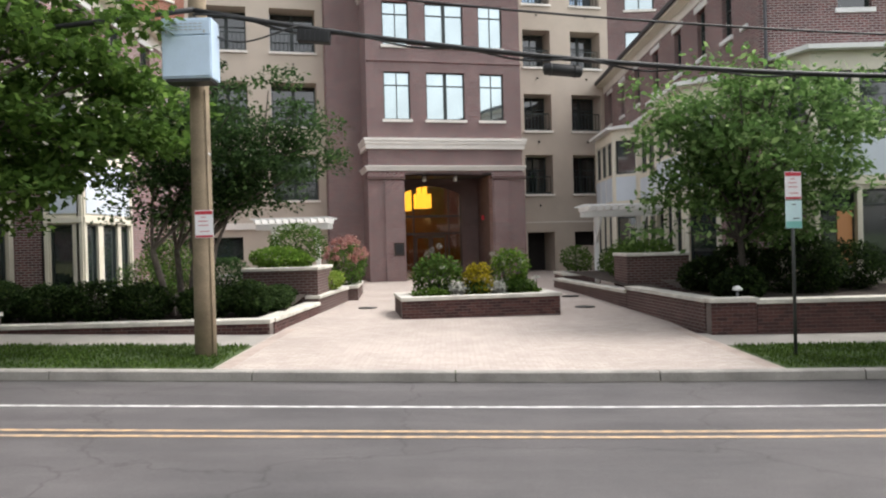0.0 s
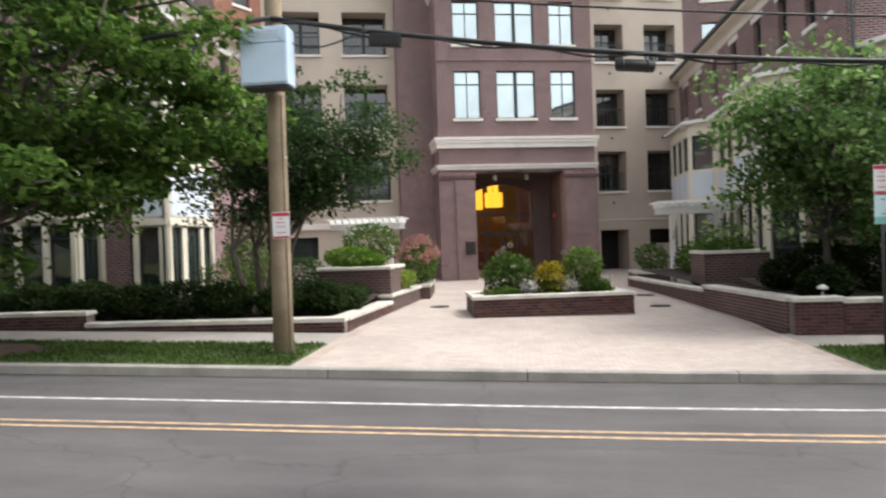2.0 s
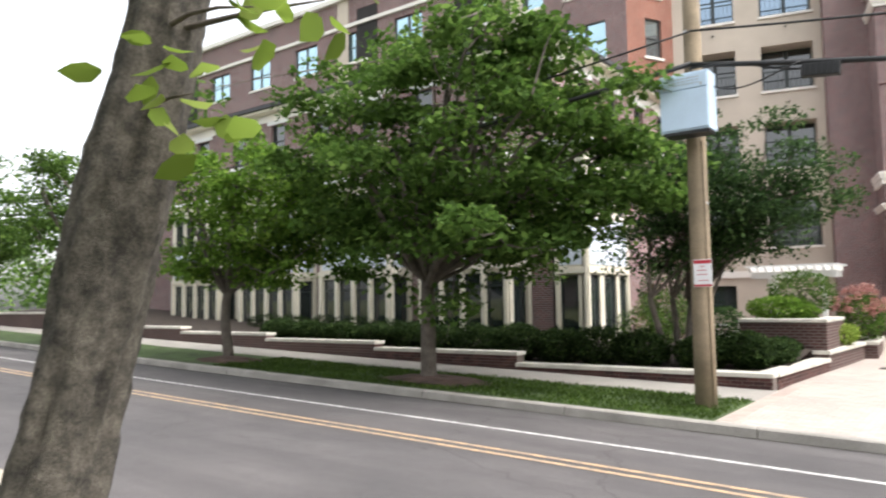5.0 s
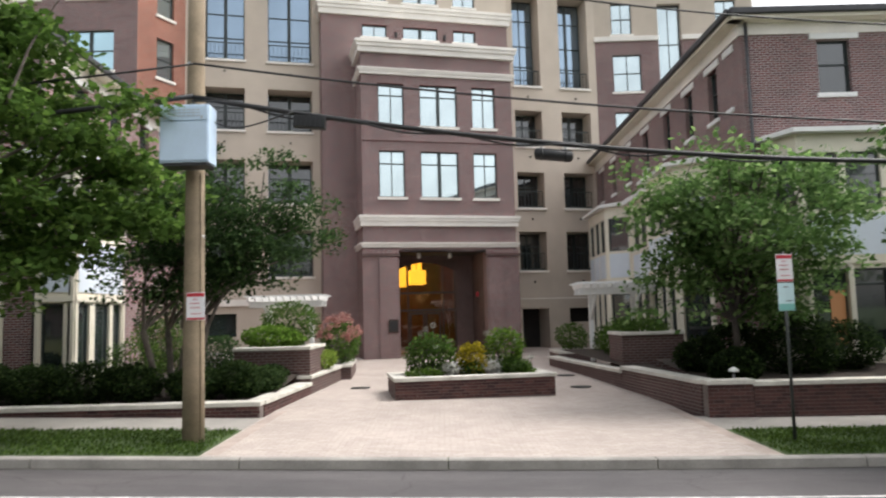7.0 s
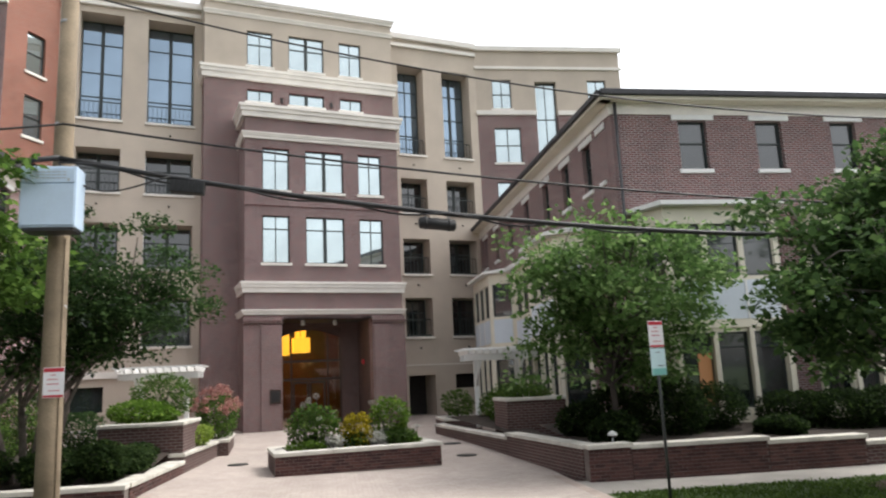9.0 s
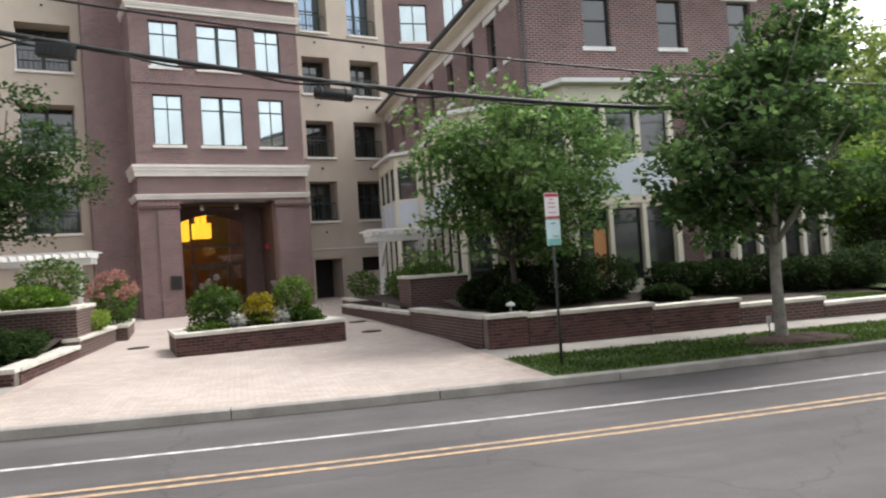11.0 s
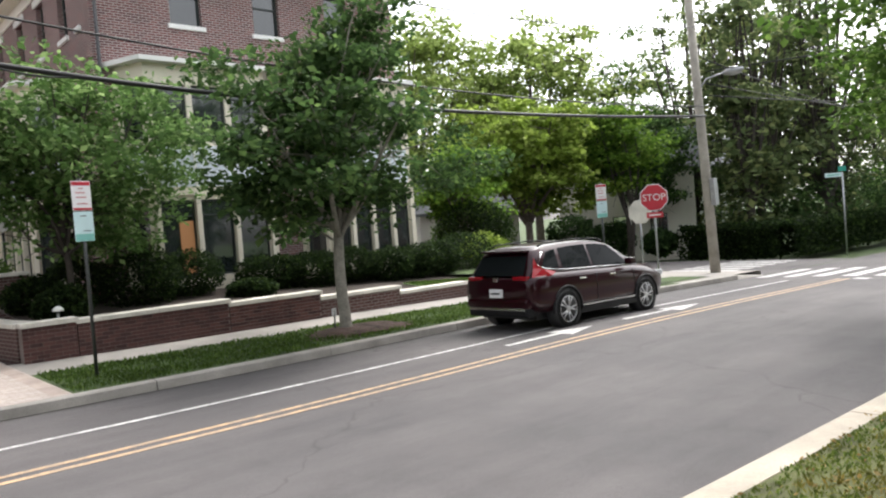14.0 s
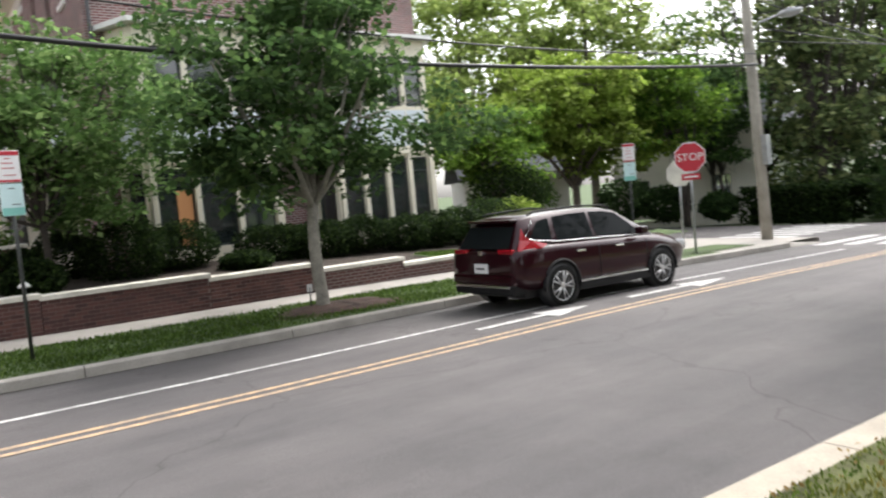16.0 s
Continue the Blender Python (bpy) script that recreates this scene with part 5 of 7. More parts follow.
def tree(base, height, fork, crown, radii, leaf, label, seed, n_limb=9, n_clump=110, per=110, L=0.13, W=0.045, r0=0.14, bark=None, spread=0.42, stems=1, category="tree", lean=(0, 0), name="tree", group="", extra=(), gnarl=0.0):
    """A tree with a tapered trunk, bent limbs and a crown of many single leaves in uneven clumps."""
    rng = np.random.default_rng(seed)
    ob = thing(name, Matrix.Translation(base), label, category, group)
    c, R = np.array(crown) - np.array(base), np.array(radii)
    bm = bmesh.new()
    tops = []
    for s in range(stems):
        off = np.array((0.0, 0.0)) if stems == 1 else rng.normal(size=2) * 0.16
        topx = np.array((lean[0], lean[1], fork)) + np.array((*off * 3.0, 0))
        tr = [(off[0], off[1], -0.15), (off[0] + topx[0] * 0.1, off[1] + topx[1] * 0.1, 0.15)] + bent((off[0] + topx[0] * 0.1, off[1] + topx[1] * 0.1, 0.3), topx, rng, 0.05 if stems == 1 else 0.12, 4)
        rr = r0 if stems == 1 else r0 * 0.5
        wd = [rr * 1.5, rr * 1.08, rr, rr * 0.95, rr * 0.9, rr * 0.86, rr * 0.82][: len(tr)]
        if gnarl:
            s0, s1 = np.linspace(0, 1, len(tr)), np.linspace(0, 1, 90)
            fine = np.stack([np.interp(s1, s0, [p[k] for p in tr]) for k in range(3)], 1)
            tube(bm, [tuple(p) for p in fine], [float(v) for v in np.interp(s1, s0, wd)], 40)
            for v in bm.verts:
                ax = Vector([float(np.interp(v.co.z, fine[:, 2], fine[:, k])) for k in (0, 1)] + [v.co.z])
                a = math.atan2(v.co.y - ax.y, v.co.x - ax.x)
                q = Vector((math.cos(a) * 2.2, math.sin(a) * 2.2, v.co.z * 1.3))
                v.co += (v.co - ax).normalized() * gnarl * (noise.noise(q) + 0.7 * abs(noise.noise(Vector((q.x * 4, q.y * 4, q.z * 2.2)))) + 0.35 * noise.noise(q * 9))
        else:
            tube(bm, tr, wd, 12)
        tops.append(tr[-1])
    clumps = []
    for i in range(n_limb):
        u = rng.normal(size=3)
        u /= np.linalg.norm(u)
        if i % 3 == 0:
            u[2] = abs(u[2])
        e = c + u * R * rng.uniform(0.5, 0.85)
        st = tops[i % stems]
        st = (st[0], st[1], st[2] - rng.uniform(0, 0.25) * fork * (0.5 if stems == 1 else 0.2))
        pts = bent(st, e, rng, 0.25, 6)
        rr = r0 * (0.5 if stems == 1 else 0.28)
        tube(bm, pts, [rr * (1 - 0.13 * k) for k in range(7)], 7, False)
        for k in range(4):
            p = np.array(pts[rng.integers(2, 7)])
            q = p + rng.normal(size=3) * R * 0.28
            tube(bm, bent(p, q, rng, 0.1, 3), [rr * 0.3, rr * 0.22, rr * 0.15, rr * 0.08], 5, False)
            clumps.append(q)
        clumps.append(e)
    for e in extra:
        e = np.array(e) - np.array(base)
        tube(bm, bent(tops[0], e, rng, 0.3, 6), [r0 * 0.42 * (1 - 0.14 * k) for k in range(7)], 7, False)
        clumps += [e + rng.normal(size=3) * (0.5, 0.5, 0.3) for k in range(4)]
    top_pts = bent(tops[0], c + np.array((0, 0, R[2] * 0.8)), rng, 0.15, 6)
    tube(bm, top_pts, [r0 * 0.75 * (1 - 0.14 * k) for k in range(7)], 8, False)
    part("trunk", bm, bark or BARK, ob)
    for q in clumps[: n_limb * 5]:
        q[2] = max(q[2], c[2] - R[2] * 0.92)
    while len(clumps) < n_clump:
        u = rng.normal(size=3)
        u /= np.linalg.norm(u)
        lump = 0.82 + 0.18 * math.sin(u[0] * 5 + seed) * math.cos(u[1] * 4 + u[2] * 6)
        clumps.append(c + u * R * lump * rng.uniform(0.35, 1.0) ** 0.6)
    P = []
    for q in clumps:
        k = int(per * rng.uniform(0.4, 1.5))
        sc = spread * 1.75 * rng.uniform(0.6, 1.3)
        u = rng.normal(size=(k, 3))
        u /= np.linalg.norm(u, axis=1)[:, None]
        P.append(q + u * (rng.uniform(0, 1, (k, 1)) ** 0.42) * sc * (1, 1, 0.42))
    P = np.concatenate(P)
    tagged(part("crown", quads_mesh("crown", leaf_quads(P, L, W, rng), leaf), None, ob), kind="stuff")
    return ob


def bush(pos, radii, leaf, label, seed, n=2200, L=0.075, W=0.026, name="shrub", group="", lumps=9, category="shrub"):
    rng = np.random.default_rng(seed)
    ob = thing(name, Matrix.Translation(pos), label, category, group)
    R = np.array(radii)
    bm = bmesh.new()
    for k in range(7):
        a = rng.uniform(0, 2 * math.pi)
        e = (math.cos(a) * R[0] * 0.6, math.sin(a) * R[1] * 0.6, R[2] * 1.3)
        tube(bm, bent((e[0] * 0.15, e[1] * 0.15, -0.15), e, rng, 0.05, 3), [0.022, 0.018, 0.012, 0.006], 5, False)
    part("stem", bm, BARK_DARK, ob)
    u = rng.normal(size=(n, 3))
    u /= np.linalg.norm(u, axis=1)[:, None]
    lum = rng.normal(size=(lumps, 3))
    lum /= np.linalg.norm(lum, axis=1)[:, None]
    near = np.max(u @ lum.T, axis=1)
    rad = (0.60 + 0.44 * np.clip(near, 0.25, 1.0)) * rng.uniform(0.15, 1.0, n) ** 0.28
    P = u * R * rad[:, None]
    P[:, 2] += R[2] * 0.92
    P = P[P[:, 2] > -0.05]
    tagged(part("leaves", quads_mesh("leaves", leaf_quads(P, L, W, rng, 0.0, 0.2), leaf), None, ob), kind="stuff")
    return ob


def mulch(x, y, z, r, seed):
    rng = np.random.default_rng(seed)
    bm = bmesh.new()
    rings = [[bm.verts.new((x, y, z + 0.12))]]
    for k in range(1, 5):
        ring = []
        for i in range(20):
            a = 2 * math.pi * i / 20
            q = r * k / 4 * rng.uniform(0.84, 1.12)
            px, py = x + q * math.cos(a) * 1.2, y + max(-0.68, min(0.72, q * math.sin(a) * 0.8))
            ring.append(bm.verts.new((px, py, z + 0.12 - 0.15 * (k / 4) ** 2 + rng.uniform(-0.012, 0.012))))
        rings.append(ring)
    for i in range(20):
        bm.faces.new((rings[0][0], rings[1][i], rings[1][(i + 1) % 20]))
        for a, b in zip(rings[1:], rings[2:]):
            bm.faces.new((a[i], b[i], b[(i + 1) % 20], a[(i + 1) % 20]))
    return tagged(part("mulch_mound", bm, MULCH), "brown mulch heaped round a street tree's foot", "mulch", "mulch mounds")


# street trees
zL = land(-9.8, 12.65)
tree((-9.8, 12.65, zL), 9, 2.1, (-9.1, 12.8, 5.3), (4.9, 3.8, 3.6), LEAF, "leafy green street tree in mulch beside the kerb", 3, 18, 225, 185, 0.17, 0.06, 0.17, spread=0.48, extra=((-12.0, 12.8, 3.5), (-11.0, 13.8, 3.4), (-7.6, 13.4, 3.4), (-8.8, 14.2, 3.4), (-6.4, 12.9, 3.7), (-13.0, 13.2, 3.9), (-10.2, 11.8, 3.5), (-5.6, 13.4, 4.2), (-5.3, 13.5, 3.8), (-5.9, 13.7, 5.0), (-6.8, 13.0, 6.3), (-6.3, 13.3, 5.6), (-7.5, 12.9, 7.1)), group="street trees")
mulch(-9.8, 12.65, zL, 1.3, 1)
zL = land(-16.7, 12.65)
tree((-16.7, 12.65, zL), 7, 1.9, (-15.9, 12.9, 4.8), (4.0, 2.9, 2.5), LEAF_BRIGHT, "small bright green street tree in mulch beside the kerb", 5, 13, 150, 140, 0.16, 0.056, 0.14, extra=((-18.2, 12.9, 3.2), (-15.2, 13.2, 3.2), (-17, 13.8, 3.1), (-13.8, 13.0, 3.5)), group="street trees")
mulch(-16.7, 12.65, zL, 1.0, 2)
zL = land(-24, 12.65)
tree((-24, 12.65, zL), 8, 2.1, (-24, 12.8, 5.6), (3.6, 3.0, 2.6), LEAF, "green street tree beside the kerb further up", 6, 9, 90, 120, 0.15, 0.05, 0.16, group="street trees")
zL = land(-33, 12.65)
tree((-33, 12.65, zL), 8, 2.1, (-33, 12.8, 6.0), (4.2, 3.2, 3.2), LEAF, "green street tree beside the kerb further up", 7, 9, 100, 120, 0.17, 0.06, 0.16, group="street trees")
zL = land(-43, 12.65)
tree((-43, 12.65, zL), 8, 2.1, (-43, 12.8, 6.0), (4.6, 3.4, 3.4), LEAF, "green street tree beside the kerb further up", 9, 9, 100, 120, 0.19, 0.07, 0.16, group="street trees")
zL = land(10.65, 12.7)
tree((10.52, 12.7, zL), 8, 2.05, (10.35, 12.8, 4.25), (3.1, 2.4, 1.8), LEAF_DARK, "dense dark green street tree with pale trunk in mulch", 8, 16, 108, 170, 0.16, 0.058, 0.118, spread=0.42, bark=BARK_PALE, extra=((9.2, 12.9, 2.85), (12.3, 13.0, 2.85), (11.0, 13.7, 2.7), (9.9, 13.6, 2.8), (12.9, 12.9, 3.2), (8.4, 13.0, 3.3), (11.55, 12.8, 6.1), (11.7, 12.8, 6.6), (11.65, 12.8, 5.7)), group="street trees")
mulch(10.75, 12.66, zL, 1.2, 3)
tree((-6.05, 17.4, 0.45), 6, 1.6, (-5.35, 17.4, 4.3), (2.5, 2.0, 1.55), LEAF_OLIVE, "multi-stemmed dark green ornamental tree in the bed", 11, 15, 150, 165, 0.12, 0.036, 0.16, spread=0.4, stems=5, name="ornamental_tree", extra=((-3.1, 17.2, 4.35), (-3.4, 17.0, 5.0), (-3.3, 17.3, 3.7), (-3.9, 17.1, 5.6), (-4.0, 17.0, 3.2)))
tree((6.75, 17.3, 0.55), 6, 1.5, (7.55, 17.2, 4.2), (3.1, 2.1, 2.25), LEAF_YOUNG, "young bright green tree in the raised bed", 14, 19, 125, 120, 0.18, 0.052, 0.08, spread=0.42, bark=BARK_DARK, name="young_tree")
# trees beyond the side street
tree((24.5, 23.5, 0.3), 7, 1.8, (24.5, 23.5, 3.7), (2.6, 2.4, 1.9), LEAF_BRIGHT, "green garden tree behind the town house", 21, 9, 80, 110, 0.2, 0.07, 0.16, name="garden_tree")
tree((31.5, 26, -0.4), 9, 2.2, (31.6, 25.2, 5.5), (5.2, 4.2, 3.3), LEAF_YELLOW, "yellow-green spreading tree at the corner garden", 22, 13, 150, 120, 0.30, 0.11, 0.22, spread=0.6, name="garden_tree")
tree((27, 36, 0), 11, 3.4, (27.5, 36, 6.6), (4.8, 5, 3.8), LEAF_PALE, "tall green tree behind the gardens, backlit haze in its leaf colour", 23, 12, 150, 95, 0.38, 0.14, 0.3, spread=0.8, name="garden_tree")
tree((36, 40, 0), 16, 4.0, (36, 40, 11.0), (7, 6, 7.0), LEAF_PALE, "tall green tree behind the gardens, backlit haze in its leaf colour", 24, 13, 150, 90, 0.42, 0.15, 0.32, spread=0.9, name="garden_tree")
tree((43, 35, 0), 16, 4.0, (43, 35, 10.5), (6.5, 6, 7.0), LEAF_PALE, "tall green tree behind the gardens, backlit haze in its leaf colour", 27, 13, 170, 90, 0.42, 0.15, 0.32, spread=0.9, name="garden_tree")
tree((50, 31, 0), 15, 4.0, (50, 31, 8.5), (5.5, 5, 5.5), LEAF, "tall green tree behind the gardens", 28, 12, 130, 90, 0.32, 0.11, 0.32, spread=0.9, name="garden_tree")
for k, (x, y, h, r) in enumerate(((40.5, 18.3, 15, 2.4), (49, 17.5, 20, 3.6), (45.5, 20, 21, 3.4), (47, 25, 23, 4), (52, 18, 20, 4), (57, 24, 22, 4.5), (60, 14, 19, 4.5), (66, 18, 22, 5))):
    tree((x, y, -0.8), h, 2.5, (x, y, h * 0.48), (r * 1.15, r * 1.15, h * 0.47), LEAF_EVER, "tall dark evergreen tree behind the clipped hedge", 31 + k, 14, 56, 50, 0.46, 0.15, 0.26, spread=0.75, bark=BARK_DARK, name="evergreen_tree", group="evergreens behind the hedge")
for k, (x, y, h, r) in enumerate(((75, 6, 15, 5), (72, -4, 14, 5), (90, 12, 18, 7), (60, -12, 15, 6), (46, -9, 13, 4.5))):
    tree((x, y, -0.9), h, 3.0, (x, y, h * 0.6), (r, r, h * 0.38), LEAF, "leafy green tree further down the street", 51 + k, 9, 90, 70, 0.36, 0.13, 0.26, spread=0.9, name="roadside_tree")
tree((39.6, 22.8, -0.6), 9, 2.3, (39.4, 22.9, 5.0), (2.7, 2.4, 2.5), LEAF_DARK, "dark-stemmed tree half hiding the pale house", 63, 11, 80, 90, 0.27, 0.09, 0.19, spread=0.6, stems=2, bark=BARK_DARK, name="garden_tree")
tree((35.5, 22.6, -0.5), 9, 2.6, (35.8, 23.5, 5.6), (3.2, 3.2, 2.4), LEAF_BRIGHT, "leafy garden tree in front of the pale house", 62, 12, 110, 100, 0.26, 0.09, 0.2, spread=0.6, stems=3, bark=BARK_DARK, name="garden_tree")
for k, (x, y, r, h) in enumerate(((36.6, 24.6, 1.5, 1.0), (37.0, 27.6, 1.6, 1.3), (36.8, 21.6, 0.9, 0.7))):
    bush((x, y, -0.5), (r, r, h), LEAF_OLIVE, "dark green shrub in front of the pale house", 210 + k, 3200, 0.2, 0.08, group="shrubs by the pale house")
# woods at both ends of the street
wr = np.random.default_rng(41)
for nm, xr, yr in (("distant_woods", (76, 130), (14, 34)), ("distant_woods", (70, 120), (-14, 1)), ("distant_woods", (-130, -66), (13, 45)), ("distant_woods", (-130, -60), (-14, 1))):
    c = np.stack([wr.uniform(*xr, 170), wr.uniform(*yr, 170), wr.uniform(0, 1, 170) ** 0.8 * 13 - 0.5], 1)
    q = np.concatenate([p + wr.normal(size=(90, 3)) * (1.5, 1.5, 1.0) for p in c])
    tagged(part(nm, quads_mesh(nm, leaf_quads(q, 0.55, 0.2, wr), LEAF), None), "green woods closing the far end of the street", "trees", kind="stuff")
# unseen trees added behind the camera, so car and panes reflect dark leaves
for k, (x, y) in enumerate(((-22, -9.5), (-9, -10.5), (3, -9.5), (13, -9), (24, -9.5), (34, -9))):
    tree((x, y, near_land(x, -2)), 13, 3.0, (x, y, 6.8), (5.6, 2.8, 6.4), LEAF, "leafy green tree out of view, added for dark reflections", 81 + k, 9, 110, 80, 0.3, 0.11, 0.24, spread=0.75, bark=BARK_DARK, name="roadside_tree", group="trees on the bank")
c = np.stack([wr.uniform(44, 76, 150), wr.uniform(17, 23, 150), wr.uniform(0, 4.2, 150) - 0.6], 1)
q = np.concatenate([p + wr.normal(size=(90, 3)) * (0.9, 0.9, 0.6) for p in c])
tagged(part("understorey", quads_mesh("understorey", leaf_quads(q, 0.3, 0.1, wr), LEAF_DARK), None), "dark green undergrowth between the evergreen trunks", "undergrowth", kind="stuff")
# trees on the camera's side
tree((17.5, -1.2, near_land(17.5, -1.2)), 11, 3.6, (17.2, 1.0, 7.2), (5.2, 4.6, 3.0), LEAF, "large leafy tree overhanging the street from the grass bank", 61, 14, 150, 110, 0.16, 0.055, 0.26, spread=0.5, bark=BARK_DARK, name="bank_tree", extra=((17.0, 4.4, 4.6), (17.2, 3.8, 5.0), (17.4, 4.9, 4.0), (16.9, 4.4, 5.6), (18.0, 4.9, 3.9), (18.6, 5.6, 4.3), (16.6, 3.6, 5.8)))
NT = tree((-2.76, 1.43, near_land(-2.76, 1.43)), 8, 3.0, (-2.68, 0.6, 6.6), (3.0, 2.2, 2.0), LEAF_BRIGHT, "rough-barked tree on the grass bank beside the camera", 71, 10, 60, 70, 0.15, 0.06, 0.16, spread=0.4, lean=(0.3, 0.52), name="bank_tree", bark=BARK_ROUGH, gnarl=0.045)
rng = np.random.default_rng(5)
bm = bmesh.new()
NB = Vector((-2.76, 1.43, near_land(-2.76, 1.43)))
ends = [Vector(p) - NB for p in ((-2.10, 1.74, 2.72), (-1.80, 2.04, 3.05), (-1.97, 1.88, 3.02))]
for e in ends:
    tube(bm, bent((0.24, 0.40, e.z - 0.02), e, rng, 0.03, 4), [0.016, 0.012, 0.009, 0.006, 0.003], 6)
part("twig", bm, BARK, NT)


def broad_leaf(bm, p, d, side, L):
    """A broad oval leaf, folded a little along its midrib."""
    up = d.cross(side)
    mid = [p + d * L * t - up * L * 0.18 * t * t for t in (0, 0.3, 0.65, 1.0)]
    mv = [bm.verts.new(q) for q in mid]
    for s in (1, -1):
        ev = [bm.verts.new(mid[k] + side * s * L * w + up * L * 0.07) for k, w in ((0, 0.06), (1, 0.36), (2, 0.34))]
        for f in ((mv[0], mv[1], ev[1], ev[0]), (mv[1], mv[2], ev[2], ev[1]), (mv[2], mv[3], ev[2])):
            bm.faces.new(f if s > 0 else f[::-1]).smooth = True


lb_bm = bmesh.new()
for e, n, sp in ((ends[0], 13, 0.10), (ends[1], 6, 0.08), (ends[2], 10, 0.10), (Vector((0.62, 0.22, 0)) + Vector((0, 0, ends[0].z + 0.12)), 6, 0.10)):
    for k in range(n):
        p = e + Vector(rng.normal(size=3) * sp)
        d = Vector((rng.normal() * 0.7, rng.normal() * 0.7, -0.5 + rng.normal() * 0.3)).normalized()
        broad_leaf(lb_bm, p, d, d.cross(Vector((rng.normal() * 0.4, rng.normal() * 0.4, 1))).normalized(), rng.uniform(0.09, 0.15))
tagged(part("low_leaves", lb_bm, LEAF_YELLOW, NT, "pale young leaves on low twigs"), kind="stuff")

# shrubs in the left bed
for k, (x, y, r, h) in enumerate(((-12.4, 16.6, 0.75, 0.40), (-11.1, 16.5, 0.8, 0.44), (-9.9, 16.5, 0.75, 0.50), (-8.8, 16.6, 0.8, 0.46), (-7.7, 16.5, 0.8, 0.48), (-6.7, 16.6, 0.7, 0.44), (-5.3, 16.6, 0.65, 0.42), (-4.5, 16.9, 0.6, 0.44), (-13.7, 16.7, 0.8, 0.4), (-15.0, 16.7, 0.8, 0.36), (-16.4, 16.7, 0.8, 0.36), (-17.8, 16.7, 0.8, 0.36), (-19.5, 16.8, 0.9, 0.36))):
    z = float(np.interp(x, (-20, -14, -9.4, -4), (0.92, 0.74, 0.50, 0.48)))
    bush((x, y, z), (r, 0.55, h), LEAF_BOX, "rounded dark green clipped shrub behind the garden wall", 100 + k, 4200, 0.08, 0.032, group="clipped shrubs in the left bed")
for k, (x, y) in enumerate(((-4.25, 17.7), (-4.35, 18.7), (-4.5, 19.7))):
    bush((x, y, 0.42), (0.6, 0.6, 0.36), LEAF_BOX, "rounded dark green clipped shrub behind the garden wall", 120 + k, 3600, 0.08, 0.032, group="clipped shrubs in the left bed")
bush((-4.6, 21.1, 1.4), (0.98, 0.8, 0.36), LEAF_BRIGHT, "bright green mounded shrub in the tall planter", 131, 3000, 0.09, 0.035)
bush((-4.35, 21.9, 1.55), (0.95, 0.8, 0.62), LEAF, "airy green shrub behind the tall planter", 132, 2600, 0.09, 0.03)
hyd = bush((-3.4, 25.4, 0.7), (0.72, 1.3, 0.8), LEAF, "pink flowering hydrangea in the low brick planter", 133, 2600, 0.09, 0.04, "hydrangea")
hr = np.random.default_rng(6)
heads = []
for k in range(44):
    u = hr.normal(size=3)
    u[1] -= 0.7
    u[2] = abs(u[2]) + 0.1
    u /= np.linalg.norm(u)
    q = u * (0.73, 1.44, 0.88) + (0, 0, 0.80)
    heads.append(q + hr.normal(size=(60, 3)) * 0.05)
tagged(part("flower_head", quads_mesh("flower_head", leaf_quads(np.concatenate(heads), 0.05, 0.03, hr, 0, 0.3), PETAL_PINK), None, hyd, "dusty pink flower heads"), kind="stuff")
bush((-3.4, 22.4, 0.75), (0.35, 0.8, 0.3), LEAF_YELLOW, "yellow-green low shrub at the wall's end", 134, 1200, 0.09, 0.03)
bush((-7.6, 19.0, 0.7), (0.8, 0.6, 0.6), LEAF, "green shrub beside the town house bay", 135, 1600)
bush((-8.6, 23.0, 0.6), (0.9, 0.7, 0.95), LEAF, "green shrub in the inner bed", 136, 3000)
bush((-9.2, 25.2, 0.6), (1.2, 0.9, 1.5), LEAF_OLIVE, "tall dark green shrub against the town house", 138, 4200, 0.1, 0.04)
bush((-7.3, 24.6, 0.6), (0.8, 0.7, 0.7), LEAF_OLIVE, "green shrub behind the tall planter", 139, 2600, 0.09, 0.036)
bush((-9.5, 18.2, 0.6), (0.8, 0.5, 0.3), LEAF_HEDGE, "low dark green shrub under the bay windows", 137, 1500)
for k in range(8):
    bush((-11.5 - k * 1.6, 18.8, 0.75 + k * 0.05), (0.9, 0.5, 0.35), LEAF_HEDGE, "low dark green shrub under the bay windows", 140 + k, 1300, group="shrubs under the bays")

# shrubs in the right bed
for k, (x, y, z, rx, ry, rz) in enumerate(((6.35, 16.4, 0.55, 0.5, 0.45, 0.36), (6.3, 18.1, 0.6, 0.6, 0.55, 0.42), (8.3, 17.6, 0.6, 0.9, 0.7, 0.62), (9.6, 18.2, 0.6, 0.9, 0.7, 0.55), (10.9, 17.2, 0.5, 0.6, 0.5, 0.22), (12.1, 18.4, 0.5, 0.9, 0.6, 0.5), (13.4, 18.3, 0.45, 1.0, 0.7, 0.52), (14.8, 18.4, 0.4, 0.9, 0.7, 0.5), (16.2, 18.5, 0.35, 0.9, 0.7, 0.48), (17.4, 18.6, 0.3, 0.9, 0.7, 0.5), (18.6, 18.9, 0.3, 0.8, 0.7, 0.55), (7.4, 18.9, 0.6, 0.7, 0.6, 0.6))):
    bush((x, y, z), (rx * 1.15, ry * 1.1, rz * 1.2), LEAF_HEDGE, "rounded dark green shrub in the mulched bed", 160 + k, 5200, 0.085, 0.034, group="shrubs in the right bed")
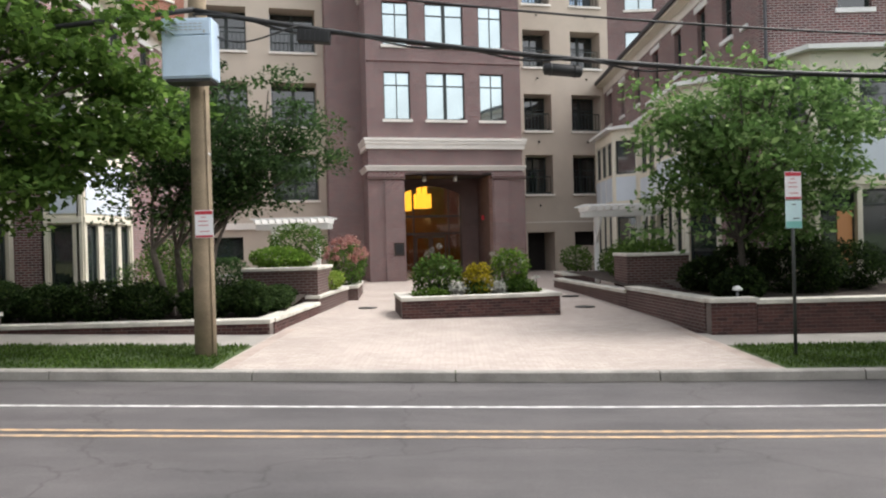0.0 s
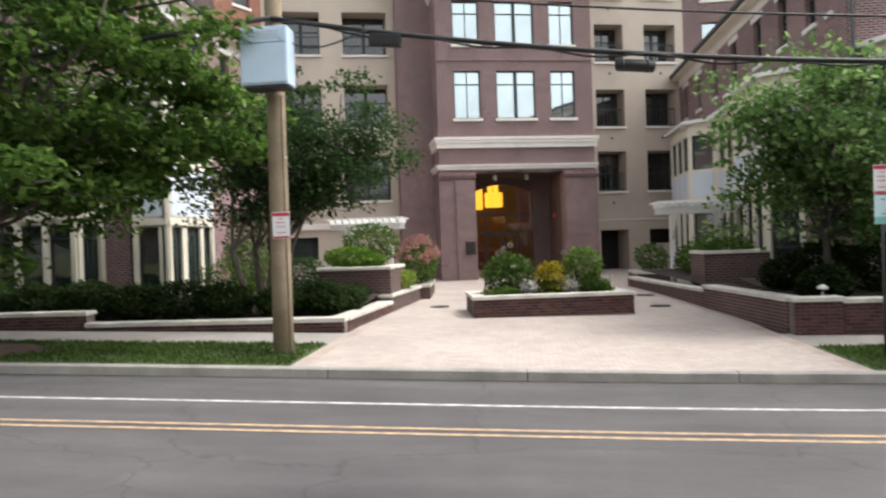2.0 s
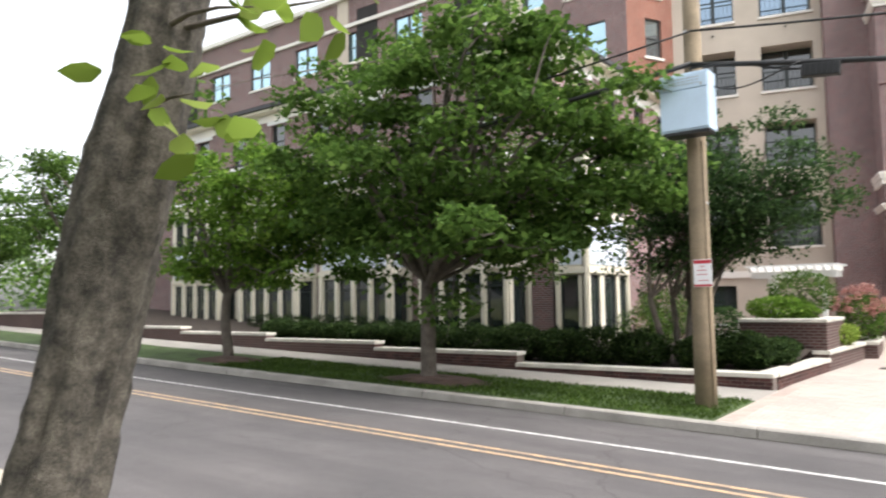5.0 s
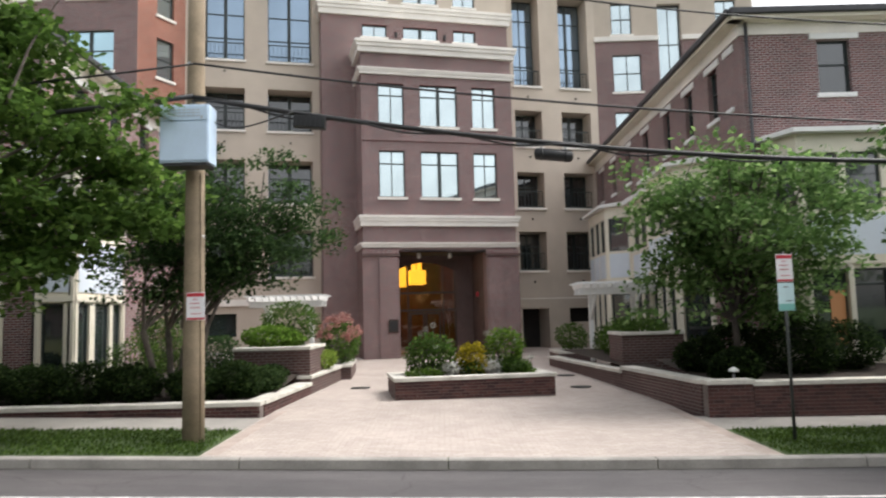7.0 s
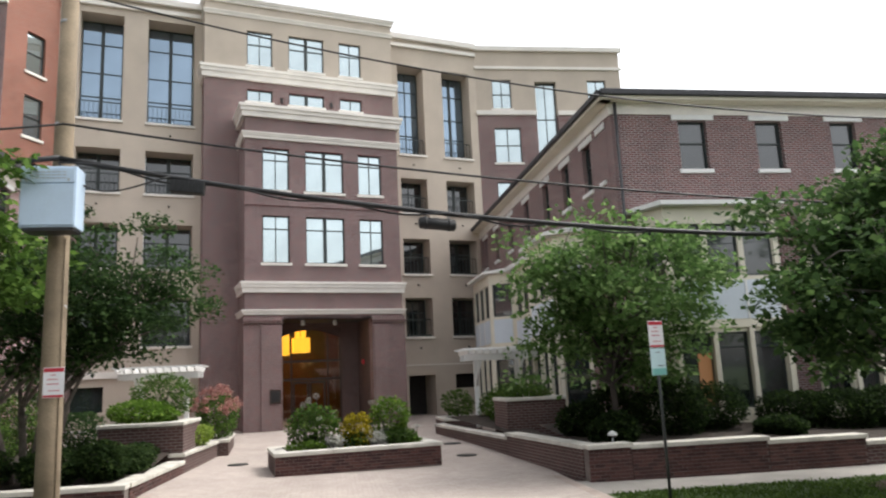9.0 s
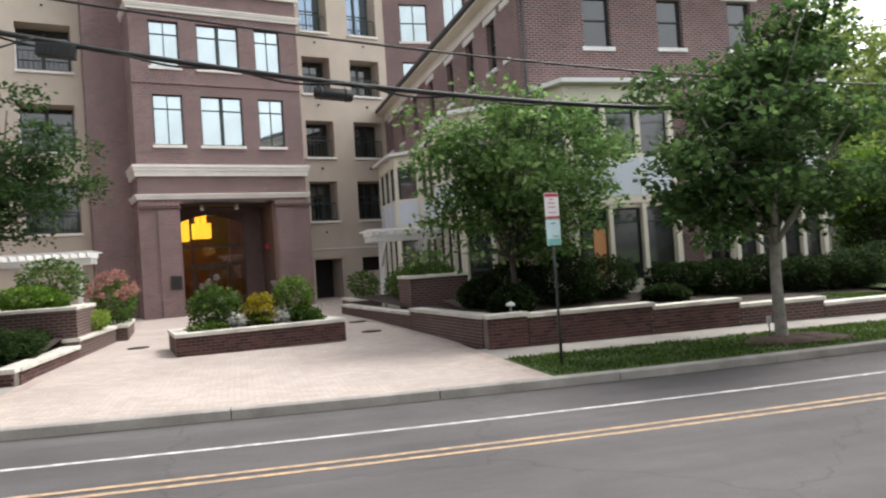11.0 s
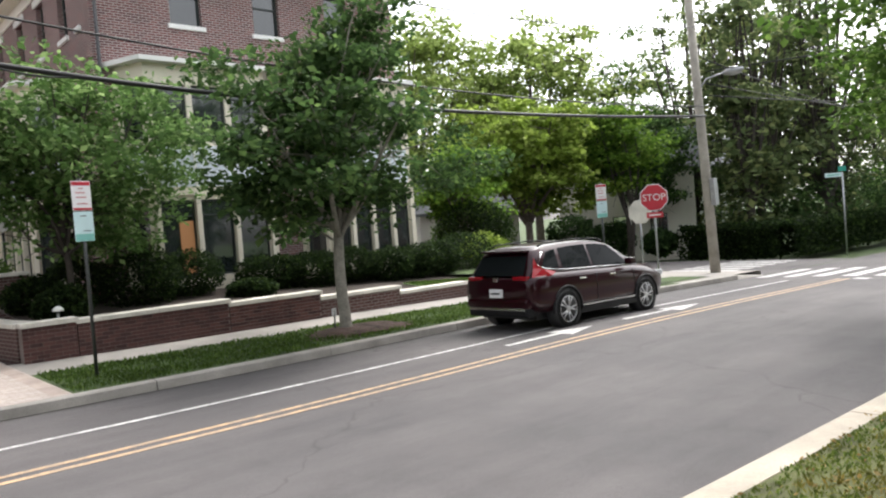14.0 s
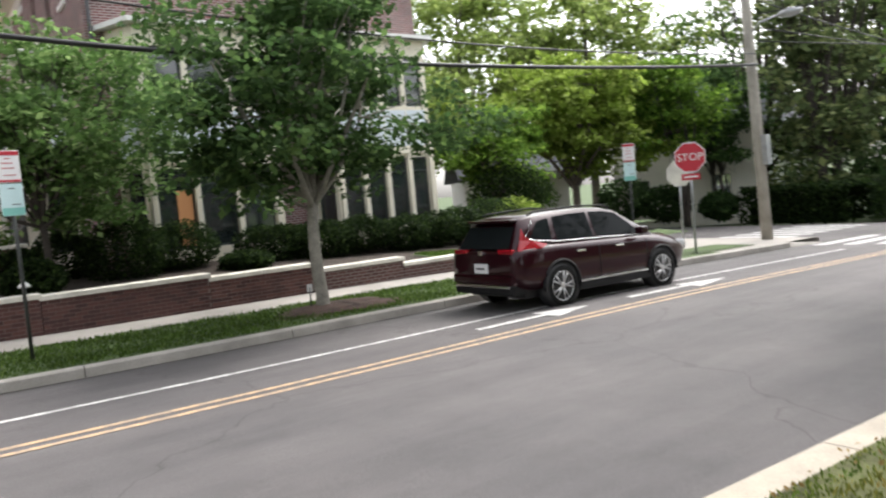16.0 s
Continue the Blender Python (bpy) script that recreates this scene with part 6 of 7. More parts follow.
bush((20.3, 19.5, 0.3), (1.25, 1.0, 0.72), LEAF_HEDGE, "large rounded dark green shrub on the lawn", 180, 3200, 0.1, 0.035)
bush((23.6, 22.0, 0.3), (1.9, 1.6, 1.35), LEAF_HEDGE, "large dark green shrub in the corner garden", 186, 4200, 0.14, 0.055)
bush((26.0, 24.5, 0.1), (2.2, 1.8, 1.5), LEAF, "large green shrub in the corner garden", 187, 4200, 0.16, 0.06)
bush((22.5, 20.5, 0.3), (1.1, 1.0, 0.7), LEAF_YELLOW, "yellow-green shrub on the lawn", 181, 2200, 0.11, 0.04)
bush((5.95, 22.0, 1.4), (0.8, 0.7, 0.32), LEAF, "green shrub in the tall planter", 182, 2200, 0.09, 0.03)
bush((5.9, 24.3, 0.6), (0.7, 1.0, 0.75), LEAF, "green shrub beside the forecourt", 183, 2400, 0.09, 0.03)
bush((5.9, 26.2, 0.6), (0.6, 0.9, 0.6), LEAF, "green shrub beside the forecourt", 184, 2000, 0.09, 0.03)
bush((5.0, 28.8, 0.7), (0.65, 0.9, 0.6), LEAF, "green shrub in the low planter", 185, 2000, 0.09, 0.03)

# the flower planter
def in_planter(u, v, z=0.45):
    return (PA @ Vector((u, v, z)))[:]


pl = bush(in_planter(0.95, 1.0), (0.68, 0.55, 0.60), LEAF, "leafy green perennial with tall stems in the brick planter", 190, 2200, 0.11, 0.03, "perennial", "planter flowers", category="flower")
bush(in_planter(0.75, 0.6), (0.5, 0.3, 0.16), LEAF_BRIGHT, "low green ground cover in the brick planter", 191, 900, 0.08, 0.02, "ground_cover", category="flower")
bush(in_planter(2.0, 0.85), (0.48, 0.42, 0.50), LEAF_GOLD, "golden yellow rounded shrub in the brick planter", 192, 1500, 0.08, 0.032, "golden_shrub")
bush(in_planter(2.0, 0.8), (0.40, 0.36, 0.26), LEAF, "green foliage under the golden shrub", 193, 900, 0.08, 0.03, "perennial", category="flower")
bush(in_planter(2.95, 1.05), (0.6, 0.5, 0.66), LEAF_BRIGHT, "tall green flowering perennial in the brick planter", 194, 1900, 0.12, 0.025, "perennial", "planter flowers", category="flower")
bush(in_planter(3.1, 0.7), (0.5, 0.38, 0.26), LEAF, "green rounded perennial in the brick planter", 195, 1500, 0.08, 0.03, "perennial", "planter flowers", category="flower")
bush(in_planter(3.4, 0.55), (0.35, 0.25, 0.12), LEAF_BRIGHT, "low green ground cover in the brick planter", 196, 700, 0.07, 0.02, "ground_cover", category="flower")
SEED = rough_mat("grey_seed_head", (0.32, 0.30, 0.27), 0.9, 5, 60, 0.3)
fr = np.random.default_rng(8)
for k, (u, v, h) in enumerate(((0.85, 1.2, 1.3), (1.05, 1.25, 1.4), (0.7, 1.1, 1.2), (1.45, 1.1, 0.95), (1.5, 1.2, 0.85), (2.5, 1.3, 1.15), (2.7, 1.3, 1.05), (3.0, 1.35, 1.22), (3.3, 1.3, 1.15), (2.75, 1.0, 0.9), (1.25, 0.9, 0.6))):
    a = thing("allium", Matrix.Translation(in_planter(u, v, 0.4)), "thin stem with round grey seed head in the planter", "flower", "alliums")
    bm = bmesh.new()
    tube(bm, [(0, 0, 0), (0.02, 0, h * 0.5), (0.0, 0.01, h)], 0.008, 5)
    part("stem", bm, POSTM, a)
    q = fr.normal(size=(160, 3))
    q = q / np.linalg.norm(q, axis=1)[:, None] * 0.07 + (0, 0, h)
    part("seed_head", quads_mesh("seed_head", leaf_quads(q, 0.03, 0.008, fr, 0, 0), SEED), None, a)
for k, (u, v, h, n) in enumerate(((1.4, 0.6, 0.3, 260), (1.55, 0.75, 0.24, 200), (2.52, 0.65, 0.35, 200), (2.62, 0.6, 0.22, 160), (1.1, 0.7, 0.85, 24), (3.2, 0.8, 0.95, 26), (3.65, 0.8, 0.5, 30))):
    a = thing("white_flower", Matrix.Translation(in_planter(u, v, 0.4)), "cluster of white blossoms in the planter", "flower", "white blossoms")
    bm = bmesh.new()
    tube(bm, [(0, 0, 0), (0.01, 0, h)], 0.008, 5)
    part("stem", bm, POSTM, a)
    q = fr.normal(size=(n, 3)) * (0.12 if n > 100 else 0.035) * np.array((1, 0.8, 0.6)) + (0, 0, h)
    part("blossom", quads_mesh("blossom", leaf_quads(q, 0.07, 0.03, fr, 0, 0.4), PETAL_WHITE), None, a)

# clipped hedge across the side street
hrng = np.random.default_rng(77)
hp = []
for (x0, y0), (x1, y1) in (((37.3, 20.5), (37.5, 15.5)), ((37.5, 15.5), (70.0, 14.5))):
    n = 34000 if x1 > 40 else 8000
    t = hrng.uniform(0, 1, n)
    e = hrng.uniform(-0.6, 0.6, n)
    z = hrng.uniform(0, 1.55, n)
    side = hrng.uniform(0, 1, n) < 0.7
    e = np.where(side, np.sign(e) * (0.62 + hrng.normal(size=n) * 0.06), e)
    z = np.where(side, z, 1.55 + hrng.normal(size=n) * 0.07)
    dx, dy = (x1 - x0), (y1 - y0)
    ln = math.hypot(dx, dy)
    hp.append(np.stack([x0 + dx * t - dy / ln * e, y0 + dy * t + dx / ln * e, z - 0.75], axis=1))
hedge = tagged(part("hedge", quads_mesh("hedge", leaf_quads(np.concatenate(hp), 0.17, 0.075, hrng, 0, 0.1), LEAF_HEDGE), None), "long dark green clipped hedge across the side street", "hedge", kind="stuff")
hedge_core = tagged(part("hedge_core", boxes((37.2, 37.5, 16, 20.2, -0.8, 0.3), (38.5, 69, 14.85, 15.1, -0.8, 0.3)), LEAF_HEDGE), "dark twiggy inside of the clipped hedge", "hedge", kind="stuff")


# grass blades
def grass(name, n, xr, yr, zf, L, W, seed, label, mat=None, edge=None):
    g = np.random.default_rng(seed)
    x, y = g.uniform(*xr, n), g.uniform(*yr, n)
    keep = np.sin(x * 2.1) * np.sin(y * 3.3 + x) + g.uniform(-1.2, 1.2, n) > -0.9
    x, y = x[keep], y[keep]
    z = np.array([zf(a, b) for a, b in zip(x, y)])
    if edge:
        y = np.where(y > 0, y * np.array([edge(a) for a in x]) / 2.86, y)
    return tagged(part(name, quads_mesh(name, leaf_quads(np.stack([x, y, z], 1), L, W, g, -0.9, 0.6), mat or BLADE), None), label, "grass", kind="stuff")


grass("grass_blades", 26000, (-16, -3.6), (11.62, 13.9), land, 0.075, 0.010, 1, "mown green grass blades beside the pole")
grass("grass_blades", 26000, (5.2, 18), (11.62, 13.9), land, 0.075, 0.010, 2, "mown green grass blades beside the sign post")
grass("grass_blades", 12000, (15.5, 21), (15.8, 17.0), lambda x, y: float(np.interp(x, (14.1, 16.6, 19, 21.4), (0.32, 0.2, 0.06, -0.1))) + (y - 15.7) * 0.07 + 0.03, 0.07, 0.010, 4, "mown green grass blades on the small lawn")
grass("grass_blades", 40000, (5, 16), (-0.5, 2.84), near_land, 0.05, 0.008, 3, "short patchy grass blades on the bank", BLADE_BANK, near_edge)
grass("grass_blades", 34000, (-7, 5), (-0.5, 2.84), near_land, 0.05, 0.008, 7, "short patchy grass blades on the bank", BLADE_BANK, near_edge)
g = np.random.default_rng(12)
q = np.stack([g.uniform(5, 16, 1700), g.uniform(-0.5, 2.84, 1700)], 1)
q = np.column_stack([q, [near_land(a, b) + 0.02 for a, b in q]])
LITTER = leaf_mat("dry_fallen_leaf", (0.30, 0.20, 0.08), (0.42, 0.33, 0.16))
tagged(part("fallen_leaves", quads_mesh("fallen_leaves", leaf_quads(q, 0.05, 0.016, g, 0, 0), LITTER), None), "dry tan leaf litter scattered in the grass", "leaf litter", kind="stuff")


# ---- parked car ----
def lathe(bm, prof, n=32, axis_y=0.0):
    rings = [[bm.verts.new((r * math.cos(2 * math.pi * k / n), y + axis_y, r * math.sin(2 * math.pi * k / n))) for k in range(n)] for r, y in prof]
    for a, b in zip(rings, rings[1:]):
        for k in range(n):
            f = bm.faces.new((a[k], a[(k + 1) % n], b[(k + 1) % n], b[k]))
            f.smooth = True
    return rings


CARP = Mat("dark_maroon_car_paint", 0.28)
CARP.b.inputs["Metallic"].default_value = 0.1
CARP.b.inputs["Coat Weight"].default_value = 0.6
CARP.b.inputs["Specular IOR Level"].default_value = 0.1
CARP.b.inputs["Coat Roughness"].default_value = 0.04
CARPAINT = CARP.color(CARP.ramp(CARP.noise(400, 2), [(0.3, (0.014, 0.0006, 0.0030)), (0.7, (0.022, 0.0011, 0.0048))]))
CARGLASS = rough_mat("dark_tinted_car_glass", (0.010, 0.012, 0.013), 0.05, 1, 5, 0.1, 0.0)
CARGLASS.node_tree.nodes["Principled BSDF"].inputs["IOR"].default_value = 1.14
CLAD = rough_mat("black_plastic_cladding", (0.018, 0.018, 0.019), 0.6, 3, 50, 0.2, 0.0)
TYRE = rough_mat("tyre_rubber", (0.016, 0.016, 0.016), 0.85, 4, 50, 0.3, 0.1)
for k in (CLAD, TYRE):
    k.node_tree.nodes["Principled BSDF"].inputs["Specular IOR Level"].default_value = 0.15
CHROME = rough_mat("chrome_trim", (0.75, 0.75, 0.76), 0.15, 3, 40, 0.1, 0.0, 1.0)
ALLOY = rough_mat("machined_alloy", (0.62, 0.62, 0.63), 0.3, 3, 40, 0.15, 0.0, 0.9)
TAIL = Mat("red_tail_lamp_lens", 0.12).color((0.24, 0.006, 0.012))
HEADL = rough_mat("clear_headlamp_lens", (0.6, 0.62, 0.64), 0.1, 3, 40, 0.1, 0.0)

CX, CY = 14.6, 10.2
tilt = math.degrees(math.atan2(gutter(16.07) - gutter(13.41), 2.66))
car = thing("parked_car", pose(CX, CY, (gutter(13.4) + gutter(16.1)) / 2 + 0.04, 0, -tilt, 0), "dark maroon compact sport utility car parked at the kerb", "car")
BODY = [(-2.30, 0.55, 0.66, 0.74, 0.70, 0.93, 0.96), (-2.27, 0.40, 0.76, 0.84, 0.79, 0.98, 1.00), (-2.1, 0.33, 0.84, 0.90, 0.86, 1.02, 1.05), (-1.7, 0.29, 0.88, 0.925, 0.89, 1.04, 1.09), (-0.9, 0.26, 0.895, 0.925, 0.895, 1.03, 1.08), (0.0, 0.25, 0.895, 0.925, 0.89, 1.01, 1.06), (0.9, 0.26, 0.895, 0.925, 0.88, 0.99, 1.04), (1.3, 0.27, 0.895, 0.925, 0.86, 0.97, 1.03), (1.75, 0.29, 0.87, 0.91, 0.80, 0.92, 0.99), (2.05, 0.33, 0.81, 0.86, 0.72, 0.84, 0.91), (2.22, 0.38, 0.72, 0.77, 0.62, 0.74, 0.80), (2.30, 0.48, 0.58, 0.64, 0.52, 0.64, 0.68)]
bm = bmesh.new()
rows = []
for x, zb, ws, wm, wsh, zs, zt in BODY:
    half = [(0, zb), (ws * 0.7, zb), (ws, zb + 0.06), (wm, zb + 0.2), (wm, (zb + zs) / 2 + 0.1), (wm * 0.985, zs - 0.10), (wsh, zs), (wsh * 0.8, zt - 0.012), (wsh * 0.4, zt), (0, zt + 0.008)]
    full = half + [(-y, z) for y, z in half[-2:0:-1]]
    rows.append([bm.verts.new((x, y, z)) for y, z in full])
for a, b in zip(rows, rows[1:]):
    for k in range(len(a)):
        f = bm.faces.new((a[k], b[k], b[(k + 1) % len(a)], a[(k + 1) % len(a)]))
        f.smooth = True
bm.faces.new(rows[0])
bm.faces.new(rows[-1][::-1])
bmesh.ops.recalc_face_normals(bm, faces=bm.faces)
part("body", bm, CARPAINT, car)
GH = [(1.22, 0.80, 1.02, 0.78, 1.035), (0.9, 0.82, 1.03, 0.74, 1.26), (0.35, 0.84, 1.03, 0.67, 1.575), (0.0, 0.85, 1.04, 0.655, 1.645), (-0.5, 0.85, 1.05, 0.65, 1.675), (-1.0, 0.85, 1.06, 0.64, 1.665), (-1.6, 0.845, 1.07, 0.62, 1.625), (-1.92, 0.83, 1.07, 0.60, 1.57), (-2.0, 0.82, 1.06, 0.62, 1.46), (-2.24, 0.78, 0.99, 0.76, 1.02)]

GH = [(x, w0, z0, w1, 1.02 + (z1 - 1.02) * 0.9 if z1 > 1.1 else z1) for x, w0, z0, w1, z1 in GH]  # the roof sits low


def gh(x, t, out=0.0):
    """A point on the side of the cabin: t from the belt to the roof's edge."""
    xs = [g[0] for g in GH][::-1]
    w0, z0, w1, z1 = (float(np.interp(x, xs, [g[k] for g in GH][::-1])) for k in (1, 2, 3, 4))
    return (x, w0 + (w1 - w0) * t + out, z0 + (z1 - z0) * t)


bm = bmesh.new()
rows = []
for x, w0, z0, w1, z1 in GH:
    half = [(w0, z0 - 0.03), (w0 + (w1 - w0) * 0.5, z0 + (z1 - z0) * 0.5), (w1 + 0.012, z1 - 0.03), (w1 - 0.06, z1 + 0.005), (w1 * 0.5, z1 + 0.022), (0, z1 + 0.028)]
    full = half + [(-y, z) for y, z in half[-2::-1]]
    rows.append([bm.verts.new((x, y, z)) for y, z in full])
for a, b in zip(rows, rows[1:]):
    for k in range(len(a) - 1):
        f = bm.faces.new((a[k], b[k], b[k + 1], a[k + 1]))
        f.smooth = True
bmesh.ops.recalc_face_normals(bm, faces=bm.faces)
part("cabin", bm, CARPAINT, car)


def cabin_patch(poly, out, s):
    bm = bmesh.new()
    vs = [bm.verts.new((p[0], p[1] * s, p[2])) for p in (gh(x, t, out) for x, t in poly)]
    bm.faces.new(vs if s > 0 else vs[::-1])
    return bm


for s in (1, -1):
    for poly in ([(-1.86, 0.28), (-1.42, 0.10), (-1.36, 0.84), (-1.62, 0.78)], [(-1.31, 0.10), (-0.9, 0.09), (-0.42, 0.09), (-0.44, 0.88), (-0.9, 0.87), (-1.26, 0.85)], [(-0.34, 0.09), (0.4, 0.09), (0.86, 0.12), (0.6, 0.72), (0.3, 0.90), (0.0, 0.89), (-0.36, 0.88)]):
        part("side_window", cabin_patch(poly, 0.008, s), CARGLASS, car)
    bm = bmesh.new()
    trim = [gh(x, t, 0.014) for x, t in ((1.0, 0.06), (0.4, 0.05), (-0.4, 0.05), (-1.3, 0.06), (-1.75, 0.16), (-1.97, 0.36), (-1.72, 0.84))]
    tube(bm, [(x, y * s, z) for x, y, z in trim], 0.008, 6)
    part("window_trim", bm, CHROME, car)
    # rear lamps: upright beside the glass and a leg on the tailgate
    bm = bmesh.new()
    a = [gh(-1.97, 0.80, 0.014), gh(-1.97, 0.50, 0.018), gh(-1.88, 0.20, 0.022), gh(-1.58, 0.02, 0.03), gh(-1.72, -0.10, 0.045), gh(-2.16, -0.08, 0.04), gh(-2.20, 0.10, 0.03), gh(-2.08, 0.55, 0.016)]
    top = [bm.verts.new((x, y * s, z)) for x, y, z in a]
    bm.faces.new(top if s < 0 else top[::-1])
    part("tail_lamp", bm, TAIL, car, "red tail lamp")
    part("tail_lamp", boxes((-2.29, -2.12, min(0.40 * s, 0.77 * s), max(0.40 * s, 0.77 * s), 0.945, 1.04), bevel=0.03), TAIL, car, "red tail lamp")
    bm = bmesh.new()
    tube(bm, [(-1.75, 0.60 * s, 1.57), (-1.6, 0.60 * s, 1.615), (-0.6, 0.62 * s, 1.655), (0.1, 0.62 * s, 1.625), (0.25, 0.62 * s, 1.57)], 0.018, 6)
    part("roof_rail", bm, CLAD, car)
    part("sill_cladding", boxes((-0.95, 0.95, min(0.86 * s, 0.935 * s), max(0.86 * s, 0.935 * s), 0.22, 0.36), bevel=0.015), CLAD, car)
    part("chrome_strip", boxes((-0.9, 0.9, min(0.93 * s, 0.945 * s), max(0.93 * s, 0.945 * s), 0.36, 0.395), bevel=0.006), CHROME, car)
    for x0 in (-0.95, 0.05):
        part("door_handle", boxes((x0, x0 + 0.2, min(0.915 * s, 0.95 * s), max(0.915 * s, 0.95 * s), 0.88, 0.915), bevel=0.01), CHROME, car)
    bm = boxes((0.62, 0.80, min(0.9 * s, 1.08 * s), max(0.9 * s, 1.08 * s), 1.05, 1.19), bevel=0.035)
    part("mirror", bm, CARPAINT, car)
    part("headlamp", boxes((1.85, 2.24, min(0.52 * s, 0.80 * s), max(0.52 * s, 0.80 * s), 0.70, 0.83), bevel=0.03), HEADL, car)
    for x0 in (-0.38, 0.92):
        bm = bmesh.new()
        tube(bm, [(x0, 0.929 * s, 0.36), (x0 + 0.01, 0.929 * s, 0.7), (x0, 0.915 * s, 0.96)], 0.006, 4)
        part("door_seam", bm, BLACKP, car)
    for x0 in (-1.33, 1.33):
        bm = bmesh.new()
        arc = [(x0 + 0.42 * math.cos(math.radians(d)), 0.925 * s, 0.36 + 0.42 * math.sin(math.radians(d))) for d in range(-8, 189, 14)]
        tube(bm, arc, 0.032, 6)
        part("arch_cladding", bm, CLAD, car)
        # black disc on the uncut body gives the shade of the wheel well
        bm = bmesh.new()
        lathe(bm, [(0.40, 0.70 * s), (0.40, 0.927 * s), (0.02, 0.927 * s)], 28)
        part("wheel_well_shade", bm, BLACKP, car, m=at(x0, 0, 0.36))
        w = part("wheel", (lambda b: (lathe(b, [(0.20, 0.70 * s), (0.30, 0.70 * s), (0.345, 0.73 * s), (0.352, 0.78 * s), (0.352, 0.88 * s), (0.342, 0.925 * s), (0.30, 0.945 * s), (0.25, 0.935 * s)], 36), b)[1])(bmesh.new()), TYRE, car, "black tyre", at(x0, 0, 0.352))
        bm = bmesh.new()
        lathe(bm, [(0.252, 0.90 * s), (0.252, 0.938 * s), (0.243, 0.94 * s), (0.238, 0.90 * s)], 32)
        lathe(bm, [(0.06, 0.90 * s), (0.058, 0.935 * s), (0.03, 0.94 * s), (0.004, 0.94 * s)], 16)
        part("rim", bm, ALLOY, w)
        for k in range(5):
            for d in (-0.16, 0.16):
                a0 = 2 * math.pi * k / 5
                bm = bmesh.new()
                tube(bm, [(0.05 * math.cos(a0 + d * 0.6), 0.925 * s, 0.05 * math.sin(a0 + d * 0.6)), (0.24 * math.cos(a0 + d * 1.3), 0.93 * s, 0.24 * math.sin(a0 + d * 1.3))], [0.016, 0.013], 5)
                part("spoke", bm, ALLOY, w)
bm = bmesh.new()
vs = [bm.verts.new(p) for p in ((-2.03, 0.58, 1.405), (-2.03, -0.58, 1.405), (-2.255, -0.66, 1.05), (-2.255, 0.66, 1.05))]
bm.faces.new(vs)
part("rear_window", bm, CARGLASS, car)
bm = bmesh.new()
vs = [bm.verts.new(p) for p in ((0.42, 0.58, 1.51), (0.42, -0.58, 1.51), (1.14, -0.68, 1.10), (1.14, 0.68, 1.10))]
bm.faces.new(vs[::-1])
part("windscreen", bm, CARGLASS, car)
part("roof_spoiler", boxes((-2.10, -1.80, -0.56, 0.56, 1.475, 1.52), bevel=0.02), CARPAINT, car)
part("rear_bumper", boxes((-2.34, -2.05, -0.80, 0.80, 0.44, 0.62), bevel=0.06), CARPAINT, car)
part("lower_valance", boxes((-2.31, -2.0, -0.78, 0.78, 0.27, 0.455), bevel=0.05), CLAD, car, "black plastic lower valance")
part("bumper_strip", boxes((-2.355, -2.2, -0.72, 0.72, 0.40, 0.45), bevel=0.012), CHROME, car, "silver strip")
part("number_plate", boxes((-2.345, -2.30, -0.16, 0.16, 0.64, 0.80), bevel=0.004), SIGNW, car, "white number plate")
part("plate_bars", boxes((-2.35, -2.345, -0.11, 0.11, 0.705, 0.735)), BLACKP, car)
part("badge", boxes((-2.33, -2.29, -0.06, 0.06, 0.94, 1.02), bevel=0.01), CHROME, car, "chrome badge")
bm = bmesh.new()
tube(bm, [(-2.30, 0.5, 0.33), (-2.1, 0.5, 0.34)], 0.035, 10)
part("exhaust", bm, CHROME, car)
part("underbody", boxes((-2.0, 2.0, -0.7, 0.7, 0.2, 0.34)), BLACKP, car)


# ---- houses far off ----
def far_house(m, w, d, h, wall, roof, label):
    o = thing("house", m, label, "house", "houses across the side street")
    hs = [(1.0 + i * 2.2, 2.0 + i * 2.2, z, z + 1.4) for i in range(int((w - 1) // 2.2)) for z in (0.9, 3.7) if z + 1.6 < h]
    part("wall", wall_mesh(w, -0.5, h, 0.3, hs), wall, o)
    for a, b, c, dd in hs:
        window(o, at(a, 0, c), b - a, dd - c, 1, 0.5, 0.1, True, 0, WHITE_TRIM)
    for b in ((0, 0.3, 0.3, d, -0.5, h), (w - 0.3, w, 0.3, d, -0.5, h), (0.3, w - 0.3, d - 0.3, d, -0.5, h)):
        part("wall", boxes(b), wall, o)
    bm = bmesh.new()
    extrude_profile(bm, [(-0.5, h), (d / 2, h + d * 0.38), (d + 0.5, h), (d + 0.5, h + 0.15), (d / 2, h + d * 0.38 + 0.2), (-0.5, h + 0.15)], -0.4, w + 0.4)
    bmesh.ops.recalc_face_normals(bm, faces=bm.faces)
    part("roof", bm, roof, o)
    return o


ROOFG = rough_mat("grey_roof_shingle", (0.16, 0.17, 0.18), 0.9, 0.8, 20, 0.3)
YELL = rough_mat("cream_siding", (0.80, 0.77, 0.68), 0.8, 0.6, 20, 0.1)
WHIT = rough_mat("white_siding", (0.68, 0.68, 0.66), 0.8, 0.6, 20, 0.1)
far_house(pose(38.5, 29.5, -0.6, 0, 0, -62), 8, 7, 4.8, YELL, ROOFG, "pale cream house half hidden by trees")
far_house(pose(58, 36, -0.6, 0, 0, -60), 8, 7, 5.6, WHIT, ROOFG, "white house half hidden by evergreens")
far_house(pose(30, 33, -0.4, 0, 0, -30), 6, 6, 3.0, WHIT, ROOFG, "small white house behind the gardens")
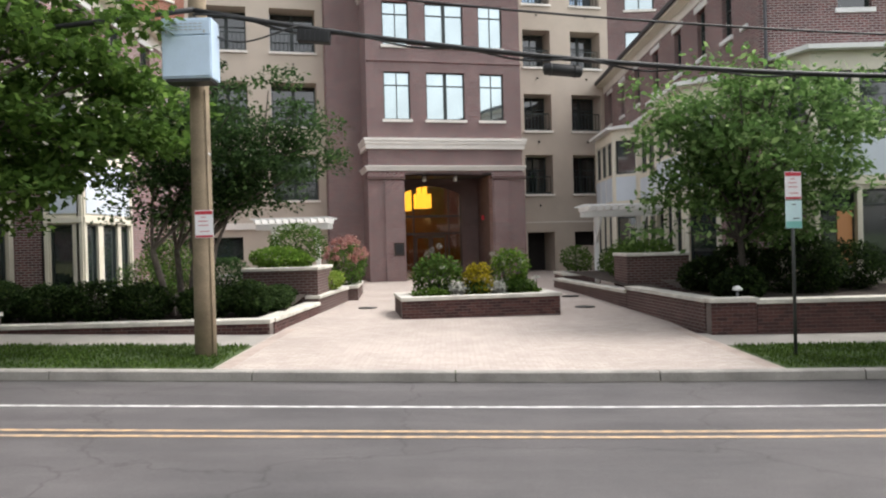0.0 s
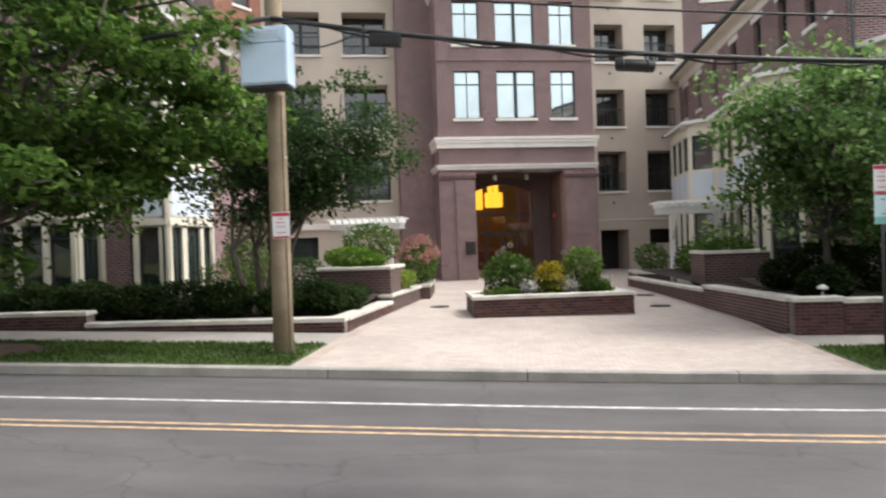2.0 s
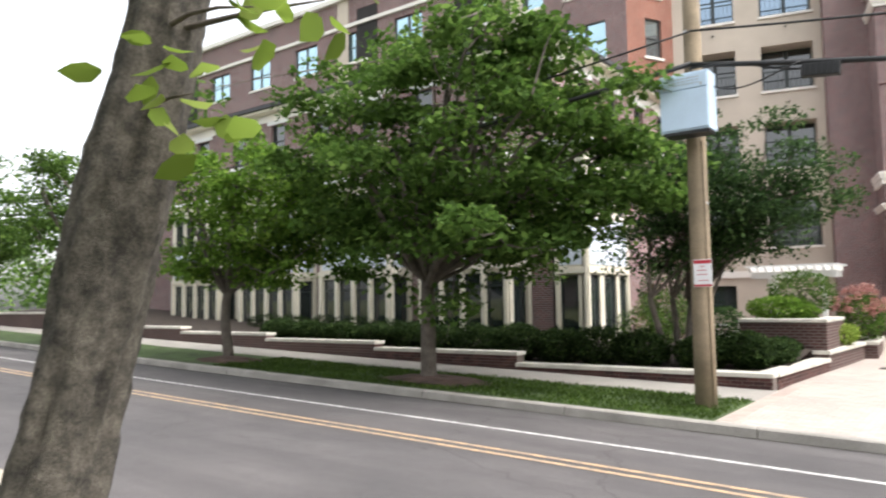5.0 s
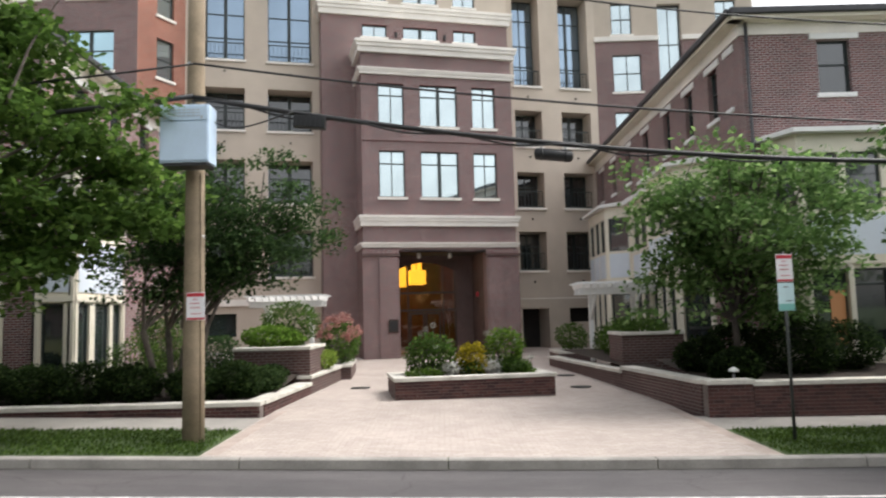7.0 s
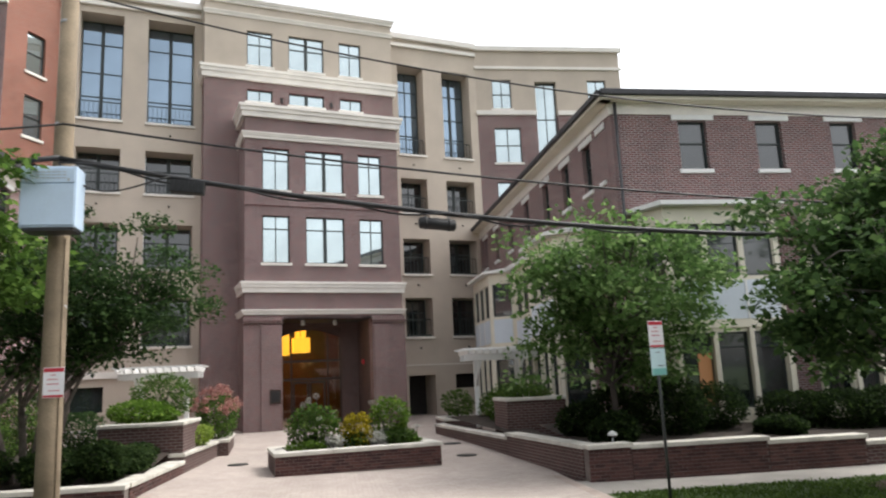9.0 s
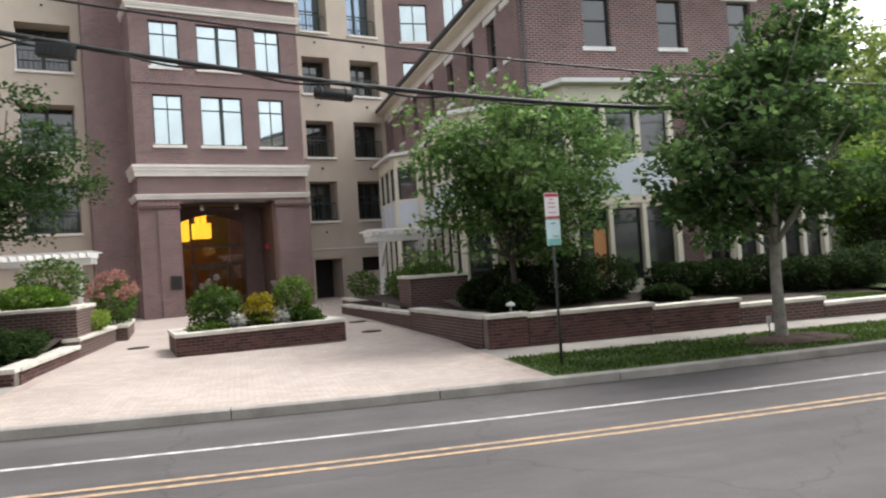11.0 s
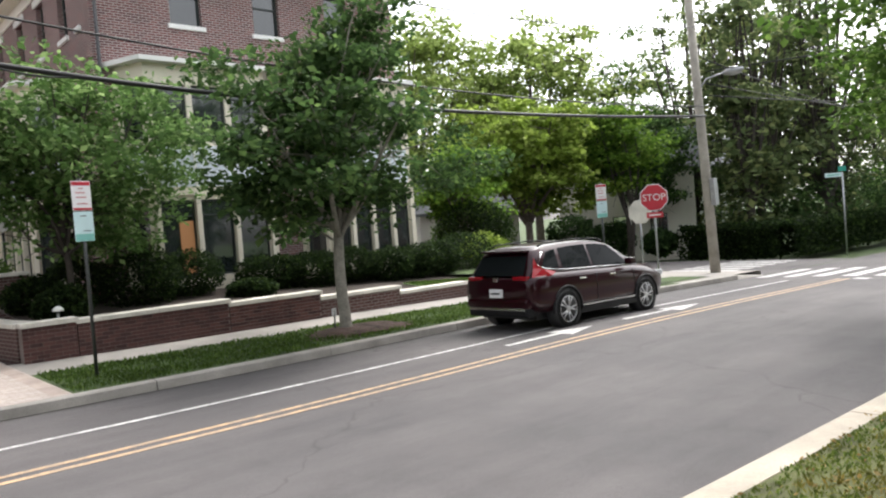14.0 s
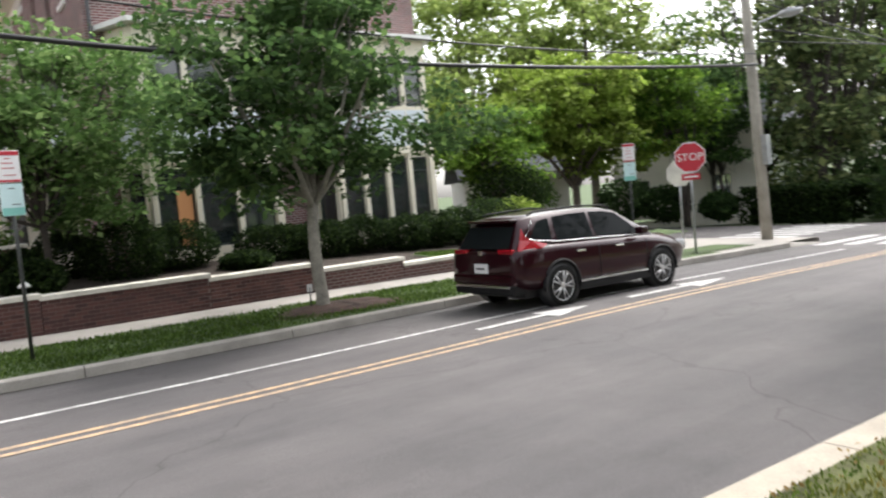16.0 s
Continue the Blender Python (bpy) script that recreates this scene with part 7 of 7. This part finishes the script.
# the far side of the view: houses behind the camera, seen only in the window panes
for k, x in enumerate((-30, -8, 16, 40)):
    far_house(pose(x + 9, -14, 0.4, 0, 0, 180), 11, 8, 6.2, BRICK, ROOFG, "brick house across the street behind the bank")

# small things by the right bed
gl2 = thing("garden_light", pose(6.15, 15.95, 0.6), "small pale garden light on a short stake", "lamp")
bm = bmesh.new()
tube(bm, [(0, 0, -0.05), (0, 0, 0.3)], 0.03, 8)
part("stake", bm, STEEL, gl2)
bm = bmesh.new()
tube(bm, [(0, 0, 0.28), (0, 0, 0.33), (0, 0, 0.38)], [0.11, 0.1, 0.03], 12)
part("cap", bm, WHITE_TRIM, gl2)
gl3 = thing("verge_marker", pose(10.33, 12.8, land(10.3, 12.8)), "small white marker on a dark stake by the tree", "marker")
bm = bmesh.new()
tube(bm, [(0, 0, -0.05), (0, 0, 0.45)], 0.015, 6)
part("stake", bm, POSTM, gl3)
part("plate", boxes((-0.05, 0.05, -0.01, 0.01, 0.36, 0.5), bevel=0.004), SIGNW, gl3)

red_box = thing("notice_box", pose(7.15, 23.0, 0.6), "small dark metal box with a red panel on a post", "box")
part("post", boxes((-0.04, 0.04, -0.04, 0.04, -0.1, 0.4)), POSTM, red_box)
part("housing", boxes((-0.22, 0.22, -0.12, 0.12, 0.4, 0.86), bevel=0.02), POSTM, red_box)
part("panel", boxes((-0.17, 0.17, -0.135, -0.12, 0.45, 0.7), bevel=0.004), SIGNR, red_box, "faded red panel")
rail = thing("balustrade", pose(-8.0, 25.6, 0.6) @ Matrix.Diagonal((0.7, 1.0, 0.65, 1.0)), "low white painted railing behind the tall planter", "railing")
part("top_rail", boxes((0, 2.4, -0.05, 0.05, 0.78, 0.86), bevel=0.01), WHITE_TRIM, rail)
part("bottom_rail", boxes((0, 2.4, -0.04, 0.04, 0.08, 0.14), bevel=0.01), WHITE_TRIM, rail)
for i in range(13):
    part("baluster", boxes((0.05 + i * 0.19, 0.11 + i * 0.19, -0.03, 0.03, 0.0, 0.78)), WHITE_TRIM, rail)

# ---- single bricks on the nearest wall faces ----
random.seed(21)
for f in FACES:
    lay_bricks(*f)
